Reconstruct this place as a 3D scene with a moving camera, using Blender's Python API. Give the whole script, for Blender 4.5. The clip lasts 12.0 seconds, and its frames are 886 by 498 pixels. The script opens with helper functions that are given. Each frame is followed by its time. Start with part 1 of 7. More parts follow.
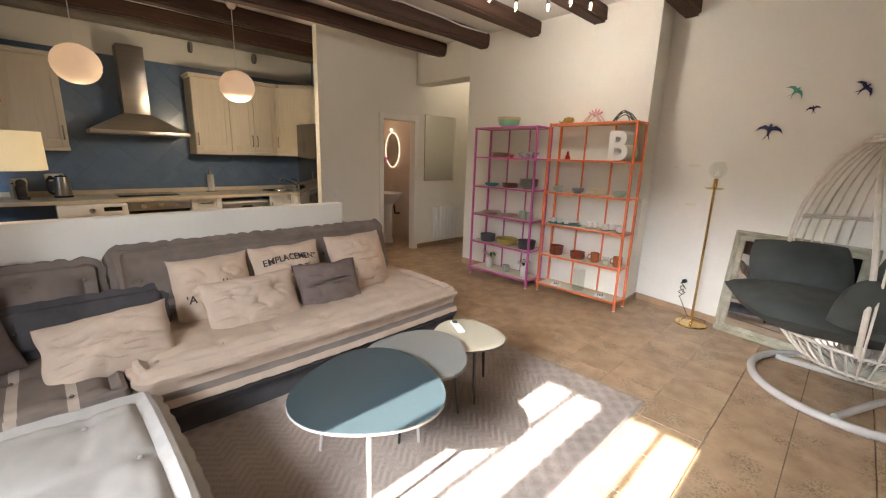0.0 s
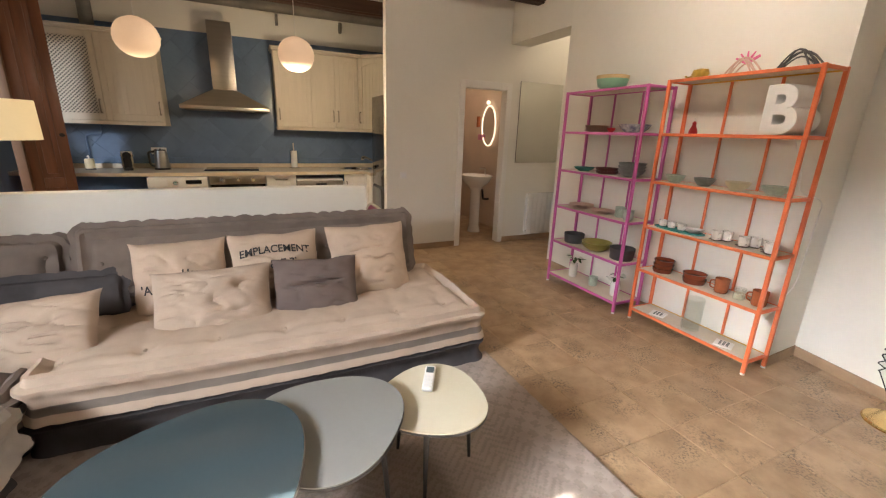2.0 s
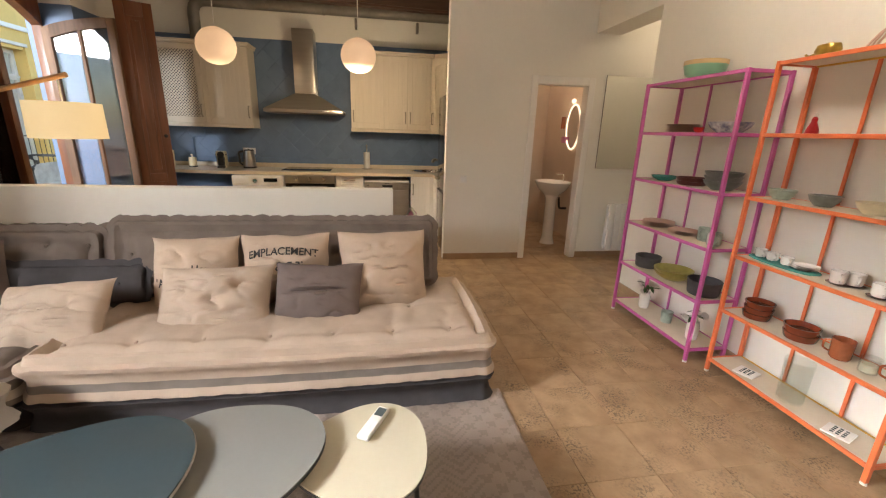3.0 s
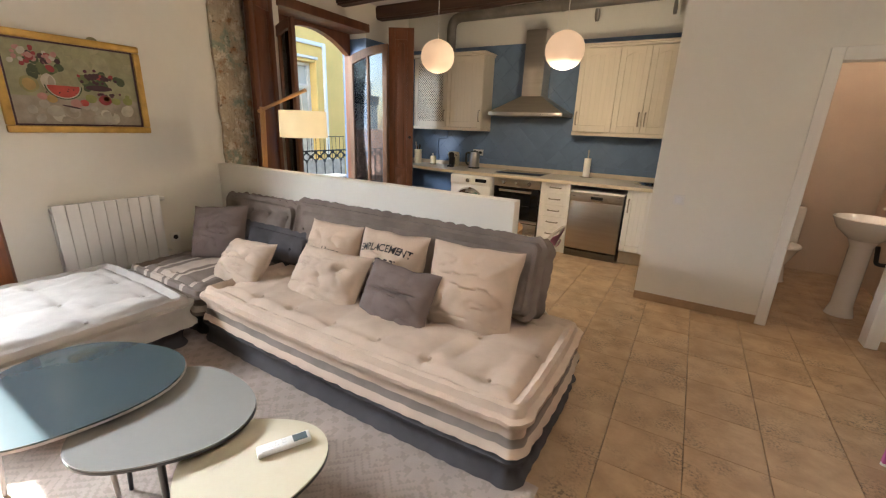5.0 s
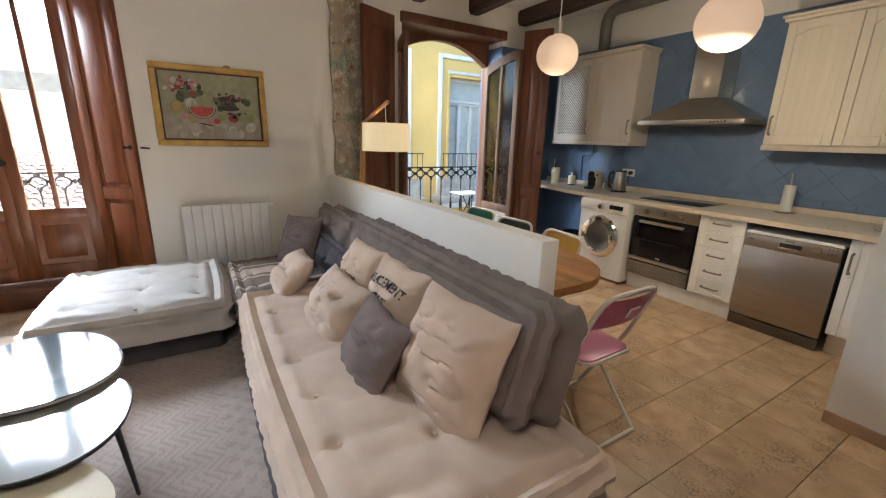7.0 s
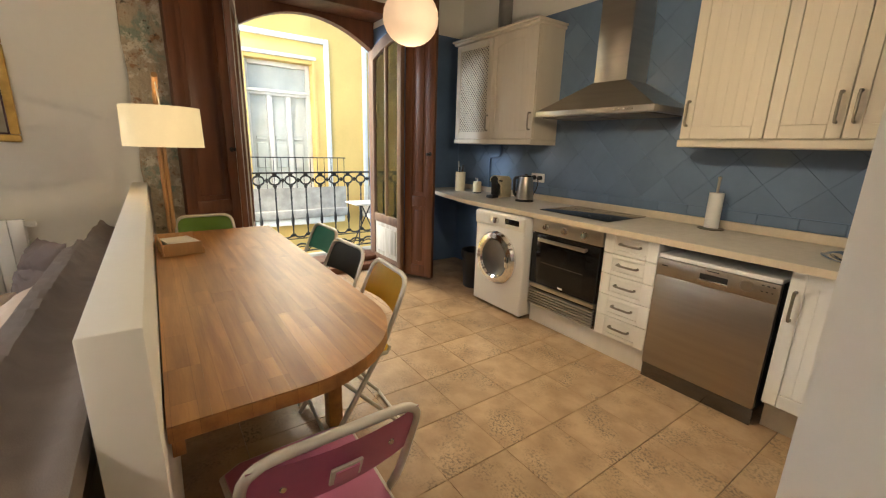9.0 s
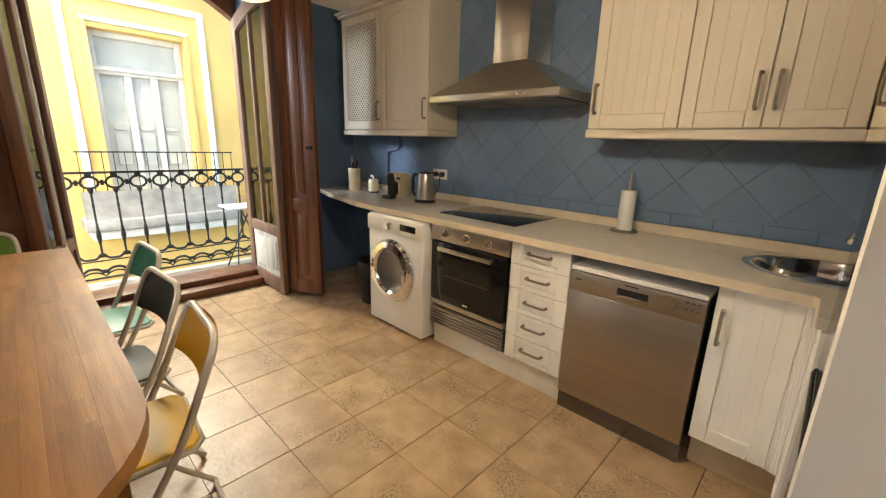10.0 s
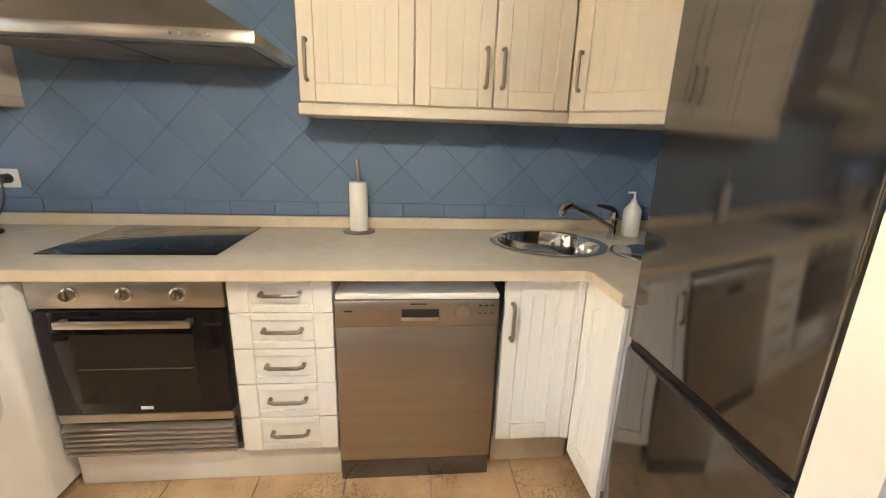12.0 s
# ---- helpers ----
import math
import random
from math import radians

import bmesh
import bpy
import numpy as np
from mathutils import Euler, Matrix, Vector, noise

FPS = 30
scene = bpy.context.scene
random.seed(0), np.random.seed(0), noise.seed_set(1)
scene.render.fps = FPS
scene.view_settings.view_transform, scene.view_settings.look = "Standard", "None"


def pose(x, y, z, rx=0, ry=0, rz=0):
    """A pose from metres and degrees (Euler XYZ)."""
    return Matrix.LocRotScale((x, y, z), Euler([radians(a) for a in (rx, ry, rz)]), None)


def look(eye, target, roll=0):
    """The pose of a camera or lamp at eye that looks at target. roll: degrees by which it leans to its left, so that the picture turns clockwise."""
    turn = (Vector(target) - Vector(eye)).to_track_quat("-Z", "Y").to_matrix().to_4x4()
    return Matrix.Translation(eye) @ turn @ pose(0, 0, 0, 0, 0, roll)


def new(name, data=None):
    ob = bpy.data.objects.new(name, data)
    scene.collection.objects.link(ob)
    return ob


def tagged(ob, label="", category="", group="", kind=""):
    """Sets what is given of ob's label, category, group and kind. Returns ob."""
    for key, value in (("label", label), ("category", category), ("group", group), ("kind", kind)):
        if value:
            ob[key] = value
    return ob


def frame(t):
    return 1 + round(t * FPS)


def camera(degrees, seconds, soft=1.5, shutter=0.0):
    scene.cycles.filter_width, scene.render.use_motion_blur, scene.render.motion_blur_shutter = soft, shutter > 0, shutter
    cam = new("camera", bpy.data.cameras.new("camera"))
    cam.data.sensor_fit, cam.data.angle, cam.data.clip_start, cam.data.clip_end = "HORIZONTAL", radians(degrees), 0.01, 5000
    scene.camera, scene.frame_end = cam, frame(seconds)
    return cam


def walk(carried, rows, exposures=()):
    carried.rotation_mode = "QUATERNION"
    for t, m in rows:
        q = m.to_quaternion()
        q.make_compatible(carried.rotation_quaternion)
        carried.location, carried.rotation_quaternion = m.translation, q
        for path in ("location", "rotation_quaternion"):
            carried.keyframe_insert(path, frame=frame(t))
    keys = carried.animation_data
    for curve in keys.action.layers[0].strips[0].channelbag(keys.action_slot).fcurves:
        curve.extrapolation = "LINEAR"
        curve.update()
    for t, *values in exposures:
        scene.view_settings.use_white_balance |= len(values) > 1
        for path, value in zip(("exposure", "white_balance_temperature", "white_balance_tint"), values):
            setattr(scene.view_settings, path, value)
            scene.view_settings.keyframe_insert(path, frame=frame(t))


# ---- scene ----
cam = camera(95.1, 12.0, 1.2)
PATH = [
    (0, (0.998, 0.953, 1.48), (2.372, 2.336, 1.036), 1.8),
    (0.5, (1.3, 1.031, 1.449), (2.554, 2.511, 0.963), 1.7),
    (1, (1.575, 1.109, 1.445), (2.657, 2.712, 0.935), 1.7),
    (1.5, (1.889, 1.144, 1.472), (2.802, 2.844, 0.947), 1.7),
    (2, (2.207, 1.197, 1.444), (3.017, 2.941, 0.893), 1.9),
    (2.5, (2.534, 1.294, 1.434), (3.179, 3.105, 0.882), 2.0),
    (3, (2.851, 1.351, 1.44), (3.171, 3.246, 0.888), 1.9),
    (3.2, (2.978, 1.37, 1.449), (3.164, 3.285, 0.904), 1.7),
    (5, (3.863, 1.926, 1.467), (2.887, 3.573, 0.886), 2.1),
    (5.5, (3.97, 2.199, 1.465), (2.704, 3.635, 0.885), 1.9),
    (6, (4.094, 2.498, 1.452), (2.627, 3.738, 0.897), 1.8),
    (6.5, (4.154, 2.769, 1.446), (2.548, 3.826, 0.894), 1.6),
    (8.5, (3.965, 4.112, 1.387), (2.291, 5.088, 0.888), 1.6),
    (9, (3.843, 4.433, 1.37), (2.263, 5.559, 0.883), 1.7),
    (9.5, (3.749, 4.769, 1.353), (2.205, 5.948, 0.877), 1.7),
    (10, (3.561, 4.98, 1.365), (2.226, 6.381, 0.86), 1.7),
    (10.5, (3.366, 5.129, 1.349), (2.419, 6.815, 0.84), 1.9),
    (11, (3.23, 5.309, 1.322), (2.516, 7.102, 0.798), 1.9),
    (11.5, (3.122, 5.438, 1.319), (2.806, 7.345, 0.804), 1.8),
    (12, (2.938, 5.464, 1.336), (3.125, 7.386, 0.816), 1.8),
]
walk(cam, [(t, look(eye, target, roll)) for t, eye, target, roll in PATH], [(0, 3.1, 6200, 10), (1.5, 3.2, 6300, 11), (3.0, 3.4, 6700, 11), (5.0, 3.5, 6100, 9), (6.5, 3.25, 5600, 8), (8.5, 3.5, 5900, 5), (9.5, 3.5, 6600, 8), (10.5, 3.65, 5700, 6), (11.0, 3.75, 5400, 5), (11.5, 4.1, 5100, 4), (12, 4.25, 5600, 6)])

# ---- daylight ----
world = bpy.data.worlds.new("world")
scene.world = world
world.use_nodes = True
wt = world.node_tree
sky = wt.nodes.new("ShaderNodeTexSky")
sky.sky_type, sky.sun_disc = "NISHITA", False
sky.sun_elevation, sky.sun_rotation = radians(32), radians(-86.5)
wt.links.new(sky.outputs[0], wt.nodes["Background"].inputs[0])
wt.nodes["Background"].inputs[1].default_value = 0.055
sun = new("sun", bpy.data.lights.new("sun", "SUN"))
sun.data.energy, sun.data.angle, sun.data.color = 5.0, radians(0.5), (1.0, 0.94, 0.86)
sun.matrix_world = look((-10, 0.1, 6.3), (0, 0.0, 0))


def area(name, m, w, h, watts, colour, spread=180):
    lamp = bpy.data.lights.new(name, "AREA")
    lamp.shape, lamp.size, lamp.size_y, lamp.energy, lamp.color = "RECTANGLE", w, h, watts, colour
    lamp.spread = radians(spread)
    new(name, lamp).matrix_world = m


def bulb_light(name, place, watts, colour, radius=0.05):
    lamp = bpy.data.lights.new(name, "POINT")
    lamp.energy, lamp.color, lamp.shadow_soft_size = watts, colour, radius
    new(name, lamp).location = place


# unseen lamps added over the narrow street boost the skylight at each balcony door
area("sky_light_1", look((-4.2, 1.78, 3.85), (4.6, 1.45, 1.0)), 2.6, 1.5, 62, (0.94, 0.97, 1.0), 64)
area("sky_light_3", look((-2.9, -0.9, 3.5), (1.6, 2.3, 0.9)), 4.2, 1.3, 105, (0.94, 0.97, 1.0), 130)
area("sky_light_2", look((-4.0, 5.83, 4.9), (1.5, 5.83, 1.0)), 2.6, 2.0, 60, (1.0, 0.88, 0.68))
# the lamps that are switched on
bulb_light("chandelier_light", (4.05, 2.95, 2.62), 4, (1.0, 0.89, 0.76), 0.12)
bulb_light("lantern_light_1", (1.358, 5.897, 1.86), 0.15, (1.0, 0.78, 0.50), 0.03)
bulb_light("lantern_light_2", (2.688, 5.948, 1.82), 3.2, (1.0, 0.78, 0.50), 0.03)
bulb_light("hall_light", (6.2, 5.35, 2.80), 0.7, (1.0, 0.82, 0.60), 0.1)
bulb_light("bath_light", (5.0, 6.9, 2.80), 1.6, (1.0, 0.80, 0.60), 0.1)


# ---- materials ----
def mat(name, col, rough=0.5, metal=0.0, var=0.08, scale=6.0, fine=60.0, bump=0.1, per=0.0, col2=None, coat=0.0, trans=0.0, spec=0.5, aniso=None, emit=None, power=0.0, blot=(0.3, 0.7), speck=None, stave=0.0):
    m = bpy.data.materials.new(name)
    m.use_nodes = True
    nt = m.node_tree
    b = nt.nodes["Principled BSDF"]
    link, node = nt.links.new, nt.nodes.new
    b.inputs["Metallic"].default_value = metal
    b.inputs["Coat Weight"].default_value = coat
    b.inputs["Coat Roughness"].default_value = 0.08
    b.inputs["Transmission Weight"].default_value = trans
    b.inputs["Specular IOR Level"].default_value = spec
    tc = node("ShaderNodeTexCoord")
    mp = node("ShaderNodeMapping")
    mp.inputs["Scale"].default_value = aniso or (1, 1, 1)
    link(tc.outputs["Object"], mp.inputs[0])
    info = node("ShaderNodeObjectInfo")
    add = node("ShaderNodeVectorMath")
    link(mp.outputs[0], add.inputs[0])
    mul = node("ShaderNodeMath")
    mul.operation = "MULTIPLY"
    mul.inputs[1].default_value = 37.0
    link(info.outputs["Random"], mul.inputs[0])
    link(mul.outputs[0], add.inputs[1])
    n1 = node("ShaderNodeTexNoise")
    n1.inputs["Scale"].default_value, n1.inputs["Detail"].default_value = scale, 5
    n2 = node("ShaderNodeTexNoise")
    n2.inputs["Scale"].default_value, n2.inputs["Detail"].default_value = fine, 3
    link(add.outputs[0], n1.inputs[0])
    link(add.outputs[0], n2.inputs[0])
    r1 = node("ShaderNodeMapRange")
    r1.inputs[1].default_value, r1.inputs[2].default_value = blot
    link(n1.outputs[0], r1.inputs[0])
    mix = node("ShaderNodeMix")
    mix.data_type = "RGBA"
    c2 = col2 or tuple(c * (1 - 2.2 * var) for c in col)
    mix.inputs[6].default_value = (*col, 1)
    mix.inputs[7].default_value = (*c2, 1)
    link(r1.outputs[0], mix.inputs[0])
    hsv = node("ShaderNodeHueSaturation")
    val = node("ShaderNodeMath")
    val.operation = "MULTIPLY_ADD"
    link(n2.outputs[0], val.inputs[0])
    val.inputs[1].default_value = var * 1.5
    val.inputs[2].default_value = 1 - var * 0.75
    if per:
        pm = node("ShaderNodeMath")
        pm.operation = "MULTIPLY_ADD"
        link(info.outputs["Random"], pm.inputs[0])
        pm.inputs[1].default_value = per
        pm.inputs[2].default_value = -per / 2
        sm = node("ShaderNodeMath")
        link(pm.outputs[0], sm.inputs[0])
        link(val.outputs[0], sm.inputs[1])
        val = sm
    link(val.outputs[0], hsv.inputs["Value"])
    colour = mix.outputs[2]
    if speck:
        n3, n4 = node("ShaderNodeTexNoise"), node("ShaderNodeTexNoise")
        n3.inputs["Scale"].default_value, n3.inputs["Detail"].default_value = 85, 4
        n4.inputs["Scale"].default_value, n4.inputs["Detail"].default_value = 5.0, 3
        r3, r4 = node("ShaderNodeMapRange"), node("ShaderNodeMapRange")
        r3.inputs[1].default_value, r3.inputs[2].default_value = 0.47, 0.62
        r4.inputs[1].default_value, r4.inputs[2].default_value = 0.46, 0.66
        both = node("ShaderNodeMath")
        both.operation = "MULTIPLY"
        for n, r, k in ((n3, r3, 0), (n4, r4, 1)):
            link(add.outputs[0], n.inputs[0])
            link(n.outputs[0], r.inputs[0])
            link(r.outputs[0], both.inputs[k])
        mix2 = node("ShaderNodeMix")
        mix2.data_type = "RGBA"
        mix2.inputs[7].default_value = (*speck, 1)
        link(colour, mix2.inputs[6])
        link(both.outputs[0], mix2.inputs[0])
        colour = mix2.outputs[2]
    if stave:
        br = node("ShaderNodeTexBrick")
        br.offset = 0.37
        for k, v in (("Scale", 1.0), ("Brick Width", 0.42), ("Row Height", 0.055), ("Mortar Size", 0.0003), ("Bias", 0.0)):
            br.inputs[k].default_value = v
        br.inputs["Color1"].default_value = (1 - stave, 1 - stave * 1.1, 1 - stave * 1.2, 1)
        br.inputs["Color2"].default_value = (1 + stave, 1 + stave, 1 + stave, 1)
        br.inputs["Mortar"].default_value = (0.5, 0.45, 0.4, 1)
        link(tc.outputs["Object"], br.inputs[0])
        mix3 = node("ShaderNodeMix")
        mix3.data_type, mix3.blend_type = "RGBA", "MULTIPLY"
        mix3.inputs[0].default_value = 1.0
        link(colour, mix3.inputs[6])
        link(br.outputs[0], mix3.inputs[7])
        colour = mix3.outputs[2]
    link(colour, hsv.inputs["Color"])
    link(hsv.outputs[0], b.inputs["Base Color"])
    rr = node("ShaderNodeMapRange")
    rr.inputs[3].default_value, rr.inputs[4].default_value = max(0.02, rough * 0.82), min(1, rough * 1.18)
    link(n1.outputs[0], rr.inputs[0])
    link(rr.outputs[0], b.inputs["Roughness"])
    if bump:
        bp = node("ShaderNodeBump")
        bp.inputs["Strength"].default_value, bp.inputs["Distance"].default_value = min(1, bump), 0.004 * max(1, bump)
        link(n2.outputs[0], bp.inputs["Height"])
        link(bp.outputs[0], b.inputs["Normal"])
    if emit:
        b.inputs["Emission Color"].default_value = (*emit, 1)
        b.inputs["Emission Strength"].default_value = power
    return m


def glass_mat(name, tint=(1, 1, 1), rough=0.0, share=None):
    m = bpy.data.materials.new(name)
    m.use_nodes = True
    nt = m.node_tree
    nt.nodes.remove(nt.nodes["Principled BSDF"])
    clear = nt.nodes.new("ShaderNodeBsdfTransparent")
    clear.inputs[0].default_value = (*tint, 1)
    gloss = nt.nodes.new("ShaderNodeBsdfGlossy")
    gloss.inputs["Roughness"].default_value = 0.02 + rough
    fres = nt.nodes.new("ShaderNodeFresnel")
    mix = nt.nodes.new("ShaderNodeMixShader")
    mix.inputs[0].default_value = share or 0.0
    if share is None:
        nt.links.new(fres.outputs[0], mix.inputs[0])
    nt.links.new(clear.outputs[0], mix.inputs[1])
    nt.links.new(gloss.outputs[0], mix.inputs[2])
    nt.links.new(mix.outputs[0], nt.nodes["Material Output"].inputs[0])
    return m


def shade_mat(name, col, emit, power):
    m = mat(name, col, 0.8, var=0.03, bump=0.15, fine=90)
    nt = m.node_tree
    b = nt.nodes["Principled BSDF"]
    b.inputs["Emission Color"].default_value = (*emit, 1)
    b.inputs["Emission Strength"].default_value = power
    return m


def plaster_mat():
    """Old wall with flaking coats: sandy plaster, grey lime, faded green and rust."""
    m = mat("raw_plaster", (0.50, 0.42, 0.31), 0.95, var=0.2, scale=5, fine=34, bump=4.0, col2=(0.36, 0.30, 0.22))
    nt = m.node_tree
    node, link = nt.nodes.new, nt.links.new
    hsv = next(n for n in nt.nodes if n.type == "HUE_SAT")
    colour = hsv.inputs["Color"].links[0].from_socket
    tc = next(n for n in nt.nodes if n.type == "TEX_COORD")
    for k, (scale, lo, hi, col) in enumerate(((3.2, 0.55, 0.62, (0.25, 0.30, 0.24)), (7.0, 0.56, 0.62, (0.30, 0.17, 0.09)), (11.0, 0.52, 0.60, (0.60, 0.55, 0.45)), (26.0, 0.60, 0.66, (0.10, 0.085, 0.065)))):
        mp = node("ShaderNodeMapping")
        mp.inputs["Location"].default_value = (k * 3.7, k * 1.9, k * 2.3)
        n = node("ShaderNodeTexNoise")
        n.inputs["Scale"].default_value, n.inputs["Detail"].default_value, n.inputs["Roughness"].default_value = scale, 8, 0.68
        rg = node("ShaderNodeMapRange")
        rg.inputs[1].default_value, rg.inputs[2].default_value = lo, hi
        mix = node("ShaderNodeMix")
        mix.data_type = "RGBA"
        mix.inputs[7].default_value = (*col, 1)
        link(tc.outputs["Object"], mp.inputs[0])
        link(mp.outputs[0], n.inputs[0])
        link(n.outputs[0], rg.inputs[0])
        link(rg.outputs[0], mix.inputs[0])
        link(colour, mix.inputs[6])
        colour = mix.outputs[2]
    link(colour, hsv.inputs["Color"])
    return m


M = {}
M["wall"] = mat("wall_paint", (0.80, 0.775, 0.71), 0.75, var=0.025, scale=1.3, fine=25, bump=0.18)
M["ceil"] = mat("ceiling_paint", (0.78, 0.76, 0.72), 0.85, var=0.05, scale=1.5, fine=20, bump=0.3)
M["plinth"] = mat("skirting_tile", (0.42, 0.28, 0.17), 0.45, var=0.12, scale=5)
M["tile"] = mat("floor_tile", (0.45, 0.31, 0.185), 0.36, var=0.12, scale=7, fine=45, bump=0.35, per=0.14, col2=(0.32, 0.205, 0.115), blot=(0.36, 0.70), speck=(0.17, 0.12, 0.075))
M["grout"] = mat("grout", (0.22, 0.15, 0.095), 0.9, var=0.15, scale=9)
M["beam"] = mat("beam_wood", (0.075, 0.034, 0.02), 0.65, var=0.25, scale=3, fine=30, bump=0.7, aniso=(0.4, 6, 6))
M["door_wood"] = mat("door_wood", (0.31, 0.105, 0.038), 0.32, var=0.22, scale=2.5, fine=18, bump=0.25, aniso=(5, 5, 0.5), col2=(0.17, 0.055, 0.022), coat=0.4)
M["dark_wood"] = mat("shutter_wood", (0.17, 0.062, 0.028), 0.42, var=0.2, scale=2.5, fine=18, bump=0.3, aniso=(5, 5, 0.5), coat=0.1)
M["leaf_wood"] = mat("faded_leaf_wood", (0.17, 0.088, 0.048), 0.6, var=0.2, scale=3, fine=20, bump=0.3, aniso=(5, 5, 0.5))
M["grey_wood"] = mat("weathered_wood", (0.50, 0.45, 0.37), 0.7, var=0.2, scale=4, fine=30, bump=0.5, aniso=(4, 4, 0.5))
M["plaster"] = plaster_mat()
M["blue"] = mat("blue_tile", (0.155, 0.222, 0.338), 0.22, var=0.08, scale=3, fine=16, bump=0.5, per=0.03)
M["bluewall"] = mat("blue_paint", (0.12, 0.195, 0.335), 0.5, var=0.1, scale=3, fine=20, bump=0.3)
M["cab"] = mat("cabinet_paint", (0.60, 0.54, 0.45), 0.55, spec=0.3, var=0.035, scale=3, fine=20, bump=0.12, aniso=(4, 4, 0.4))
M["cabw"] = mat("cabinet_white", (0.82, 0.80, 0.76), 0.4, var=0.03, scale=3, fine=20, bump=0.1, aniso=(4, 4, 0.4))
M["counter"] = mat("worktop_laminate", (0.55, 0.50, 0.43), 0.32, var=0.05, scale=20, fine=160, bump=0.03)
M["counter_edge"] = mat("worktop_upstand", (0.66, 0.56, 0.42), 0.4, var=0.05, scale=20, fine=120, bump=0.03)
M["steel"] = mat("brushed_steel", (0.52, 0.49, 0.45), 0.3, metal=1, var=0.05, scale=2, fine=60, bump=0.05, aniso=(1, 1, 14))
M["darksteel"] = mat("fridge_steel", (0.18, 0.172, 0.165), 0.07, metal=0.9, var=0.05, scale=2, fine=60, bump=0.012, aniso=(1, 1, 14))
M["chrome"] = mat("chrome", (0.75, 0.75, 0.75), 0.1, metal=1, var=0.02, bump=0)
M["pewter"] = mat("pewter_handle", (0.30, 0.27, 0.23), 0.35, metal=1, var=0.1, scale=30, bump=0.05)
M["black"] = mat("black_plastic", (0.014, 0.014, 0.015), 0.4, var=0.1, bump=0.05)
M["blackglass"] = mat("black_glass", (0.008, 0.008, 0.009), 0.08, var=0.05, bump=0, spec=0.35)
M["white"] = mat("white_enamel", (0.82, 0.82, 0.82), 0.25, var=0.02, bump=0.02, coat=0.2)
M["whitepl"] = mat("white_plastic", (0.78, 0.77, 0.74), 0.4, var=0.03, bump=0.02)
M["duct"] = mat("duct_grey", (0.24, 0.225, 0.205), 0.5, metal=0.4, var=0.15, scale=5, fine=30, bump=0.2)
M["beige"] = mat("beige_cotton", (0.57, 0.455, 0.36), 0.95, var=0.07, scale=7, fine=350, bump=0.35, spec=0.15)
M["otto"] = mat("cream_cotton", (0.47, 0.44, 0.405), 0.95, var=0.06, scale=7, fine=350, bump=0.35, spec=0.15)
M["stripe"] = mat("grey_stripe_cotton", (0.255, 0.22, 0.19), 0.95, var=0.1, scale=9, fine=350, bump=0.35, spec=0.15)
M["taupe"] = mat("taupe_cotton", (0.215, 0.175, 0.15), 0.95, var=0.1, scale=7, fine=350, bump=0.35, spec=0.15)
M["slate"] = mat("slate_cotton", (0.088, 0.082, 0.086), 0.95, var=0.12, scale=7, fine=350, bump=0.35, spec=0.15)
M["charcoal"] = mat("charcoal_cotton", (0.10, 0.092, 0.092), 0.95, var=0.1, scale=7, fine=350, bump=0.3, spec=0.15)
M["pillow"] = mat("sand_cotton", (0.61, 0.475, 0.365), 0.95, var=0.06, scale=7, fine=350, bump=0.35, spec=0.15)
M["taupe2"] = mat("mauve_cotton", (0.20, 0.155, 0.14), 0.92, var=0.08, scale=7, fine=350, bump=0.3, spec=0.15)
M["ink"] = mat("print_ink", (0.045, 0.04, 0.04), 0.9, var=0.1, bump=0.05)
M["rug"] = mat("rug_wool", (0.43, 0.355, 0.31), 1.0, var=0.13, scale=3, fine=220, bump=0.8, spec=0.1)
M["rug2"] = mat("rug_hollow_wool", (0.36, 0.30, 0.26), 1.0, var=0.12, scale=3, fine=220, bump=0.8, spec=0.1)
M["t_blue"] = mat("teal_lacquer_glass", (0.048, 0.068, 0.075), 0.06, var=0.04, scale=2, bump=0, coat=0.3)
M["t_grey"] = mat("grey_lacquer_glass", (0.23, 0.23, 0.215), 0.08, var=0.03, scale=2, bump=0, coat=0.15)
M["t_cream"] = mat("cream_lacquer_glass", (0.58, 0.53, 0.40), 0.1, var=0.03, scale=2, bump=0, coat=0.15)
M["pink"] = mat("pink_metal", (0.56, 0.11, 0.36), 0.4, var=0.06, scale=12, bump=0.08)
M["orange"] = mat("orange_metal", (0.82, 0.20, 0.07), 0.4, var=0.06, scale=12, bump=0.08)
M["yellowbar"] = mat("mustard_metal", (0.72, 0.40, 0.04), 0.4, var=0.05, scale=12, bump=0.05)
M["oak"] = mat("table_oak", (0.42, 0.205, 0.052), 0.42, var=0.18, scale=3, fine=30, bump=0.12, aniso=(0.6, 7, 7), per=0.2, col2=(0.25, 0.108, 0.032), coat=0.0, stave=0.13)
M["pine"] = mat("pine_wood", (0.50, 0.28, 0.12), 0.45, var=0.12, scale=4, fine=30, bump=0.15, aniso=(4, 4, 0.6))
M["chairmetal"] = mat("cream_tube", (0.62, 0.58, 0.51), 0.4, metal=0.2, var=0.06, bump=0.03)
M["ch_pink"] = mat("pink_seat_plastic", (0.50, 0.16, 0.28), 0.35, var=0.06, bump=0.04)
M["ch_yellow"] = mat("yellow_seat_plastic", (0.70, 0.42, 0.012), 0.45, var=0.06, bump=0.04)
M["ch_dark"] = mat("dark_seat_plastic", (0.035, 0.037, 0.034), 0.4, var=0.08, bump=0.04)
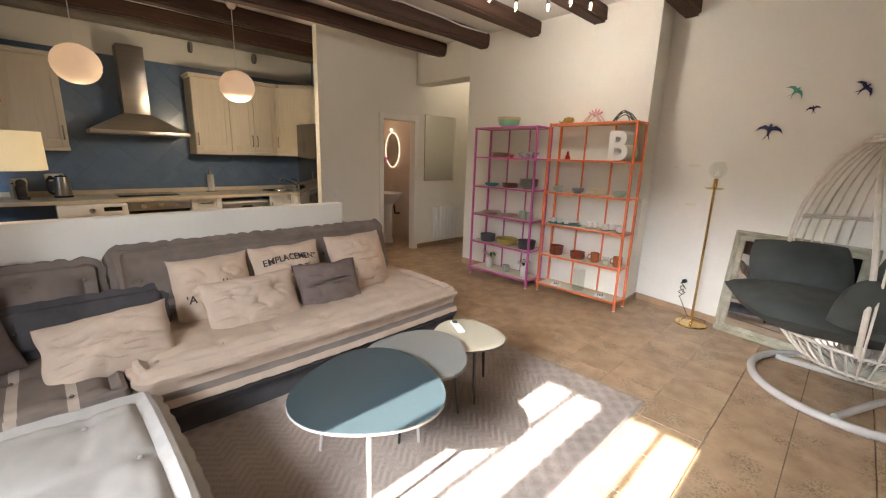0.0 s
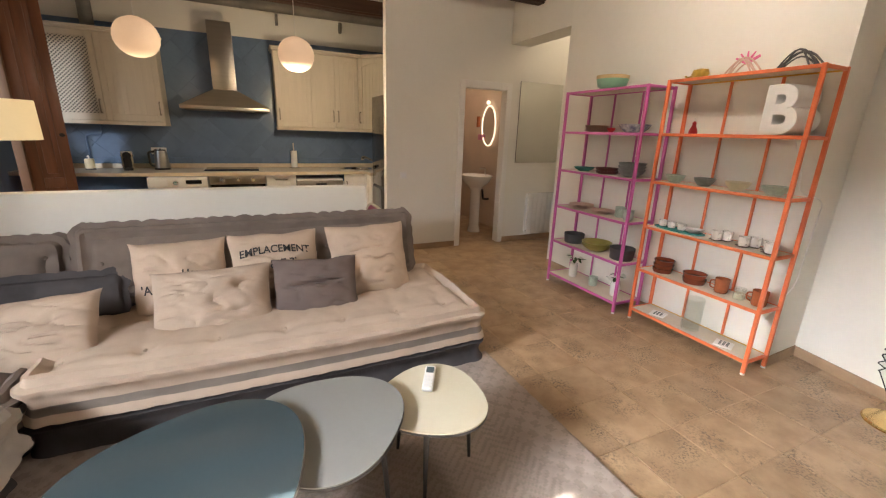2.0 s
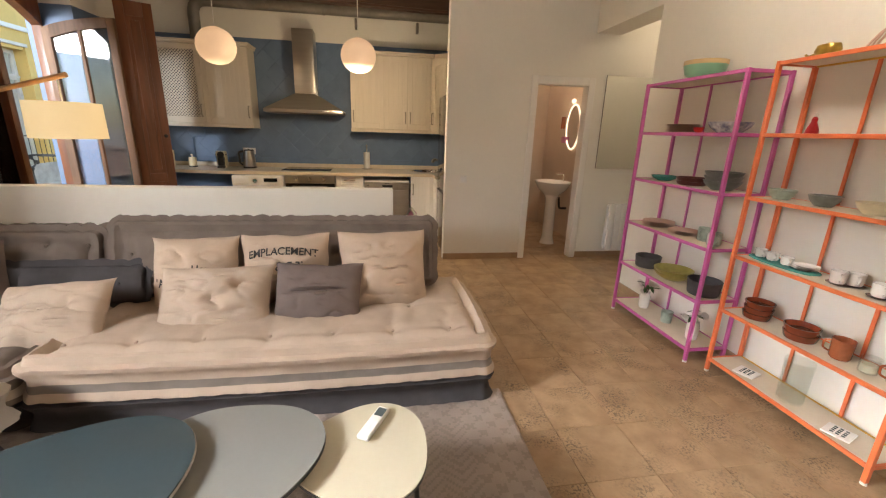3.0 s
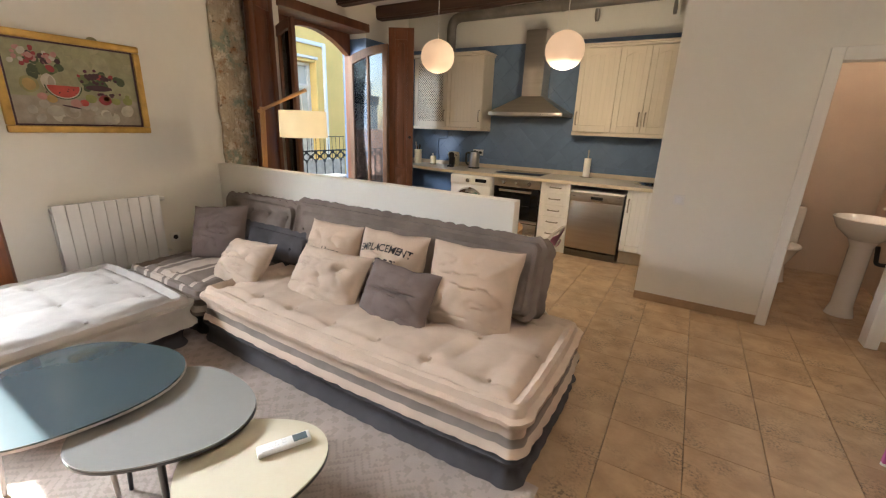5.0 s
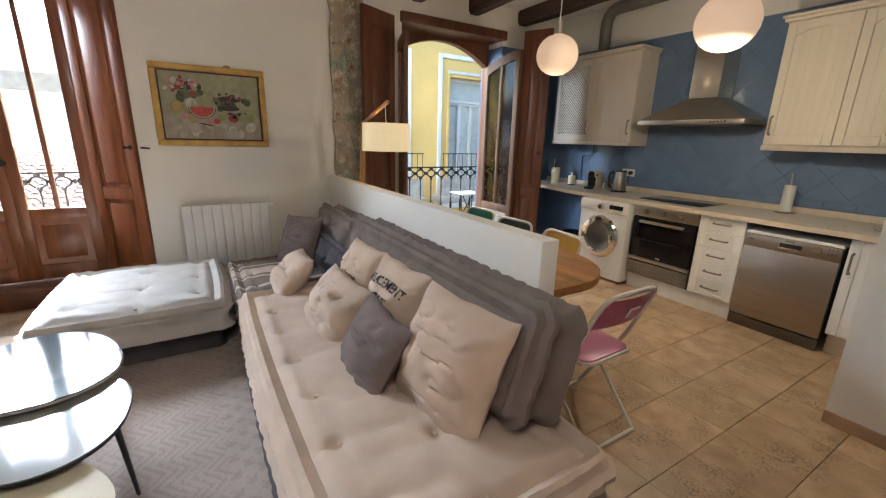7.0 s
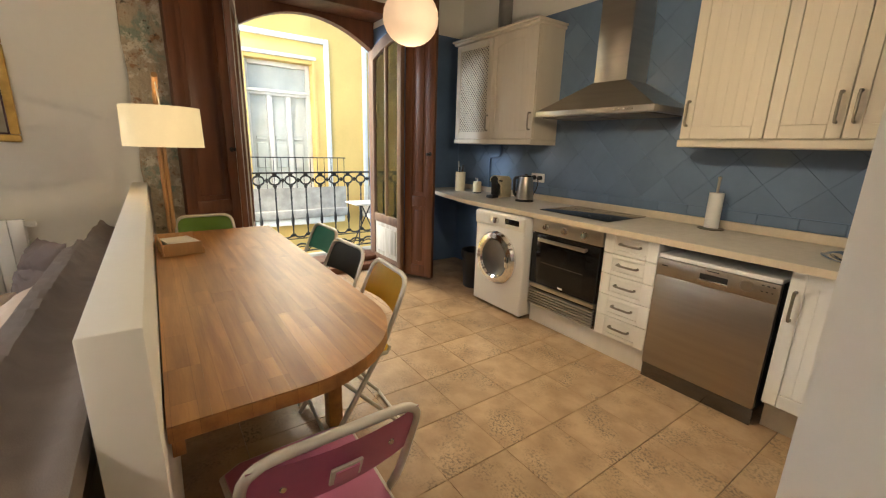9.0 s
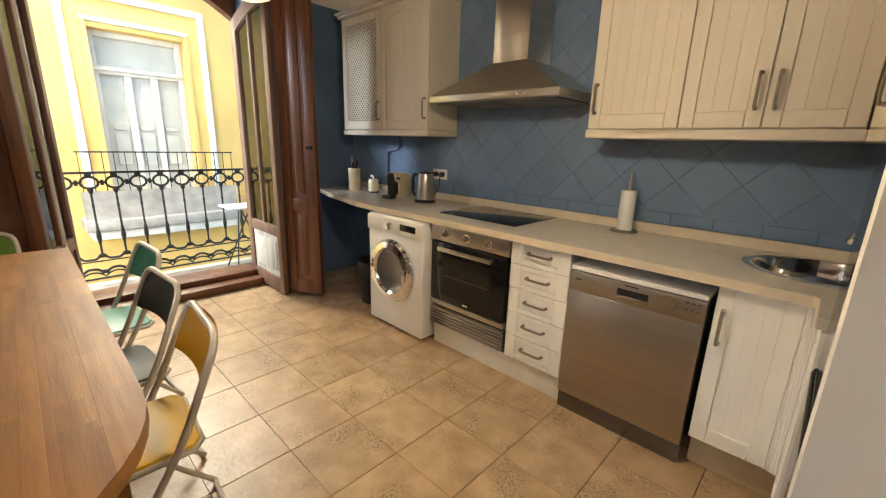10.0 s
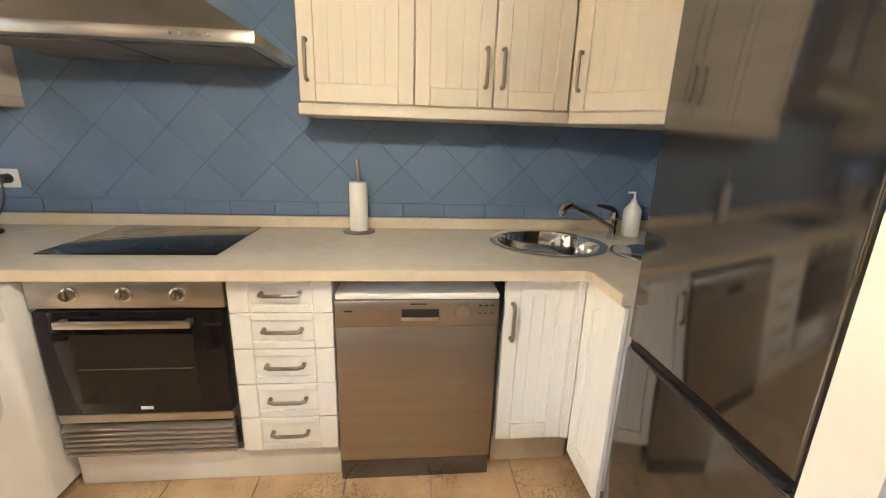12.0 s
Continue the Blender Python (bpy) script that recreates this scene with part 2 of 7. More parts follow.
M["ch_teal"] = mat("teal_seat_plastic", (0.09, 0.35, 0.29), 0.4, var=0.06, bump=0.04)
M["ch_green"] = mat("green_seat_plastic", (0.17, 0.36, 0.03), 0.4, var=0.06, bump=0.04)
M["brass"] = mat("brass", (0.72, 0.50, 0.20), 0.18, metal=1, var=0.05, bump=0.02)
M["rattan"] = mat("white_rattan", (0.72, 0.66, 0.57), 0.55, var=0.08, scale=25, bump=0.15)
M["greymetal"] = mat("grey_white_steel", (0.52, 0.49, 0.46), 0.4, var=0.06, bump=0.05)
M["cush"] = mat("dark_green_grey_canvas", (0.060, 0.066, 0.060), 0.85, var=0.15, scale=5, fine=200, bump=0.3)
M["mirror"] = mat("mirror", (0.86, 0.87, 0.86), 0.015, metal=1, var=0.0, bump=0)
M["oldframe"] = mat("distressed_frame", (0.44, 0.40, 0.31), 0.7, var=0.3, scale=9, fine=50, bump=0.6, col2=(0.22, 0.21, 0.14))
M["gilt"] = mat("gilt_frame", (0.62, 0.38, 0.09), 0.38, metal=0.35, var=0.15, scale=12, bump=0.2)
M["iron"] = mat("wrought_iron", (0.012, 0.0115, 0.011), 0.5, var=0.2, scale=12, bump=0.2)
M["stone"] = mat("balcony_stone", (0.45, 0.41, 0.35), 0.85, var=0.15, scale=6, bump=0.4)
M["yellow"] = mat("yellow_render", (0.76, 0.52, 0.17), 0.9, var=0.07, scale=1.2, fine=30, bump=0.2)
M["whiterender"] = mat("white_render", (0.80, 0.78, 0.73), 0.9, var=0.06, scale=1.2, fine=30, bump=0.2)
M["extwin"] = mat("painted_joinery", (0.66, 0.63, 0.57), 0.6, var=0.06, scale=4, bump=0.1)
M["blind"] = mat("pale_shutter", (0.52, 0.52, 0.46), 0.6, var=0.08, scale=4, bump=0.1)
M["rooftile"] = mat("roof_tile", (0.30, 0.18, 0.125), 0.85, var=0.3, scale=3, fine=30, bump=0.4, per=0.4)
M["ground"] = mat("street_paving", (0.20, 0.185, 0.165), 0.9, var=0.15, scale=1.5, fine=20, bump=0.4)
M["glass"] = glass_mat("window_glass")
M["vase"] = glass_mat("clear_vase_glass", (0.95, 0.97, 0.96), 0.03, 0.07)
M["paper"] = shade_mat("paper_lantern", (0.86, 0.72, 0.58), (1.0, 0.62, 0.36), 0.045)
M["linen"] = shade_mat("linen_shade", (0.80, 0.68, 0.47), (1.0, 0.74, 0.36), 0.05)
M["bulb"] = mat("bulb_glow", (1, 0.9, 0.7), 0.3, var=0, bump=0, emit=(1, 0.70, 0.38), power=4.0)
M["chanbulb"] = mat("filament_glow", (1, 0.9, 0.7), 0.3, var=0, bump=0, emit=(1, 0.66, 0.34), power=12.0)
M["rimlight"] = mat("lamp_diffuser_glow", (1, 0.95, 0.85), 0.4, var=0, bump=0, emit=(1, 0.80, 0.55), power=0.15)
M["dwsteel"] = mat("warm_brushed_steel", (0.44, 0.39, 0.33), 0.36, metal=1, var=0.05, scale=2, fine=60, bump=0.05, aniso=(1, 1, 14))
M["porthole"] = mat("porthole_glass", (0.10, 0.10, 0.105), 0.08, var=0.1, bump=0, coat=0.3)
M["bathwall"] = mat("bathroom_tile", (0.60, 0.48, 0.38), 0.4, var=0.04, scale=3, bump=0.05)
M["ceramic"] = mat("white_ceramic", (0.82, 0.80, 0.76), 0.15, var=0.02, bump=0.02, coat=0.3)
M["terracotta"] = mat("glazed_terracotta", (0.24, 0.055, 0.025), 0.18, var=0.15, scale=20, bump=0.05, coat=0.3)
M["tercol"] = mat("glazed_orange_clay", (0.40, 0.115, 0.045), 0.22, var=0.12, scale=20, bump=0.05, coat=0.3)
M["green_c"] = mat("mint_ceramic", (0.23, 0.47, 0.33), 0.3, var=0.06, scale=15, bump=0.08)
M["mint_rim"] = mat("sand_ceramic", (0.66, 0.47, 0.24), 0.5, var=0.1, scale=15, bump=0.08)
M["teal_c"] = mat("teal_ceramic", (0.06, 0.27, 0.25), 0.25, var=0.1, scale=20, bump=0.05)
M["grey_c"] = mat("grey_green_ceramic", (0.20, 0.22, 0.20), 0.35, var=0.15, scale=30, bump=0.1)
M["dgrey_c"] = mat("dark_grey_ceramic", (0.07, 0.07, 0.075), 0.6, var=0.1, scale=20, bump=0.1)
M["maroon_c"] = mat("maroon_ceramic", (0.10, 0.022, 0.018), 0.3, var=0.1, scale=20, bump=0.05)
M["pinkplate"] = mat("pale_pink_ceramic", (0.62, 0.42, 0.34), 0.4, var=0.05, scale=20, bump=0.05)
M["olive_c"] = mat("olive_yellow_ceramic", (0.42, 0.37, 0.10), 0.35, var=0.12, scale=20, bump=0.05)
M["cream_c"] = mat("cream_ceramic", (0.72, 0.64, 0.44), 0.3, var=0.06, scale=20, bump=0.05)
M["celadon"] = mat("celadon_ceramic", (0.42, 0.50, 0.42), 0.3, var=0.12, scale=40, bump=0.05)
M["cobalt"] = mat("cobalt_white_ceramic", (0.70, 0.72, 0.76), 0.2, var=0.05, scale=26, bump=0.03, col2=(0.015, 0.025, 0.16))
M["leaf"] = mat("leaf_green", (0.045, 0.11, 0.03), 0.5, var=0.2, scale=20, bump=0.2, per=0.3)
M["petal"] = mat("white_petal", (0.80, 0.80, 0.72), 0.6, var=0.05, bump=0.1)
M["red"] = mat("red_glaze", (0.45, 0.015, 0.02), 0.3, var=0.08, bump=0.05)
M["hotpink"] = mat("hot_pink_plastic", (0.75, 0.16, 0.33), 0.35, var=0.06, bump=0.05)
M["gold"] = mat("gold_glaze", (0.55, 0.35, 0.07), 0.3, metal=0.6, var=0.25, scale=30, bump=0.1)
M["birdblue"] = mat("dark_blue_glaze", (0.02, 0.025, 0.11), 0.2, var=0.2, scale=30, bump=0.05, coat=0.3)
M["birdmint"] = mat("mint_glaze", (0.16, 0.50, 0.36), 0.25, var=0.15, scale=30, bump=0.05, coat=0.3)
M["candle"] = mat("candle_wax", (0.78, 0.72, 0.56), 0.5, var=0.04, bump=0.05)
M["shelfboard"] = mat("shelf_board", (0.68, 0.60, 0.48), 0.5, var=0.05, scale=6, bump=0.05)
M["stripe_l"] = mat("pale_stripe_cotton", (0.50, 0.42, 0.35), 0.95, var=0.07, scale=9, fine=350, bump=0.35, spec=0.15)
for key, c in (("pt_back", (0.34, 0.33, 0.19)), ("pt_cloth", (0.36, 0.31, 0.24)), ("pt_cloth2", (0.42, 0.38, 0.31)), ("pt_green", (0.06, 0.085, 0.035)), ("pt_red", (0.33, 0.04, 0.045)), ("pt_pink", (0.50, 0.25, 0.22)), ("pt_dark", (0.06, 0.02, 0.03)), ("pt_melon", (0.52, 0.07, 0.05)), ("pt_melon_rind", (0.33, 0.30, 0.12)), ("pt_peach", (0.45, 0.30, 0.10)), ("pt_pear", (0.28, 0.30, 0.09)), ("pt_white", (0.55, 0.50, 0.40)), ("pt_olive", (0.14, 0.16, 0.06)), ("pt_plum", (0.11, 0.025, 0.05)), ("pt_pear_pale", (0.38, 0.36, 0.22))):
    M[key] = mat("oil_" + key[3:], c, 0.5, var=0.14, scale=14, fine=120, bump=0.3)
M["lcd"] = mat("lcd_grey", (0.10, 0.13, 0.14), 0.2, var=0.03, bump=0)


# ---- mesh helpers ----
def quadbox(bm, x0, x1, y0, y1, z0, z1):
    c = [bm.verts.new((x, y, z)) for x in (x0, x1) for y in (y0, y1) for z in (z0, z1)]
    for f in ((0, 1, 3, 2), (4, 6, 7, 5), (0, 4, 5, 1), (2, 3, 7, 6), (0, 2, 6, 4), (1, 5, 7, 3)):
        bm.faces.new([c[i] for i in f])
    return c


def box(x0, x1, y0, y1, z0, z1, bev=0.0, seg=2, bm=None):
    out = bm or bmesh.new()
    one = bmesh.new() if bm else out
    quadbox(one, min(x0, x1), max(x0, x1), min(y0, y1), max(y0, y1), min(z0, z1), max(z0, z1))
    if bev:
        bmesh.ops.bevel(one, geom=one.edges[:], offset=bev, segments=seg, affect="EDGES", profile=0.5)
    if bm:
        merge(bm, one)
    return out


def merge(bm, other):
    tmp = bpy.data.meshes.new("tmp")
    other.to_mesh(tmp)
    bm.from_mesh(tmp)
    bpy.data.meshes.remove(tmp)
    other.free()
    return bm


def tube(points, r, seg=8, closed=False, bm=None):
    """A round bar along points; r may be one radius or one per point."""
    bm = bm or bmesh.new()
    pts = [Vector(p) for p in points]
    n = len(pts)
    rad = r if isinstance(r, (list, tuple)) else [r] * n
    rings = []
    side = None
    for i, p in enumerate(pts):
        a = pts[(i - 1) % n] if closed or i else p
        b = pts[(i + 1) % n] if closed or i < n - 1 else p
        d = (b - a).normalized()
        if side is None:
            side = d.orthogonal().normalized()
        side = (side - d * side.dot(d)).normalized()
        up = d.cross(side)
        rings.append([bm.verts.new(p + rad[i] * (math.cos(k * math.tau / seg) * side + math.sin(k * math.tau / seg) * up)) for k in range(seg)])
    for i in range(n if closed else n - 1):
        a, b = rings[i], rings[(i + 1) % n]
        for k in range(seg):
            bm.faces.new((a[k], a[(k + 1) % seg], b[(k + 1) % seg], b[k]))
    if not closed:
        bm.faces.new(rings[0][::-1])
        bm.faces.new(rings[-1])
    return bm


def lathe(profile, seg=20, bm=None, at=(0, 0, 0)):
    """Turns (radius, height) pairs round the z axis."""
    bm = bm or bmesh.new()
    rings = []
    for r, z in profile:
        if r < 1e-4:
            rings.append([bm.verts.new((at[0], at[1], at[2] + z))])
        else:
            rings.append([bm.verts.new((at[0] + r * math.cos(k * math.tau / seg), at[1] + r * math.sin(k * math.tau / seg), at[2] + z)) for k in range(seg)])
    for a, b in zip(rings, rings[1:]):
        for k in range(seg):
            i, j = k, (k + 1) % seg
            if len(a) == 1 and len(b) == 1:
                continue
            if len(a) == 1:
                bm.faces.new((a[0], b[j], b[i]))
            elif len(b) == 1:
                bm.faces.new((a[i], a[j], b[0]))
            else:
                bm.faces.new((a[i], a[j], b[j], b[i]))
    return bm


def slab(outline, z0, z1, bev=0.0, bm=None):
    """An outline in x, y given thickness from z0 to z1."""
    out = bm or bmesh.new()
    one = bmesh.new()
    lo = [one.verts.new((x, y, z0)) for x, y in outline]
    hi = [one.verts.new((x, y, z1)) for x, y in outline]
    one.faces.new(lo[::-1])
    one.faces.new(hi)
    n = len(outline)
    for i in range(n):
        one.faces.new((lo[i], lo[(i + 1) % n], hi[(i + 1) % n], hi[i]))
    if bev:
        rim = [e for e in one.edges if abs(e.verts[0].co.z - e.verts[1].co.z) < 1e-6]
        bmesh.ops.bevel(one, geom=rim, offset=bev, segments=2, affect="EDGES", profile=0.5)
    return merge(out, one)


def turned(bm, m):
    bmesh.ops.transform(bm, matrix=m, verts=bm.verts)
    return bm


def obj(name, bm, material, smooth=False):
    me = bpy.data.meshes.new(name)
    bmesh.ops.recalc_face_normals(bm, faces=bm.faces)
    bm.to_mesh(me)
    bm.free()
    me.materials.append(material)
    if smooth:
        me.shade_smooth()
        me.set_sharp_from_angle(angle=radians(42))
    return new(name, me)


def part(name, bm, material, parent, label="", smooth=True):
    ob = obj(name, bm, material, smooth)
    ob.parent = parent
    return tagged(ob, label)


def thing(name, label, category, m=None, group=""):
    ob = new(name)
    ob.empty_display_size = 0.1
    if m is not None:
        ob.matrix_basis = m
    return tagged(ob, label, category, group)


def single(name, bm, material, label, category, m=None, group="", smooth=True):
    ob = obj(name, bm, material, smooth)
    if m is not None:
        ob.matrix_basis = m
    return tagged(ob, label, category, group)


def setting(name, bm, material, label, smooth=False):
    return tagged(obj(name, bm, material, smooth), label, kind="structure")


# ---- the room ----
XW, XO = -0.18, -0.62          # window wall, room face and street face
YK = 7.49                      # kitchen wall
CEIL = 2.99
LDOOR = (1.22, 2.34)           # living-room balcony door, jamb to jamb
KDOOR = (5.14, 6.52)           # kitchen balcony door
DOOR_X = -0.52                 # plane of both doors
HEAD = 2.72

# plan of the angled wall that carries the birds
BW0, BW1 = (5.60, 2.50), (4.75, -1.45)
# floor bed
setting("floor", box(XO, 7.2, -1.5, 9.2, -0.2, -0.012), M["grout"], "dark grout bed under beige-brown floor tiles")
# ceiling
bm = box(XO, 7.2, -1.5, 9.2, CEIL, CEIL + 0.2)
tagged(setting("ceiling", bm, M["ceil"], "white plaster ceiling between dark timber beams"), category="ceiling")


def plan_wall(name, outline, z0, z1, material, label):
    return setting(name, slab(outline, z0, z1), material, label)


# window wall with its two deep door openings
plan_wall("wall_west_1", [(XO, -1.5), (XW, -1.5), (XW, 0.87), (DOOR_X + 0.05, LDOOR[0]), (XO, LDOOR[0])], 0, CEIL, M["wall"], "white plastered outer wall beside balcony door")
plan_wall("wall_west_2", [(XO, LDOOR[1]), (DOOR_X + 0.05, LDOOR[1]), (XW, 2.69), (XW, KDOOR[0]), (XO, KDOOR[0])], 0, CEIL, M["wall"], "white plastered wall with picture and radiator")
plan_wall("wall_west_3", [(XO, KDOOR[1]), (XW, KDOOR[1]), (XW, YK), (XO, YK)], 0, 2.56, M["bluewall"], "blue painted wall beside kitchen balcony door")
plan_wall("wall_west_6", [(XO, KDOOR[1]), (XW, KDOOR[1]), (XW, YK), (XO, YK)], 2.56, CEIL, M["wall"], "white plaster above the blue wall")
plan_wall("wall_west_4", [(XO, LDOOR[0]), (XW, 0.87), (XW, 2.69), (XO, LDOOR[1])], HEAD, CEIL, M["wall"], "white plaster above living room door")
plan_wall("wall_west_5", [(XO, KDOOR[0]), (XW, KDOOR[0]), (XW, KDOOR[1]), (XO, KDOOR[1])], HEAD, CEIL, M["wall"], "white plaster above kitchen door")
# kitchen wall, blue up to the line above the cupboards
setting("wall_north", box(XO, 4.36, YK, YK + 0.15, 0, 2.54), M["bluewall"], "blue painted kitchen wall")
setting("wall_north_top", box(XO, 4.36, YK, YK + 0.15, 2.54, CEIL), M["wall"], "off-white plaster above the blue wall")
setting("wall_fridge_side", box(4.36, 4.46, 5.97, YK + 0.15, 0, CEIL), M["bluewall"], "wall closing the kitchen behind the fridge")
# wall with bathroom door, ending in the pier beside the fridge
WY0, WY1, WX0 = 5.872, 5.972, 3.612
BD = (4.60, 5.20, 1.99)
setting("wall_bath_1", box(WX0, BD[0], WY0, WY1, 0, CEIL), M["wall"], "white wall ending in a pier beside the fridge")
setting("wall_bath_2", box(BD[0], BD[1], WY0, WY1, BD[2], CEIL), M["wall"], "white wall above bathroom door")
setting("wall_bath_3", box(BD[1], 7.1, WY0, WY1, 0, CEIL), M["wall"], "white hallway wall with mirror and radiator")
# shelf wall, angled wall, hallway closing walls
plan_wall("wall_east_1", [(5.22, 2.48), (5.6, 2.5), (5.6, 4.8), (5.22, 4.8)], 0, CEIL, M["wall"], "white wall behind the metal shelves")
plan_wall("wall_east_2", [BW0, (BW0[0] + 0.3, BW0[1]), (BW1[0] + 0.3, BW1[1]), BW1], 0, CEIL, M["wall"], "bright white wall with ceramic swallows")
setting("lintel", box(5.22, 5.5, 4.8, WY0, 2.52, CEIL), M["wall"], "white lintel over the hallway opening")
setting("wall_hall_1", box(5.6, 7.1, 4.7, 4.8, 0, CEIL), M["wall"], "white hallway wall")
setting("wall_hall_2", box(7.1, 7.2, 4.7, 9.2, 0, CEIL), M["wall"], "white wall at hallway end")
setting("wall_south", box(XW, 4.77, -1.5, -1.45, 0, CEIL), M["wall"], "plain white wall closing the living room")
# bathroom box
setting("wall_bath_west", box(4.46, 4.52, WY1, 8.0, 0, CEIL), M["bathwall"], "beige bathroom wall")
setting("wall_bath_north", box(4.46, 6.2, 7.95, 8.05, 0, CEIL), M["bathwall"], "beige bathroom wall with basin")
setting("wall_bath_east", box(5.62, 5.7, WY1, 7.95, 0, CEIL), M["bathwall"], "beige bathroom wall with round mirror")
# half wall behind the sofa
setting("half_wall", box(XW, 2.968, 4.285, 4.385, 0, 1.034, 0.006), M["wall"], "low cream-white partition wall behind the sofa", True)
# bare plaster pilaster
bm = box(XW, XW + 0.035, 4.36, 4.70, 1.0, 2.97)
bmesh.ops.subdivide_edges(bm, edges=bm.edges[:], cuts=14, use_grid_fill=True)
for v in bm.verts:
    if v.co.x > XW + 0.01:
        v.co.x += 0.02 * noise.noise(v.co * 9) + 0.008 * noise.noise(v.co * 30)
    if v.co.y < 4.37:
        v.co.y += 0.03 * noise.noise(v.co * 6)
setting("pilaster_plaster", bm, M["plaster"], "exposed rough old plaster with flaking green paint")
setting("pilaster_foot", box(XW, XW + 0.03, 4.40, 4.70, 0, 1.0), M["plaster"], "exposed rough plaster behind the half wall")

# timber beams
for i, y in enumerate((-0.62, 0.12, 0.86, 1.60, 2.34, 3.08, 3.83, 4.57, 5.32, 6.06, 6.80)):
    xe = 5.22 if y > 2.5 else BW0[0] + (BW1[0] - BW0[0]) * (BW0[1] - y) / (BW0[1] - BW1[1])
    if y > 5.87:
        xe = 4.36
    bm = box(XW, xe, y - 0.075, y + 0.075, 2.83, CEIL)
    bmesh.ops.subdivide_edges(bm, edges=[e for e in bm.edges if abs(e.verts[0].co.x - e.verts[1].co.x) > 1], cuts=24)
    bmesh.ops.bevel(bm, geom=[e for e in bm.edges if abs(e.verts[0].co.x - e.verts[1].co.x) > 0.05], offset=0.02, segments=2, affect="EDGES")
    for v in bm.verts:
        if v.co.z < CEIL - 0.02:
            v.co.y += 0.025 * noise.noise(Vector((v.co.x * 0.9, y, 1)))
            v.co.z += 0.018 * noise.noise(Vector((v.co.x * 1.3, y, 5)))
    single("ceiling_beam", bm, M["beam"], "dark stained rough timber ceiling beam", "beam", group="ceiling beams")

# skirting
for k, (a, b, h) in enumerate((((WX0, WY0), (4.53, WY0), 0.07), ((5.27, WY0), (7.1, WY0), 0.07), ((5.22, 2.48), (5.22, 4.8), 0.07), ((5.22, 2.48), (5.6, 2.5), 0.07), (BW0, BW1, 0.07), ((XW, 2.7), (XW, 4.28), 0.07))):
    a, b = Vector((*a, 0)), Vector((*b, 0))
    d = (b - a).normalized()
    nrm = Vector((d.y, -d.x, 0))
    if k == 2:
        nrm = Vector((-1, 0, 0))
    if k == 3:
        nrm = Vector((0, -1, 0))
    if k == 5:
        nrm = Vector((1, 0, 0))
    if k == 4:
        nrm = Vector((-1, 0.2, 0)).normalized()
    bm = bmesh.new()
    lo = [bm.verts.new(p + Vector((0, 0, 0))) for p in (a, b, b + nrm * 0.012, a + nrm * 0.012)]
    top = bmesh.ops.extrude_face_region(bm, geom=[bm.faces.new(lo)])["geom"]
    bmesh.ops.translate(bm, verts=[g for g in top if isinstance(g, bmesh.types.BMVert)], vec=(0, 0, h))
    setting("baseboard_%d" % (k + 1), bm, M["plinth"], "brown ceramic skirting tile along the wall")

# bathroom door casing
bm = bmesh.new()
for x0, x1, z0, z1 in ((BD[0] - 0.07, BD[0] + 0.006, 0, BD[2] + 0.08), (BD[1] - 0.006, BD[1] + 0.07, 0, BD[2] + 0.08), (BD[0] + 0.006, BD[1] - 0.006, BD[2] - 0.006, BD[2] + 0.08)):
    box(x0, x1, WY0 - 0.015, WY1 + 0.015, z0, z1, 0.004, 1, bm)
tagged(setting("door_trim", bm, M["cabw"], "cream painted bathroom door casing", True), category="door frame")


# ---- balcony doors ----
def on_edge(bm):
    """Turns an outline drawn in x, y into one that stands in x, z."""
    return turned(bm, Matrix.Rotation(radians(90), 4, "X"))


def leaf(parent, w, h, rise, glass0, wood, panel, flip):
    """One glazed leaf: x from the hinge to the meeting stile, an arched head that rises to the meeting side."""
    st, t = 0.075, 0.022

    def top(x):
        u = x / w
        return h - rise * (1 - u) ** 2

    for x0, x1 in ((0, st), (w - st, w)):
        part("stile", on_edge(slab([(x0, 0), (x1, 0), (x1, top(x1)), (x0, top(x0))], -t, t, 0.004)), wood, parent)
    part("bottom_rail", box(st, w - st, -t, t, 0, 0.13, 0.004), wood, parent)
    part("lock_rail", box(st, w - st, -t, t, glass0 - 0.09, glass0, 0.004), wood, parent)
    xs = [st + (w - 2 * st) * i / 10 for i in range(11)]
    part("head_rail", on_edge(slab([(x, top(x)) for x in xs[::-1]] + [(x, top(x) - 0.09 - 0.03 * (1 - x / w)) for x in xs], -t, t)), wood, parent)
    part("panel", box(st, w - st, -0.008, 0.008, 0.13, glass0 - 0.09), panel, parent)
    part("panel_field", box(st + 0.05, w - st - 0.05, -0.018, 0.018, 0.18, glass0 - 0.14, 0.008), panel, parent)
    mid = w / 2
    part("glazing_bar", box(mid - 0.016, mid + 0.016, -t * 0.8, t * 0.8, glass0, top(mid) - 0.1, 0.003), wood, parent)
    for x0, x1 in ((st, mid - 0.016), (mid + 0.016, w - st)):
        pane = part("pane", box(x0, x1, -0.002, 0.002, glass0, top((x0 + x1) / 2) - 0.1), M["glass"], parent, smooth=False)
        pane.visible_shadow = False


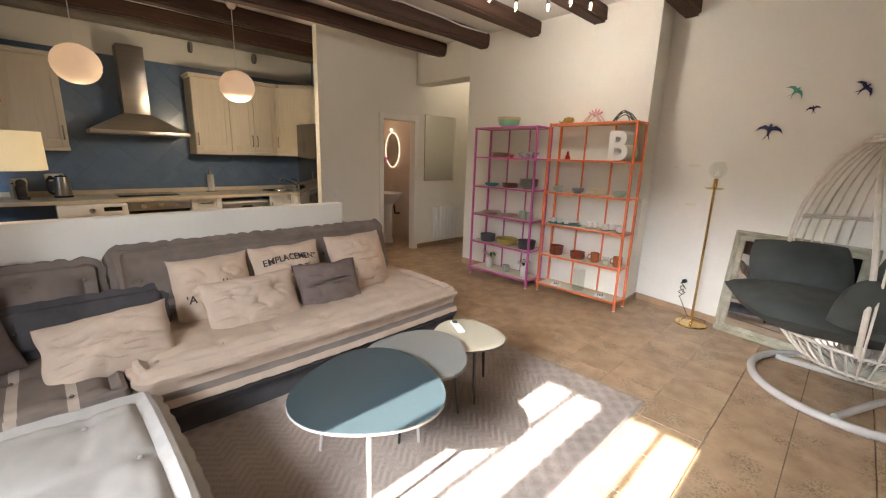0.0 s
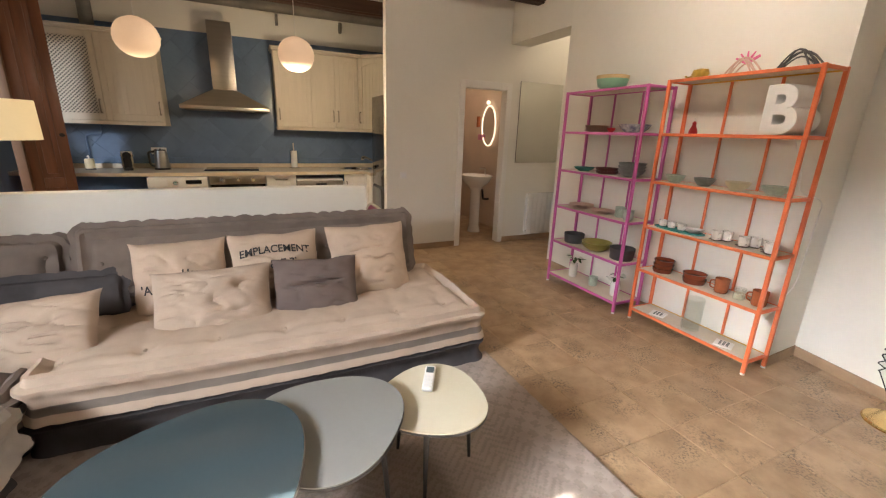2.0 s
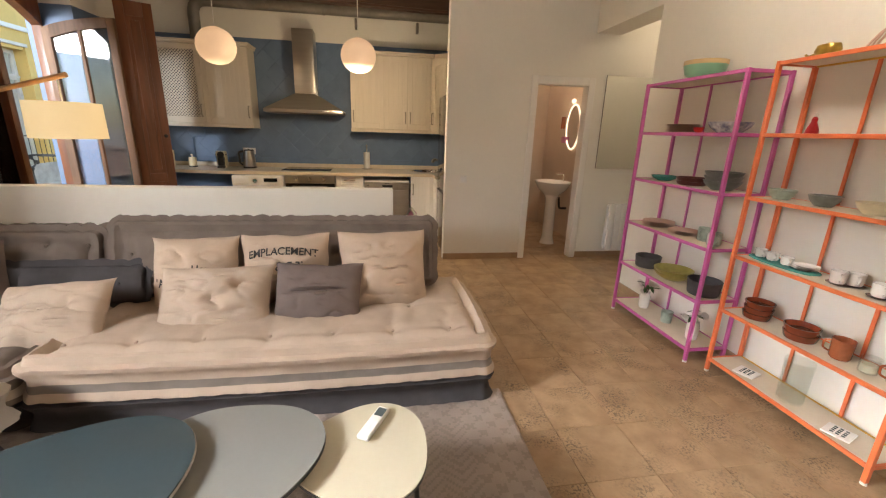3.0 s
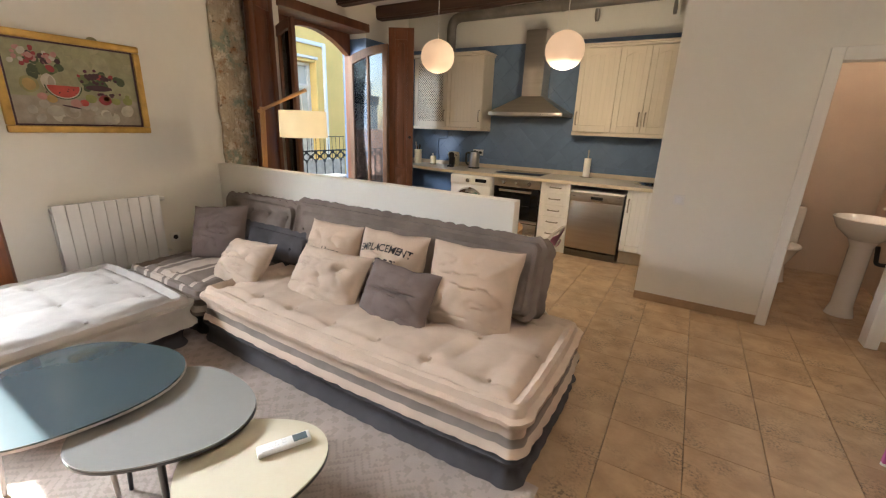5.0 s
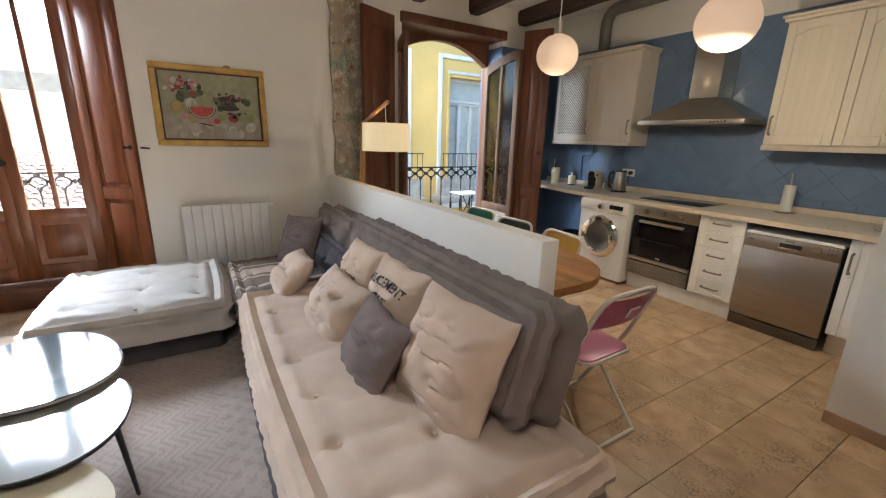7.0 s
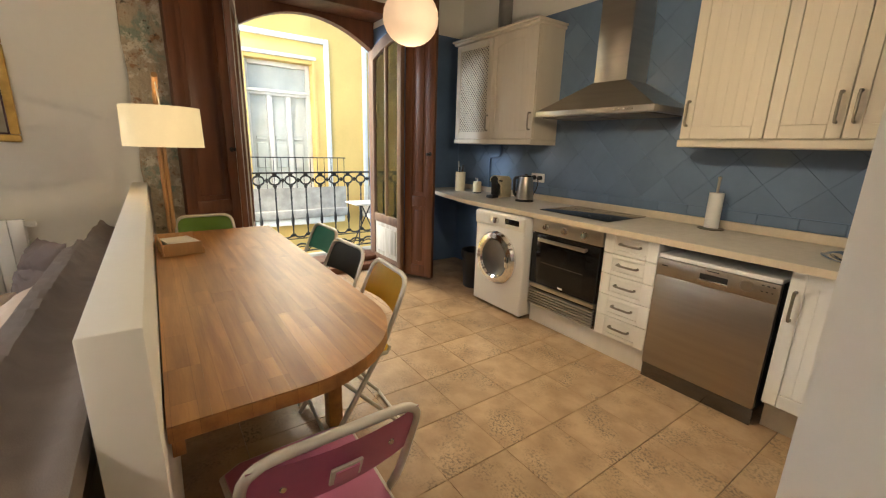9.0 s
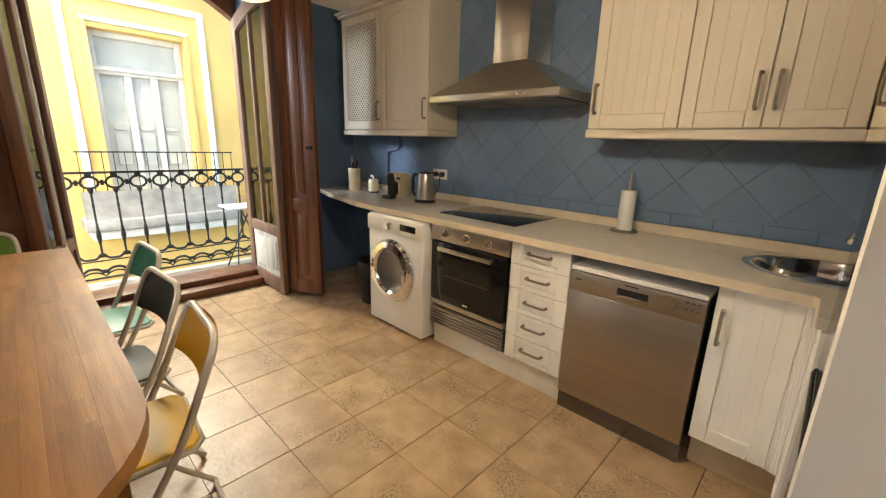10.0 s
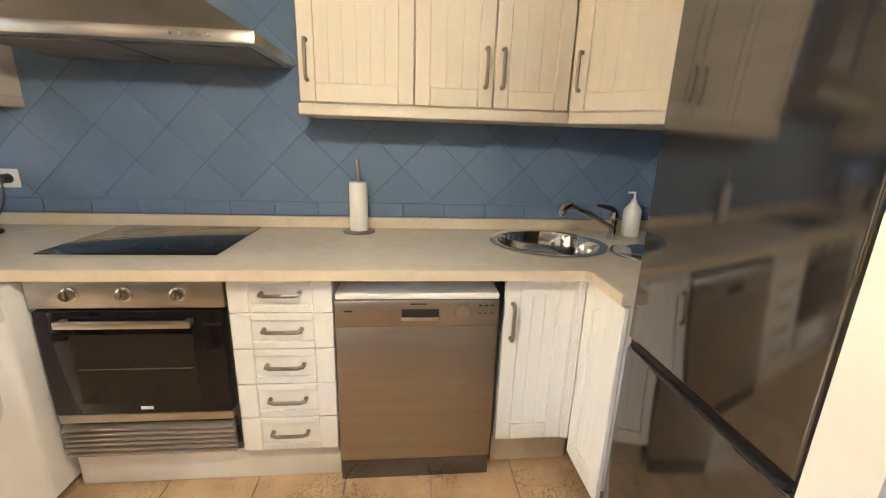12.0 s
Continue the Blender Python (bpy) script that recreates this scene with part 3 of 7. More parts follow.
# living-room balcony door, shut
H0 = 0.16
ld = thing("door_1", "closed varnished red-brown wooden balcony door with glass", "balcony door", pose(DOOR_X, 0, H0))
tagged(ld, kind="structure")
lw = (LDOOR[1] - LDOOR[0] - 0.08) / 2
for y, turn in ((LDOOR[0] + 0.04, 90), (LDOOR[1] - 0.04, -90)):
    lf = new("leaf")
    lf.parent = ld
    lf.matrix_basis = pose(0, y, 0, 0, 0, turn)
    leaf(lf, lw, 2.46, 0.12, 0.62, M["door_wood"], M["door_wood"], turn < 0)
for y0, y1 in ((LDOOR[0], LDOOR[0] + 0.04), (LDOOR[1] - 0.04, LDOOR[1])):
    part("jamb", box(-0.04, 0.05, y0, y1, -H0, HEAD - H0, 0.004), M["door_wood"], ld)
part("head_stop", box(-0.05, -0.024, LDOOR[0] + 0.04, LDOOR[1] - 0.04, 2.28, HEAD - H0), M["door_wood"], ld, smooth=False)
part("head", box(-0.023, 0.05, LDOOR[0] + 0.04, LDOOR[1] - 0.04, 2.462, HEAD - H0, 0.004), M["door_wood"], ld)
part("sill", box(-0.1, 0.30, LDOOR[0] - 0.02, LDOOR[1] + 0.02, -H0, -0.005, 0.008), M["dark_wood"], ld)
part("knob", turned(lathe([(0, 0), (0.018, 0.004), (0.012, 0.02), (0.026, 0.04), (0, 0.055)], 12), pose(0.03, 1.78, 1.0, 0, 90, 0)), M["iron"], ld)


def shutter(name, w, h, m, wood, label, z0=0.0):
    """A panelled inside shutter, x along its width, standing from z0."""
    s = thing(name, label, "shutter", m, group="inside shutters")
    part("back_board", box(0, w, -0.012, 0.012, z0, h), wood, s, smooth=False)
    for x0, x1 in ((0, 0.085), (w - 0.085, w)):
        part("stile", box(x0, x1, -0.024, 0.024, z0, h, 0.004), wood, s)
    for a, b in ((z0, z0 + 0.12), (z0 + 0.74, z0 + 0.84), (h - 0.14, h)):
        part("rail", box(0.085, w - 0.085, -0.024, 0.024, a, b, 0.004), wood, s)
    for a, b in ((z0 + 0.16, z0 + 0.70), (z0 + 0.88, h - 0.18)):
        part("panel", box(0.12, w - 0.12, -0.02, 0.02, a, b, 0.012), wood, s)
    part("latch", turned(lathe([(0.02, 0), (0.02, 0.008), (0.007, 0.012), (0.007, 0.05), (0.016, 0.055), (0, 0.07)], 10), pose(w - 0.04, -0.02, 1.3, 90, 0, 0)), M["iron"], s)
    return s


# shutters folded onto the splayed reveals of the living-room door
ang = math.degrees(math.atan2(2.69 - LDOOR[1], XW - DOOR_X - 0.05))
sw = math.hypot(2.69 - LDOOR[1], XW - DOOR_X - 0.05)
shutter("door_shutter", 0.46, 2.78, pose(DOOR_X + 0.06, LDOOR[1] - 0.01, 0, 0, 0, ang + 1), M["door_wood"], "varnished wooden inside shutter folded into reveal", 0.12)
shutter("door_shutter", 0.46, 2.78, pose(DOOR_X + 0.06, LDOOR[0] + 0.01, 0, 0, 0, -ang - 1), M["door_wood"], "varnished wooden inside shutter folded into reveal", 0.12)
bm = tube([(XW - 0.02, 2.72, 1.30), (XW + 0.03, 2.72, 1.30), (XW + 0.035, 2.78, 1.295)], 0.008)
single("shutter_hook", bm, M["iron"], "small black iron shutter hook on the wall", "hook")

# kitchen balcony door, both leaves swung in
kd = thing("door_2", "open wooden balcony door with an arched head", "balcony door", pose(DOOR_X, 0, 0.02))
tagged(kd, kind="structure")
KW = (KDOOR[1] - KDOOR[0] - 0.08) / 2 + 0.03
for y, turn, panel, wood in ((KDOOR[0] + 0.05, -15, M["dark_wood"], M["dark_wood"]), (KDOOR[1] - 0.03, 0, M["grey_wood"], M["leaf_wood"])):
    lf = new("leaf")
    lf.parent = kd
    lf.matrix_basis = pose(0.05, y, 0, 0, 0, turn)
    leaf(lf, KW, 2.44, 0.13, 0.60, wood, panel, False)
for y0, y1 in ((KDOOR[0], KDOOR[0] + 0.045), (KDOOR[1] - 0.025, KDOOR[1])):
    part("jamb", box(-0.04, 0.05, y0, y1, -0.02, HEAD - 0.02, 0.004), M["dark_wood"], kd)
ys = [KDOOR[0] + 0.045 + (KDOOR[1] - KDOOR[0] - 0.07) * i / 16 for i in range(17)]
mid = (KDOOR[0] + KDOOR[1]) / 2
arch = [(y, 2.56 - 0.24 * ((y - mid) / 0.68) ** 2) for y in ys]
bm = turned(slab([(y, HEAD - 0.02) for y in ys[::-1]] + arch, -0.04, 0.05), Matrix(((0, 0, 1, 0), (1, 0, 0, 0), (0, 1, 0, 0), (0, 0, 0, 1))))
part("arched_head", bm, M["dark_wood"], kd)
part("head_casing", box(0.05, 0.39, KDOOR[0] - 0.02, KDOOR[1] + 0.02, 2.60, HEAD - 0.02, 0.006), M["dark_wood"], kd)
part("sill", box(-0.12, 0.30, KDOOR[0], KDOOR[1], -0.02, 0.05, 0.01), M["dark_wood"], kd)
part("sill_step", box(-0.12, 0.16, KDOOR[0], KDOOR[1], 0.05, 0.10, 0.01), M["dark_wood"], kd)
shutter("door_shutter", 0.46, 2.66, pose(0.03, 4.615, 0, 0, 0, 115), M["dark_wood"], "dark wooden inside shutter opened towards the wall", 0.04)
shutter("door_shutter", 0.33, 2.66, pose(0.19, 6.545, 0, 0, 0, 27), M["dark_wood"], "dark wooden inside shutter swung into the kitchen", 0.04)

# ---- outside ----
setting("ground", box(-400, XO - 0.01, -400, 400, -4.4, -4.3), M["ground"], "grey street paving below the balconies")


def balcony(y0, y1, name):
    bal = thing(name, "stone balcony with black cast-iron railing", "balcony", pose(0, 0, 0))
    tagged(bal, kind="structure")
    part("balcony_slab", box(-1.35, XO - 0.002, y0, y1, -0.16, -0.02, 0.02), M["stone"], bal)
    xr = -1.25
    for z, r in ((1.02, 0.016), (0.205, 0.008), (0.04, 0.012)):
        part("rail", box(xr - r, xr + r, y0 + 0.03, y1 - 0.03, z - r * 0.6, z + r * 0.6), M["iron"], bal, smooth=False)
    pitch = 0.181
    n = int((y1 - y0 - 0.1) / pitch)

    def shared(name, bm):
        me = bpy.data.meshes.new(name)
        bm.to_mesh(me)
        bm.free()
        me.materials.append(M["iron"])
        return me

    # slim bar with a drop-shaped knob
    baluster = shared("baluster", lathe([(0.009, 0.25), (0.009, 0.36), (0.013, 0.38), (0.020, 0.43), (0.016, 0.48), (0.009, 0.53), (0.009, 0.70), (0.013, 0.72), (0.009, 0.74), (0.009, 0.83), (0.024, 0.862), (0.02, 0.88)], 8))
    # flattened ring under the handrail with knots on all four sides
    bm = tube([(0, 0.064 * math.cos(k * math.tau / 12), 0.932 + 0.052 * math.sin(k * math.tau / 12)) for k in range(12)], 0.011, 6, True)
    quadbox(bm, -0.01, 0.01, -0.024, 0.024, 0.978, 1.012)
    for d in (-1, 1):
        quadbox(bm, -0.01, 0.01, d * pitch / 2 - 0.03, d * pitch / 2 + 0.03, 0.924, 0.940)
        quadbox(bm, -0.011, 0.011, d * pitch / 2 - 0.012, d * pitch / 2 + 0.012, 0.908, 0.956)
    ring = shared("rail_ring", bm)
    # two waved bands near the foot
    half = [pitch * (k / 12 - 0.5) for k in range(13)]
    bm = tube([(0, y, 0.225 + 0.045 * math.cos(math.pi * y / pitch) ** 6) for y in half], 0.011, 6)
    tube([(0, y, 0.135 - 0.04 * math.cos(math.pi * y / pitch) ** 4) for y in half], 0.012, 6, False, bm)
    tube([(0, y, 0.055 + 0.045 * abs(math.sin(math.pi * y / pitch)) ** 0.7) for y in half], 0.008, 6, False, bm)
    quadbox(bm, -0.01, 0.01, -0.026, 0.026, 0.238, 0.272)
    quadbox(bm, -0.01, 0.01, -0.03, 0.03, 0.085, 0.118)
    scroll = shared("foot_scroll", bm)
    for i in range(n):
        for name, me in (("baluster", baluster), ("rail_ring", ring), ("foot_scroll", scroll)):
            o = new(name, me)
            o.parent, o.location = bal, (xr, y0 + 0.14 + i * pitch, 0)
    for y in (y0 + 0.03, y1 - 0.03):
        part("end_rail", box(xr, XO, y - 0.012, y + 0.012, 1.0, 1.03), M["iron"], bal, smooth=False)


balcony(4.55, 7.2, "balcony_1")
balcony(0.55, 3.05, "balcony_2")

# yellow house across the street
yh = thing("yellow_house", "yellow rendered house with white window surrounds", "house", pose(-5.0, 0, 0))
WINS = [(6.05, 7.33), (8.75, 10.0), (11.5, 12.8)]


def house_wall():
    """Piers between the windows, aprons, bands between the storeys and the top."""
    edges = [2.45]
    for a, b in WINS:
        edges += [a, b]
    edges.append(14.5)
    for k in range(0, len(edges), 2):
        part("wall", box(-0.4, 0, edges[k], edges[k + 1], -4.3, 8), M["yellow"], yh, smooth=False)
    for a, b in WINS:
        for z0, z1 in ((-4.3, 0.25), (2.92, 3.9), (6.2, 8)):
            part("wall", box(-0.4, 0, a, b, z0, z1), M["yellow"], yh, smooth=False)


house_wall()
part("backing", box(-0.9, -0.42, 2.45, 14.5, -4.3, 8), M["blind"], yh, smooth=False)
part("cornice", box(-0.4, 0.25, 2.4, 14.5, 8.0, 8.3, 0.05), M["whiterender"], yh)
for a, b in WINS:
    w = part("window", box(-0.34, -0.28, a, b, 0.25, 2.92), M["blind"], yh, smooth=False)
    third = (b - a - 0.18) / 3
    bars = [(a, a + 0.09, 0.25, 2.92), (b - 0.09, b, 0.25, 2.92), (a + 0.09, b - 0.09, 2.83, 2.92), (a + 0.09, b - 0.09, 2.28, 2.40)]
    bars += [(a + 0.09 + third * k - 0.05, a + 0.09 + third * k + 0.05, 0.25, 2.28) for k in (1, 2)]
    for y0, y1, z0, z1 in bars:
        part("sash_bar", box(-0.28, -0.21, y0, y1, z0, z1, 0.008, 1), M["extwin"], w)
    part("transom_moulding", box(-0.21, -0.17, a + 0.02, b - 0.02, 2.33, 2.38, 0.01, 1), M["extwin"], w)
    for k in range(3):
        y0 = a + 0.14 + third * k
        for z0, z1 in ((1.42, 1.50), (0.85, 1.36)):
            part("shutter_panel", box(-0.28, -0.25, y0 + 0.03, y0 + third - 0.13, z0, z1, 0.01, 1), M["blind"], w)
    part("window_frame", box(0.0, 0.035, a - 0.07, a, 0.0, 2.99, 0.006, 1), M["yellow"], w)
    part("window_frame", box(0.0, 0.035, b, b + 0.07, 0.0, 2.99, 0.006, 1), M["yellow"], w)
    part("window_frame", box(0.0, 0.05, a - 0.07, b + 0.07, 2.99, 3.06, 0.01, 1), M["extwin"], w)
    for y0, y1, z0, z1 in ((a - 0.34, a - 0.24, 0.0, 3.42), (b + 0.24, b + 0.34, 0.0, 3.42), (a - 0.24, b + 0.24, 3.32, 3.42)):
        part("surround", box(0, 0.06, y0, y1, z0, z1, 0.015, 2), M["whiterender"], w)
    part("balcony_plate", box(0.0, 0.58, a - 0.48, b + 0.48, -0.12, 0.06, 0.03), M["stone"], w)
    part("balcony_moulding", box(0.0, 0.50, a - 0.42, b + 0.42, -0.26, -0.125, 0.03), M["whiterender"], w)
    part("balcony_front", box(0.46, 0.50, a - 0.45, b + 0.45, 0.06, 0.50), M["stone"], w, smooth=False)
    part("thin_rail", box(0.48, 0.50, a - 0.45, b + 0.45, 1.08, 1.10), M["iron"], w, smooth=False)
    bm = bmesh.new()
    for i in range(16):
        y = a - 0.42 + i * (b - a + 0.84) / 15
        quadbox(bm, 0.485, 0.495, y - 0.005, y + 0.005, 0.06, 1.09)
    part("thin_bars", bm, M["iron"], w, smooth=False)

# low roofs and white houses seen from the living-room door
rh = thing("tiled_house", "low house with a weathered clay tile roof", "house", pose(-4.6, 0, 0))
part("wall", box(-5.0, 0, -6, 2.4, -4.3, -0.2), M["whiterender"], rh, smooth=False)
bm = bmesh.new()
for i in range(42):
    for j in range(22):
        y = -6 + i * 0.2
        x0, z0 = 0.2 - j * 0.24, -0.1 + j * 0.055
        n0 = [bm.verts.new((x0 + dx, y + 0.1 * math.cos(a), z0 + dz + 0.07 * math.sin(a))) for dx, dz in ((0, 0.02), (-0.28, 0.064)) for a in (0, 1.05, 2.09, 3.14)]
        for k in range(3):
            bm.faces.new((n0[k], n0[k + 1], n0[k + 5], n0[k + 4]))
roof = part("roof", bm, M["rooftile"], rh)
tagged(roof, "overlapping half-round clay tiles", kind="stuff")
part("roof_deck", turned(box(-5.1, 0.2, -6, 2.4, -0.1, -0.04), Matrix.Rotation(radians(12.9), 4, "Y") @ Matrix.Translation((0, 0, -0.1))), M["rooftile"], rh, smooth=False)
wh = thing("white_house", "white rendered house with roof terrace beyond the tiles", "house", pose(-13, 0, 0))
part("wall", box(-3, 0, -9, 4.5, -4.3, 2.9), M["whiterender"], wh, smooth=False)
part("parapet", box(0, 0.12, -9, 4.5, 2.5, 3.0), M["stone"], wh, smooth=False)
part("upper_wall", box(-6, -3, -12, 1.8, -4.3, 4.2), M["whiterender"], wh, smooth=False)
for y in (-2.2, 0.2, 2.6):
    part("window", box(0.0, 0.03, y, y + 0.8, 1.0, 2.1), M["blind"], wh, smooth=False)

# ---- kitchen ----
def bow_handle(parent, x, y, z, length, axis="x", out=-1, face="y", name="handle"):
    """A pewter bow handle with two feet, along x or z, standing out from a front."""
    h = length / 2
    pts = [(-h, 0.0), (-h, 0.022), (-h + 0.018, 0.030), (h - 0.018, 0.030), (h, 0.022), (h, 0.0)]
    if face == "y":
        co = [(x + s, y + out * d, z) if axis == "x" else (x, y + out * d, z + s) for s, d in pts]
    else:
        co = [(x + out * d, y + s, z) if axis == "x" else (x + out * d, y, z + s) for s, d in pts]
    return part(name, tube(co, [0.009, 0.0075, 0.007, 0.007, 0.0075, 0.009], 8), M["pewter"], parent, "pewter bow handle")


def panel_door(parent, x0, x1, z0, z1, y, material, arch=True, lattice=False, handle="l", m=None):
    """A framed door front in the plane y, facing -y, with grooved boards in its field."""
    d = new("door")
    d.parent = parent
    if m is not None:
        d.matrix_basis = m
    st = 0.062
    for a, b in ((x0 + 0.002, x0 + st), (x1 - st, x1 - 0.002)):
        part("stile", box(a, b, y, y + 0.02, z0 + 0.002, z1 - 0.002, 0.003, 1), material, d)
    part("rail", box(x0 + st, x1 - st, y, y + 0.02, z0 + 0.002, z0 + st + 0.01, 0.003, 1), material, d)
    if arch:
        n = 10
        xs = [x0 + st + (x1 - x0 - 2 * st) * i / n for i in range(n + 1)]
        mid, half = (x0 + x1) / 2, (x1 - x0) / 2 - st
        low = [(x, z1 - st - 0.045 * ((x - mid) / half) ** 2) for x in xs]
        part("rail", on_edge(slab([(x, z1 - 0.002) for x in xs[::-1]] + low, -y - 0.02, -y)), material, d)
    else:
        part("rail", box(x0 + st, x1 - st, y, y + 0.02, z1 - st, z1 - 0.002, 0.003, 1), material, d)
    if lattice:
        part("dark_back", box(x0 + st, x1 - st, y + 0.016, y + 0.019, z0 + st, z1 - st), M["black"], d, smooth=False)
        bm = bmesh.new()
        w, h, pitch = x1 - x0 - 2 * st, z1 - z0 - 2 * st, 0.036
        for s in (1, -1):
            k = -int(h / pitch) - 1
            while k * pitch < w + h:
                ax, az, bx, bz = (k * pitch, 0, k * pitch + h, h) if s > 0 else (k * pitch, h, k * pitch + h, 0)
                if bx > 0 and ax < w:
                    sl = (bz - az) / (bx - ax)
                    if ax < 0:
                        az, ax = az - ax * sl, 0
                    if bx > w:
                        bz, bx = bz - (bx - w) * sl, w
                    p, q = Vector((x0 + st + ax, y + 0.009 + 0.002 * s, z0 + st + az)), Vector((x0 + st + bx, y + 0.009 + 0.002 * s, z0 + st + bz))
                    dirv = (q - p).normalized()
                    sd = Vector((-dirv.z, 0, dirv.x)) * 0.0052
                    vs = [bm.verts.new(c + o) for c in (p, q) for o in (sd, -sd)]
                    ws = [bm.verts.new(v.co + Vector((0, 0.003, 0))) for v in vs]
                    for f in ((vs[0], vs[1], vs[3], vs[2]), (ws[0], ws[2], ws[3], ws[1]), (vs[0], vs[2], ws[2], ws[0]), (vs[1], ws[1], ws[3], vs[3])):
                        bm.faces.new(f)
                k += 1
        part("lattice", bm, material, d, "painted diagonal lattice", smooth=False)
    else:
        n = max(3, round((x1 - x0 - 2 * st) / 0.055))
        for i in range(n):
            a = x0 + st + (x1 - x0 - 2 * st) * i / n
            b = x0 + st + (x1 - x0 - 2 * st) * (i + 1) / n
            part("board", box(a + 0.0001, b - 0.0001, y + 0.009, y + 0.02, z0 + st, z1 - st, 0.0010, 1), material, d)
    if not handle:
        return d
    hx = x0 + 0.033 if handle == "l" else x1 - 0.033
    hz = z1 - 0.17 if z0 < 1 else z0 + 0.15
    bow_handle(d, hx, y, hz, 0.14, "z")
    return d


def clip2(poly, axis, value, keep_low):
    out = []
    for p, q in zip(poly, poly[1:] + poly[:1]):
        a, b = (p[axis] <= value) == keep_low, (q[axis] <= value) == keep_low
        if a:
            out.append(p)
        if a != b:
            f = (value - p[axis]) / (q[axis] - p[axis])
            out.append((p[0] + f * (q[0] - p[0]), p[1] + f * (q[1] - p[1])))
    return out


FY = 6.83          # front plane of the base units
# worktop with a hole for the round bowl
wt_out = [(XW, 7.06), (0.25, 6.93), (0.80, 6.815), (1.1, 6.79), (3.58, 6.79), (3.60, 6.77), (3.60, 6.56), (4.36, 6.56), (4.36, YK), (XW, YK)]
SX, SY, SR = 3.58, 7.20, 0.232
wt_mid = clip2(clip2(wt_out, 0, 3.30, False), 0, 3.86, True)
bm = slab(clip2(wt_out, 0, 3.30, True), 0.862, 0.90)
slab(clip2(wt_out, 0, 3.86, False), 0.862, 0.90, 0, bm)
half = [(SX + SR * math.cos(k * math.pi / 16), SY + SR * math.sin(k * math.pi / 16)) for k in range(17)]
slab([(3.30, YK), (3.30, SY)] + half[::-1] + [(3.86, SY), (3.86, YK)], 0.862, 0.90, 0, bm)
low = [(SX + SR * math.cos(k * math.pi / 16), SY - SR * math.sin(k * math.pi / 16)) for k in range(17)]
slab([(3.30, SY), (3.30, 6.79), (3.58, 6.79), (3.60, 6.77), (3.60, 6.56), (3.86, 6.56), (3.86, SY)] + low, 0.862, 0.90, 0, bm)
worktop = thing("worktop", "grey-beige laminate kitchen worktop with pale edge", "worktop", pose(0, 0, 0))
part("top", bm, M["counter"], worktop, smooth=False)
for a, b in zip(wt_out[:7], wt_out[1:7]):
    a, b = Vector((*a, 0)), Vector((*b, 0))
    nv = Vector(((b - a).y, -(b - a).x, 0)).normalized() * 0.004
    part("edge_strip", slab([(a + nv).to_2d(), (b + nv).to_2d(), b.to_2d(), a.to_2d()], 0.8625, 0.8985), M["counter_edge"], worktop, "pale beige edge strip", smooth=False)
single("worktop_upstand", box(XW + 0.002, 4.355, YK - 0.028, YK - 0.009, 0.9005, 0.955, 0.003), M["counter_edge"], "pale beige upstand strip along the worktop", "upstand")

# washing machine
wm = thing("washing_machine", "white front-loading washing machine under the worktop", "washing machine", pose(1.38, 6.76, 0))
part("body", box(-0.298, 0.298, 0, 0.56, 0.02, 0.855, 0.018, 3), M["white"], wm)
part("control_panel", box(-0.296, 0.296, -0.012, 0.01, 0.735, 0.845, 0.01, 2), M["whitepl"], wm)
part("drawer", box(-0.28, -0.10, -0.018, 0.0, 0.75, 0.835, 0.008, 2), M["white"], wm)
part("programme_knob", turned(lathe([(0, 0.03), (0.026, 0.028), (0.03, 0)], 18), pose(-0.02, -0.012, 0.79, 90)), M["chrome"], wm)
part("display", box(0.08, 0.24, -0.016, -0.01, 0.775, 0.82, 0.004), M["blackglass"], wm)
for i in range(4):
    part("button", box(0.09 + i * 0.04, 0.115 + i * 0.04, -0.017, -0.01, 0.75, 0.762, 0.002), M["whitepl"], wm)
part("door_ring", turned(lathe([(0.225, 0.0), (0.23, 0.022), (0.212, 0.045), (0.17, 0.052), (0.155, 0.035)], 36), pose(0, 0, 0.47, 90)), M["chrome"], wm, "chrome porthole ring")
part("door_glass", turned(lathe([(0.156, 0.036), (0.13, 0.020), (0.08, 0.010), (0, 0.006)], 36), pose(0, 0, 0.47, 90)), M["porthole"], wm, "dark porthole glass")
part("door_handle", box(0.15, 0.185, -0.065, -0.03, 0.42, 0.52, 0.012, 2), M["chrome"], wm)
for dx in (-0.25, 0.25):
    part("foot", turned(lathe([(0.022, 0), (0.022, 0.012), (0.01, 0.02), (0, 0.02)], 10), pose(dx, 0.06, 0)), M["black"], wm)

# oven
ov = thing("built_in_oven", "built-in steel oven with black glass door", "oven", pose(2.005, FY, 0))
part("carcass", box(-0.31, 0.31, 0.02, 0.55, 0.15, 0.86), M["darksteel"], ov, smooth=False)
part("control_panel", box(-0.312, 0.312, -0.004, 0.02, 0.752, 0.86, 0.003), M["steel"], ov)
for dx in (-0.17, 0, 0.17):
    k = part("knob", turned(lathe([(0, 0.03), (0.017, 0.03), (0.02, 0.012), (0.026, 0.010), (0.026, 0)], 18), pose(dx, -0.004, 0.805, 90)), M["chrome"], ov)
    part("pointer", box(dx - 0.003, dx + 0.003, -0.036, -0.032, 0.80, 0.822), M["steel"], k, smooth=False)
part("door", box(-0.30, 0.30, -0.012, 0.02, 0.345, 0.745, 0.004), M["blackglass"], ov)
part("window", box(-0.20, 0.20, -0.0135, -0.012, 0.39, 0.66, 0.0), M["blackglass"], ov, smooth=False)
part("oven_shelf", box(-0.19, 0.19, -0.0145, -0.0135, 0.525, 0.53), M["darksteel"], ov, smooth=False)
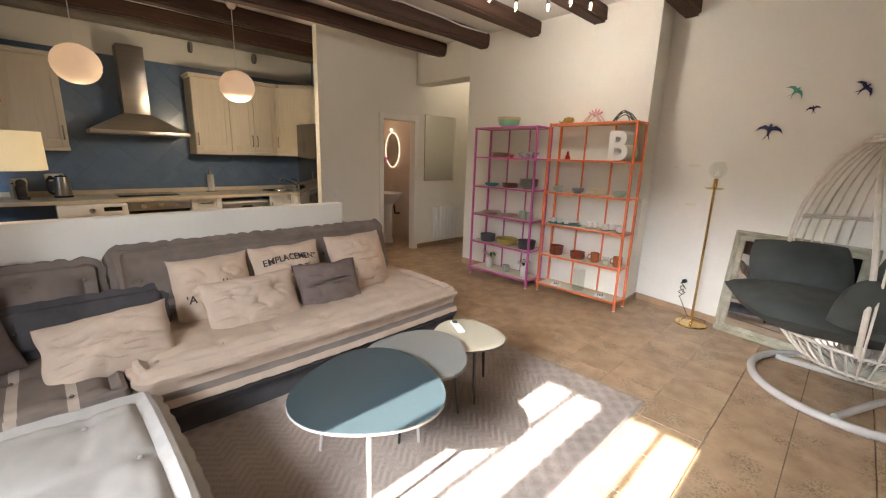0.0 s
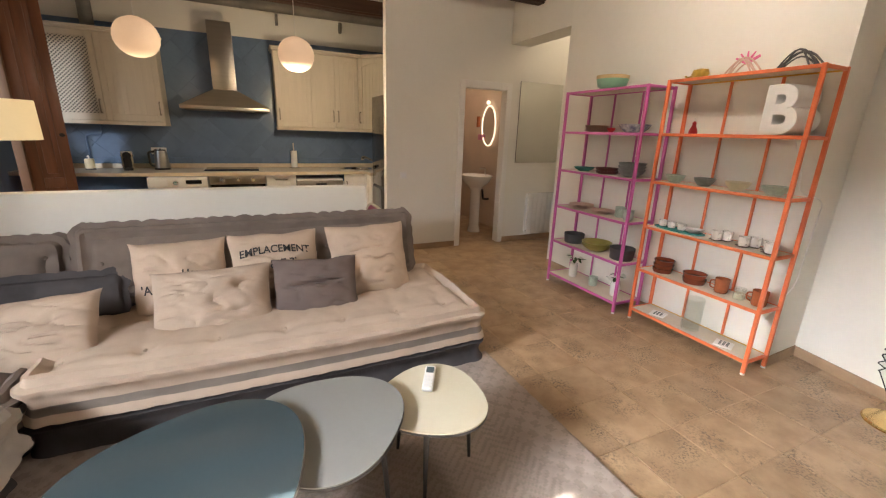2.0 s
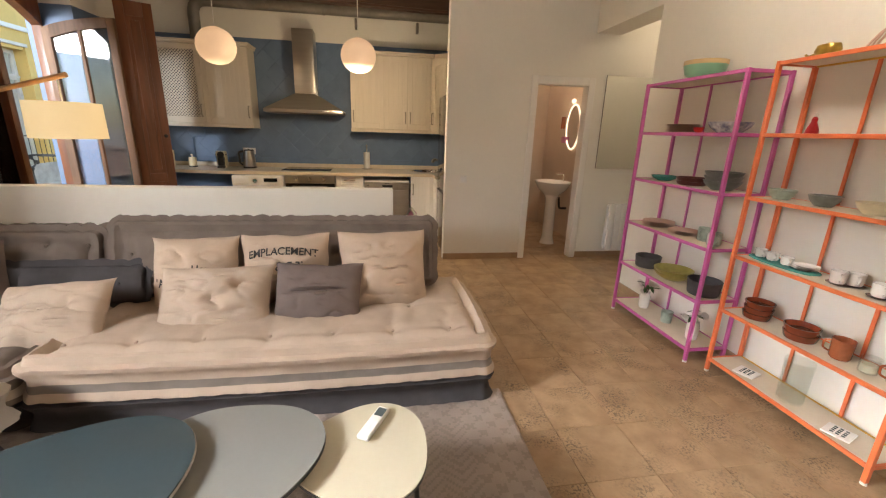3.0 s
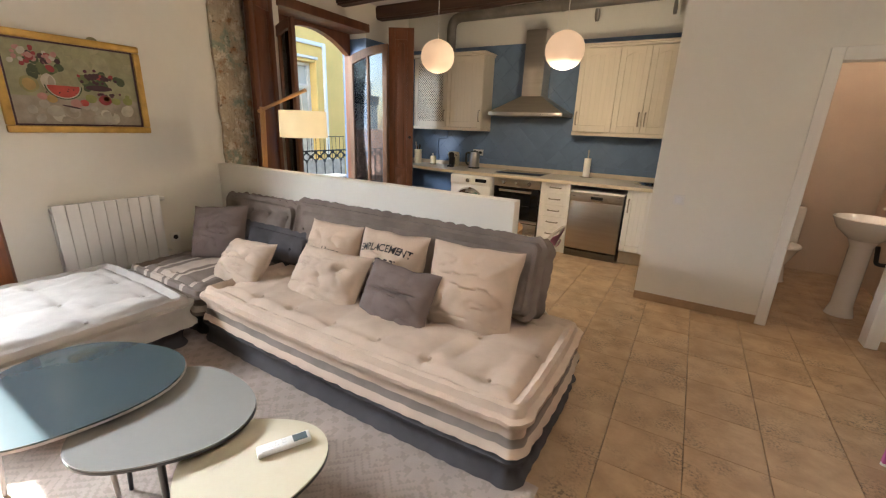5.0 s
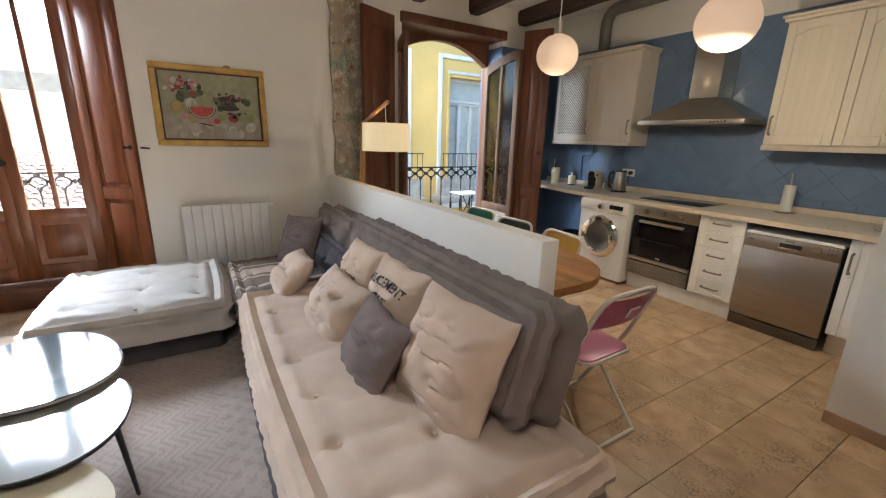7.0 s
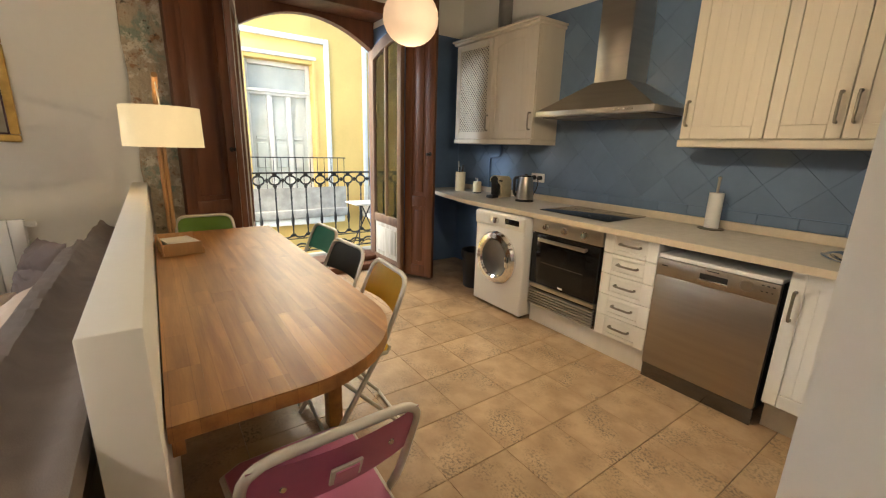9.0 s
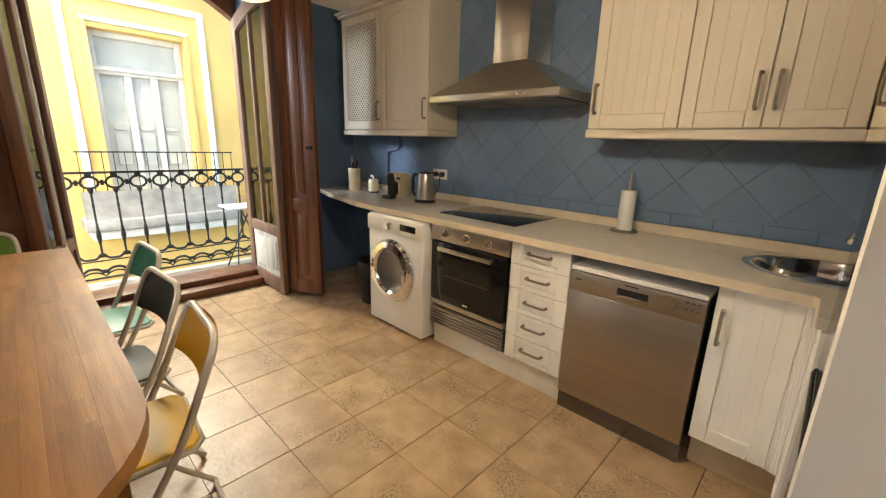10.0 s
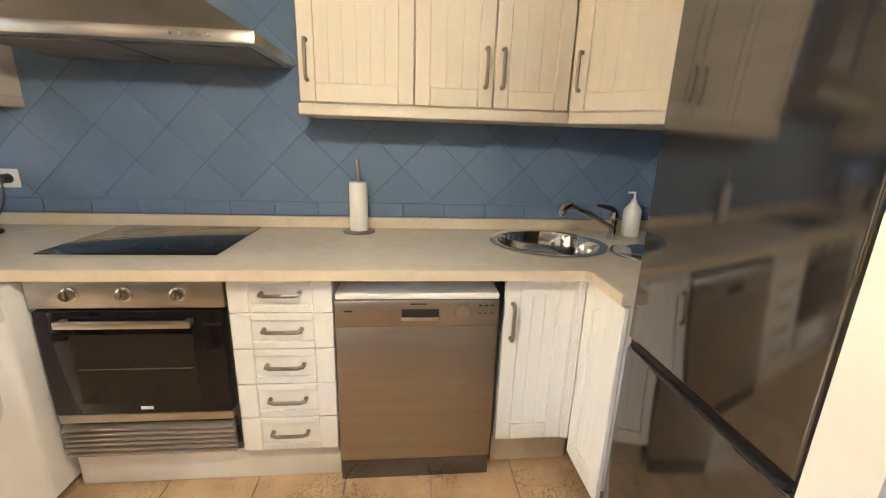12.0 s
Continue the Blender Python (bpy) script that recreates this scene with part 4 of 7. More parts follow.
part("bottom_trim", box(-0.30, 0.30, -0.006, 0.02, 0.305, 0.34, 0.003), M["steel"], ov)
part("door_handle", box(-0.215, 0.215, -0.05, -0.034, 0.695, 0.722, 0.006, 2), M["steel"], ov, "flat steel bar handle")
for dx in (-0.2, 0.2):
    part("handle_post", box(dx - 0.01, dx + 0.01, -0.036, -0.01, 0.70, 0.718), M["steel"], ov, smooth=False)
part("maker_mark", box(-0.012, 0.03, -0.0132, -0.012, 0.362, 0.374), M["whitepl"], ov, smooth=False)
for i in range(6):
    part("vent_slat", turned(box(-0.30, 0.30, -0.014, 0.012, -0.007, 0.007, 0.002, 1), pose(0, 0, 0.175 + i * 0.0215, 25)), M["steel"], ov)
single("kick_board", box(1.70, 2.685, 6.865, 6.88, 0, 0.148, 0.002), M["cabw"], "white kick board under the oven and drawers", "plinth")

# drawers
dr = thing("drawer_unit", "white five-drawer kitchen base unit", "drawer unit", pose(2.505, FY, 0))
part("carcass", box(-0.178, 0.178, 0.02, 0.55, 0.15, 0.86), M["cabw"], dr, smooth=False)
for z0, z1 in ((0.155, 0.298), (0.301, 0.443), (0.446, 0.586), (0.589, 0.727), (0.73, 0.862)):
    d = new("drawer")
    d.parent = dr
    for a, b in ((-0.178, -0.108), (0.108, 0.178)):
        part("stile", box(a, b, 0, 0.02, z0, z1, 0.003, 1), M["cabw"], d)
    for a, b in ((z0, z0 + 0.028), (z1 - 0.028, z1)):
        part("rail", box(-0.108, 0.108, 0, 0.02, a, b, 0.003, 1), M["cabw"], d)
    part("field", box(-0.108, 0.108, 0.009, 0.02, z0 + 0.028, z1 - 0.028), M["cabw"], d, smooth=False)
    bow_handle(d, 0, 0.006, (z0 + z1) / 2 + 0.005, 0.13, "x")

# dishwasher
dw = thing("dishwasher", "brushed steel dishwasher beside the drawers", "dishwasher", pose(2.988, FY, 0))
part("body", box(-0.296, 0.296, 0.04, 0.55, 0.08, 0.777), M["black"], dw, smooth=False)
part("lid", box(-0.296, 0.296, -0.004, 0.5, 0.778, 0.802, 0.006), M["whitepl"], dw, "cream plastic lid edge")
part("front", box(-0.296, 0.296, -0.012, 0.03, 0.10, 0.6765, 0.002), M["dwsteel"], dw)
part("control_strip", box(-0.296, 0.296, -0.012, 0.03, 0.6775, 0.776, 0.002), M["dwsteel"], dw)
part("grip_recess", box(-0.06, 0.075, -0.0135, -0.011, 0.712, 0.745, 0.0), M["black"], dw, smooth=False)
part("grip_lip", box(-0.065, 0.08, -0.020, -0.011, 0.702, 0.716, 0.004), M["chrome"], dw)
part("programme_knob", turned(lathe([(0, 0.012), (0.026, 0.012), (0.032, 0)], 20), pose(0.16, -0.012, 0.735, 90)), M["dwsteel"], dw)
for i in range(3):
    part("lamp_mark", box(0.22 + i * 0.022, 0.232 + i * 0.022, -0.0135, -0.012, 0.755, 0.76), M["black"], dw, smooth=False)
    part("symbol", box(0.22 + i * 0.022, 0.228 + i * 0.022, -0.0135, -0.012, 0.725, 0.729), M["black"], dw, smooth=False)
part("maker_mark", box(-0.03, 0.03, -0.0135, -0.012, 0.762, 0.767), M["black"], dw, smooth=False)
part("label_mark", box(-0.265, -0.235, -0.0135, -0.012, 0.735, 0.741), M["black"], dw, smooth=False)
part("kick_plate", box(-0.296, 0.296, 0.0, 0.03, 0.0, 0.095, 0.003), M["darksteel"], dw)

# corner base unit
cu = thing("corner_base_unit", "white corner kitchen cupboard with grooved doors", "kitchen cupboard", pose(0, 0, 0))
part("carcass", box(3.305, 3.60, 6.855, 7.40, 0.15, 0.70), M["cabw"], cu, smooth=False)
panel_door(cu, 3.305, 3.575, 0.16, 0.858, FY, M["cabw"], True, False, "l")
part("corner_post", box(3.574, 3.612, FY + 0.008, FY + 0.03, 0.16, 0.858), M["cabw"], cu, smooth=False)
for i in range(4):
    part("flute", turned(lathe([(0.0058, 0.16), (0.0058, 0.858)], 8), pose(3.579 + i * 0.0095, FY + 0.008 - 0.003 * i, 0)), M["cabw"], cu)
part("carcass_leg", box(3.635, 4.2, 6.57, 6.87, 0.15, 0.86), M["cabw"], cu, smooth=False)
panel_door(cu, 0.0, 0.262, 0.10, 0.855, 0.0, M["cabw"], True, False, "", pose(3.612, 6.825, 0, 0, 0, -90))
part("kick_board", box(3.31, 3.64, 6.90, 6.915, 0, 0.15), M["counter_edge"], cu, smooth=False)

# fridge
fr = thing("fridge_freezer", "tall dark steel fridge-freezer in the corner", "fridge", pose(3.635, 0, 0))
part("body", box(0.05, 0.68, 5.985, 6.545, 0.03, 1.85, 0.008), M["darksteel"], fr)
part("upper_door", box(-0.012, 0.045, 5.985, 6.545, 0.766, 1.848, 0.012, 3), M["darksteel"], fr)
part("lower_door", box(-0.012, 0.045, 5.985, 6.545, 0.06, 0.743, 0.012, 3), M["darksteel"], fr)
part("grip_channel", box(0.0, 0.045, 5.99, 6.54, 0.735, 0.775), M["black"], fr, smooth=False)
part("grip_edge", tube([(-0.010, 6.52, 0.752), (-0.016, 6.50, 0.748), (-0.016, 6.02, 0.748), (-0.010, 5.995, 0.752)], 0.006, 8), M["black"], fr)
part("foot_grille", box(0.02, 0.05, 5.99, 6.54, 0.0, 0.055), M["black"], fr, smooth=False)

# wall cupboards
def wall_unit(label, x0, x1, doors, group="wall cupboards"):
    u = thing("wall_cupboard", label, "wall cupboard", pose(0, 0, 0), group)
    part("carcass", box(x0, x1, 7.185, YK - 0.004, 1.46, 2.38), M["cab"], u, smooth=False)
    for a, b, lat, h in doors:
        panel_door(u, a, b, 1.462, 2.375, 7.164, M["cab"], not lat, lat, h)
    part("light_rail", box(x0 - 0.004, x1 + 0.004, 7.155, YK - 0.004, 1.415, 1.459, 0.006), M["cab"], u)
    part("cornice", box(x0 - 0.02, x1 + 0.02, 7.135, YK - 0.004, 2.38, 2.405, 0.006), M["cab"], u)
    part("cornice_top", box(x0 - 0.035, x1 + 0.035, 7.115, YK - 0.004, 2.405, 2.425, 0.008), M["cab"], u)
    return u


wall_unit("cream wall cupboard with a lattice door", 0.17, 1.285, ((0.17, 0.727, True, "r"), (0.727, 1.285, False, "r")))
wall_unit("cream wall cupboard with grooved doors beside the hood", 2.53, 3.60, ((2.53, 2.97, False, "l"), (2.97, 3.285, False, "r"), (3.285, 3.60, False, "l")))
cw = thing("wall_cupboard", "cream diagonal corner wall cupboard", "wall cupboard", pose(0, 0, 0), "wall cupboards")
dx, dy = 0.40, -0.36
dl = math.hypot(dx, dy)
tri = [(3.606, 7.19), (3.606 + dx, 7.19 + dy), (4.355, 7.19 + dy), (4.355, YK - 0.004), (3.606, YK - 0.004)]
part("carcass", slab(tri, 1.46, 2.38), M["cab"], cw, smooth=False)
panel_door(cw, 0.0, dl, 1.462, 2.375, 0.0, M["cab"], True, False, "l", Matrix.Translation((3.602, 7.166, 0)) @ Matrix.Rotation(math.atan2(dy, dx), 4, "Z"))
part("light_rail", slab([(3.604, 7.155), (3.604 + dx, 7.155 + dy), (4.352, 7.155 + dy), (4.352, YK - 0.006), (3.604, YK - 0.006)], 1.415, 1.459, 0.004), M["cab"], cw)
part("cornice", slab([(3.64, 7.115), (3.62 + dx, 7.115 + dy), (4.352, 7.115 + dy), (4.352, YK - 0.006), (3.64, YK - 0.006)], 2.38, 2.425, 0.006), M["cab"], cw)
cf = thing("wall_cupboard", "cream wall cupboard with a dark arch above the fridge", "wall cupboard", pose(0, 0, 0), "wall cupboards")
part("carcass", box(4.02, 4.355, 5.985, 6.82, 1.88, 2.38), M["cab"], cf, smooth=False)
part("door", box(3.998, 4.018, 5.99, 6.38, 1.885, 2.375, 0.004), M["cab"], cf)
part("door", box(3.998, 4.018, 6.40, 6.815, 1.885, 2.375, 0.004), M["cab"], cf)
arc = [(0.05, 0)] + [(0.05 * math.cos(a * math.pi / 10), 0.28 + 0.05 * math.sin(a * math.pi / 10)) for a in range(11)] + [(-0.05, 0)]
# flat black arch laid on the door front
part("dark_glass", turned(slab(arc[::-1], 0, 0.004), Matrix(((0, 0, -1, 3.998), (1, 0, 0, 6.66), (0, 1, 0, 1.96), (0, 0, 0, 1)))), M["blackglass"], cf)
bow_handle(cf, 3.998, 6.43, 2.0, 0.12, "z", -1, "x")

# cooker hood
hd = thing("cooker_hood", "steel chimney cooker hood over the hob", "cooker hood", pose(1.95, YK, 0))
part("front_bar", box(-0.485, 0.485, -0.49, -0.004, 1.625, 1.668, 0.004), M["steel"], hd)
bm = bmesh.new()
lo = [bm.verts.new(c) for c in ((-0.48, -0.485, 1.668), (0.48, -0.485, 1.668), (0.48, -0.006, 1.668), (-0.48, -0.006, 1.668))]
hi = [bm.verts.new(c) for c in ((-0.13, -0.27, 1.87), (0.13, -0.27, 1.87), (0.13, -0.006, 1.87), (-0.13, -0.006, 1.87))]
for i in range(4):
    bm.faces.new((lo[i], lo[(i + 1) % 4], hi[(i + 1) % 4], hi[i]))
bm.faces.new(hi)
part("canopy", bm, M["steel"], hd, smooth=False)
part("chimney", box(-0.13, 0.13, -0.27, -0.006, 1.87, 2.64, 0.003), M["steel"], hd)
for i in range(2):
    part("grease_filter", box(-0.45 + i * 0.46, -0.01 + i * 0.46, -0.44, -0.06, 1.617, 1.625), M["duct"], hd, smooth=False)
for i in range(5):
    part("button", turned(lathe([(0, 0.006), (0.006, 0.006), (0.007, 0)], 8), pose(0.22 + i * 0.03, -0.49, 1.647, 90)), M["chrome"], hd)

# extractor ducts along the wall
def bend(points, r, n=6):
    pts = [Vector(p) for p in points]
    out = [pts[0]]
    for a, b, c in zip(pts, pts[1:], pts[2:]):
        u, v = (a - b).normalized(), (c - b).normalized()
        p, q = b + u * r, b + v * r
        out += [p.lerp(b, k / n).lerp(b.lerp(q, k / n), k / n) for k in range(n + 1)]
    return out + [pts[-1]]


dc = thing("extractor_duct", "grey round metal extractor duct under the ceiling", "duct", pose(0, 0, 0))
part("tube", tube(bend([(1.97, 7.35, 2.64), (1.97, 7.35, 2.76), (4.34, 7.32, 2.76)], 0.12), 0.062, 16), M["duct"], dc)
for x in (2.6, 3.4):
    part("clamp", tube([(x, 7.343, 2.76), (x + 0.03, 7.343, 2.76)], 0.068, 16), M["duct"], dc)
dc = thing("extractor_duct", "grey round metal duct rising from the cupboard", "duct", pose(0, 0, 0))
part("tube", tube(bend([(0.66, 7.35, 2.42), (0.66, 7.35, 2.90), (4.34, 7.30, 2.90)], 0.16), 0.065, 16), M["duct"], dc)
part("clamp", tube([(2.2, 7.328, 2.90), (2.23, 7.328, 2.90)], 0.071, 16), M["duct"], dc)

# hob, sink, tap
hb = thing("ceramic_hob", "black glass ceramic hob set in the worktop", "hob", pose(1.94, 7.205, 0.9005))
part("glass", box(-0.31, 0.31, -0.242, 0.242, 0, 0.006, 0.002), M["blackglass"], hb)
for x, y, r in ((-0.15, -0.11, 0.105), (0.15, -0.11, 0.075), (-0.15, 0.12, 0.075), (0.15, 0.12, 0.105)):
    part("cooking_ring", lathe([(r, 0.0063), (r + 0.002, 0.0066), (r + 0.004, 0.0063)], 32, at=(x, y, 0)), M["darksteel"], hb)
sk = thing("kitchen_sink", "round stainless steel sink bowl in the worktop", "sink", pose(3.58, 7.20, 0.9))
part("rim", lathe([(0.262, 0.0008), (0.262, 0.006), (0.235, 0.007), (0.225, 0.004)], 40), M["chrome"], sk)
part("bowl", lathe([(0.228, 0.005), (0.222, -0.005), (0.212, -0.11), (0.17, -0.145), (0.05, -0.155), (0, -0.156)], 40), M["chrome"], sk)
part("drain", lathe([(0.045, -0.155), (0.04, -0.148), (0.02, -0.15), (0, -0.15)], 16), M["chrome"], sk)
part("drainer", lathe([(0.15, 0.0008), (0.148, 0.006), (0.13, 0.0065), (0.12, 0.002), (0, 0.0012)], 28, at=(0.37, -0.18, 0)), M["chrome"], sk)
tp = thing("kitchen_tap", "chrome mixer tap with black lever beside the sink", "tap", pose(3.93, 7.28, 0.9))
part("body", lathe([(0.03, 0), (0.03, 0.008), (0.022, 0.012), (0.022, 0.09), (0.026, 0.11), (0.02, 0.13), (0, 0.132)], 16), M["chrome"], tp)
part("spout", tube(bend([(0, 0, 0.05), (-0.15, -0.02, 0.13), (-0.24, -0.03, 0.165)], 0.04), 0.013, 10), M["chrome"], tp)
part("spray_head", tube([(-0.235, -0.03, 0.165), (-0.27, -0.033, 0.15), (-0.285, -0.035, 0.12)], [0.022, 0.027, 0.02], 12), M["chrome"], tp)
part("lever", tube([(0, 0, 0.13), (-0.03, -0.005, 0.15), (-0.10, -0.02, 0.165)], [0.014, 0.012, 0.007], 10), M["black"], tp)
db = thing("soap_bottle", "white plastic dish soap bottle by the sink", "bottle", pose(4.06, 7.36, 0.9))
part("bottle", lathe([(0, 0), (0.04, 0), (0.042, 0.02), (0.042, 0.13), (0.02, 0.16), (0.014, 0.17), (0.014, 0.18)], 16), M["whitepl"], db)
part("pump", tube([(0, 0, 0.18), (0, 0, 0.215), (-0.035, 0, 0.215)], 0.006, 8), M["whitepl"], db)

# things on the worktop
kb = thing("knife_holder", "cream cylindrical knife holder with black-handled knives", "knife holder", pose(0.20, 7.24, 0.9))
part("cup", lathe([(0, 0), (0.054, 0), (0.056, 0.004), (0.056, 0.205), (0.052, 0.21), (0.048, 0.205), (0.048, 0.19), (0, 0.19)], 24), M["cream_c"], kb)
for x, y, h, lean in ((-0.02, 0.0, 0.14, -8), (0.012, 0.012, 0.10, 6), (0.0, -0.018, 0.08, 3), (0.026, -0.008, 0.09, 12)):
    part("knife_handle", turned(box(-0.007, 0.007, -0.011, 0.011, 0.0, h, 0.004, 1), pose(x, y, 0.185, 0, lean, 10)), M["steel"] if h > 0.12 else M["black"], kb)
sd = thing("soap_dispenser", "cream ceramic soap dispenser with dark base", "soap dispenser", pose(0.46, 7.27, 0.9))
part("base", lathe([(0, 0), (0.05, 0), (0.05, 0.015), (0, 0.015)], 20), M["black"], sd)
part("body", lathe([(0.044, 0.015), (0.046, 0.02), (0.046, 0.115), (0.04, 0.125), (0, 0.125)], 20), M["cream_c"], sd)
part("pump", tube([(0, 0, 0.125), (0, 0, 0.155), (0.0, -0.025, 0.155)], 0.009, 8), M["whitepl"], sd)
cm = thing("coffee_machine", "cream and black capsule coffee machine", "coffee machine", pose(0.83, 7.24, 0.9, 0, 0, 12))
side = [(-0.06, 0), (0.14, 0), (0.15, 0.06), (0.145, 0.17), (0.10, 0.205), (-0.02, 0.215), (-0.07, 0.20), (-0.08, 0.165), (-0.05, 0.14), (-0.02, 0.12), (-0.02, 0.03), (-0.06, 0.02)]
part("shell", turned(slab(side, -0.055, 0.055, 0.006), Matrix(((0, 0, 1, 0), (1, 0, 0, 0), (0, 1, 0, 0), (0, 0, 0, 1)))), M["cream_c"], cm)
part("black_front", box(-0.04, 0.04, -0.075, -0.02, 0.025, 0.145, 0.01), M["black"], cm)
part("drip_tray", box(-0.045, 0.045, -0.14, -0.05, 0, 0.028, 0.006), M["black"], cm)
part("lever", tube([(-0.06, -0.03, 0.165), (-0.06, -0.07, 0.17), (0.06, -0.07, 0.17), (0.06, -0.03, 0.165)], 0.008, 8), M["black"], cm)
part("nose", turned(lathe([(0, 0), (0.04, 0.0), (0.042, 0.02), (0, 0.03)], 18), pose(0, -0.06, 0.17, 90)), M["black"], cm)
kt = thing("electric_kettle", "steel and black electric kettle on its base", "kettle", pose(1.17, 7.26, 0.9))
part("base", lathe([(0, 0), (0.085, 0), (0.085, 0.012), (0.07, 0.02), (0, 0.02)], 24), M["black"], kt)
part("body", lathe([(0.078, 0.02), (0.08, 0.03), (0.066, 0.20), (0.06, 0.225), (0, 0.23)], 28), M["steel"], kt)
part("handle", tube(bend([(-0.062, -0.02, 0.215), (-0.12, -0.03, 0.21), (-0.115, -0.03, 0.06), (-0.075, -0.02, 0.04)], 0.03), 0.014, 10), M["black"], kt)
part("lid", lathe([(0.055, 0.226), (0.05, 0.238), (0.012, 0.24), (0.012, 0.25), (0, 0.25)], 20), M["black"], kt)
so = thing("double_socket", "white double wall socket with two plugs", "socket", pose(1.12, YK - 0.008, 1.11))
part("plate", box(-0.082, 0.082, -0.01, 0, -0.042, 0.042, 0.004), M["whitepl"], so)
for x in (-0.035, 0.04):
    part("plug", turned(lathe([(0, 0.035), (0.02, 0.035), (0.022, 0)], 14), pose(x, -0.01, 0, 90)), M["black"], so)
part("cable", tube(bend([(0.04, -0.045, 0), (0.05, -0.06, -0.09), (0.02, -0.09, -0.18), (0.05, -0.12, -0.2)], 0.03), 0.004, 6), M["black"], so)
pr = thing("paper_roll_holder", "white kitchen paper roll on a steel stand", "paper roll", pose(2.72, 7.385, 0.9005))
part("stand", lathe([(0, 0), (0.075, 0), (0.075, 0.006), (0, 0.008)], 24), M["pewter"], pr)
part("pole", lathe([(0.008, 0.006), (0.008, 0.32), (0.011, 0.325), (0.011, 0.335), (0, 0.34)], 12), M["steel"], pr)
part("roll", lathe([(0.012, 0.01), (0.042, 0.01), (0.042, 0.235), (0.012, 0.235)], 24), M["whitepl"], pr)
bn = thing("waste_bin", "black plastic waste bin on the floor", "waste bin", pose(0.80, 7.02, 0))
part("bin", lathe([(0, 0), (0.12, 0), (0.125, 0.01), (0.145, 0.36), (0.15, 0.37), (0.142, 0.37), (0.118, 0.02), (0, 0.015)], 24), M["black"], bn)
part("liner", lathe([(0.152, 0.30), (0.158, 0.33), (0.151, 0.376), (0.14, 0.375)], 24), M["black"], bn)
single("gas_pipe", tube(bend([(0.42, 7.47, 0.96), (0.42, 7.47, 1.28), (0.58, 7.47, 1.30), (0.58, 7.47, 1.42)], 0.03), 0.011, 8), M["bluewall"], "blue painted pipe on the kitchen wall", "pipe")

# pendant lanterns, switched on
def pendant(x, y, z, label):
    p = thing("pendant_lamp", label, "pendant lamp", pose(x, y, z), "paper pendants")
    r = 0.175
    prof = []
    for k in range(25):
        a = -math.pi / 2 + math.pi * k / 24
        rr = r * max(math.cos(a), 0.0) ** 0.92
        prof.append((max(rr, 0.012 if k < 12 else 0.045) * (1.0 if k % 2 else 1.014), 0.93 * r * math.sin(a)))
    sh = part("shade", lathe(prof, 32), M["paper"], p, "ribbed round paper lantern shade")
    part("bulb", lathe([(0, -0.05), (0.022, -0.04), (0.03, -0.015), (0.022, 0.015), (0.013, 0.04), (0.013, 0.07), (0, 0.07)], 14), M["bulb"], p)
    part("cord", tube([(0, 0, 0.07), (0, 0, CEIL - z - 0.03)], 0.004, 6), M["whitepl"], p)
    part("ceiling_rose", lathe([(0, CEIL - z - 0.05), (0.03, CEIL - z - 0.05), (0.05, CEIL - z - 0.02), (0.052, CEIL - z), (0, CEIL - z)], 18), M["whitepl"], p)
    return p


pendant(1.358, 5.897, 2.165, "white paper globe lantern near the balcony door")
pendant(2.688, 5.948, 2.162, "white paper globe lantern over the kitchen floor")

# ---- living room: soft furniture ----
def block(w, d, h, nx, ny, nz):
    bm = bmesh.new()
    quadbox(bm, -w / 2, w / 2, -d / 2, d / 2, 0, h)
    for ax, n in ((0, nx), (1, ny), (2, nz)):
        es = [e for e in bm.edges if abs((e.verts[0].co - e.verts[1].co)[ax]) > 1e-5]
        bmesh.ops.subdivide_edges(bm, edges=es, cuts=n - 1, use_grid_fill=True)
    return bm


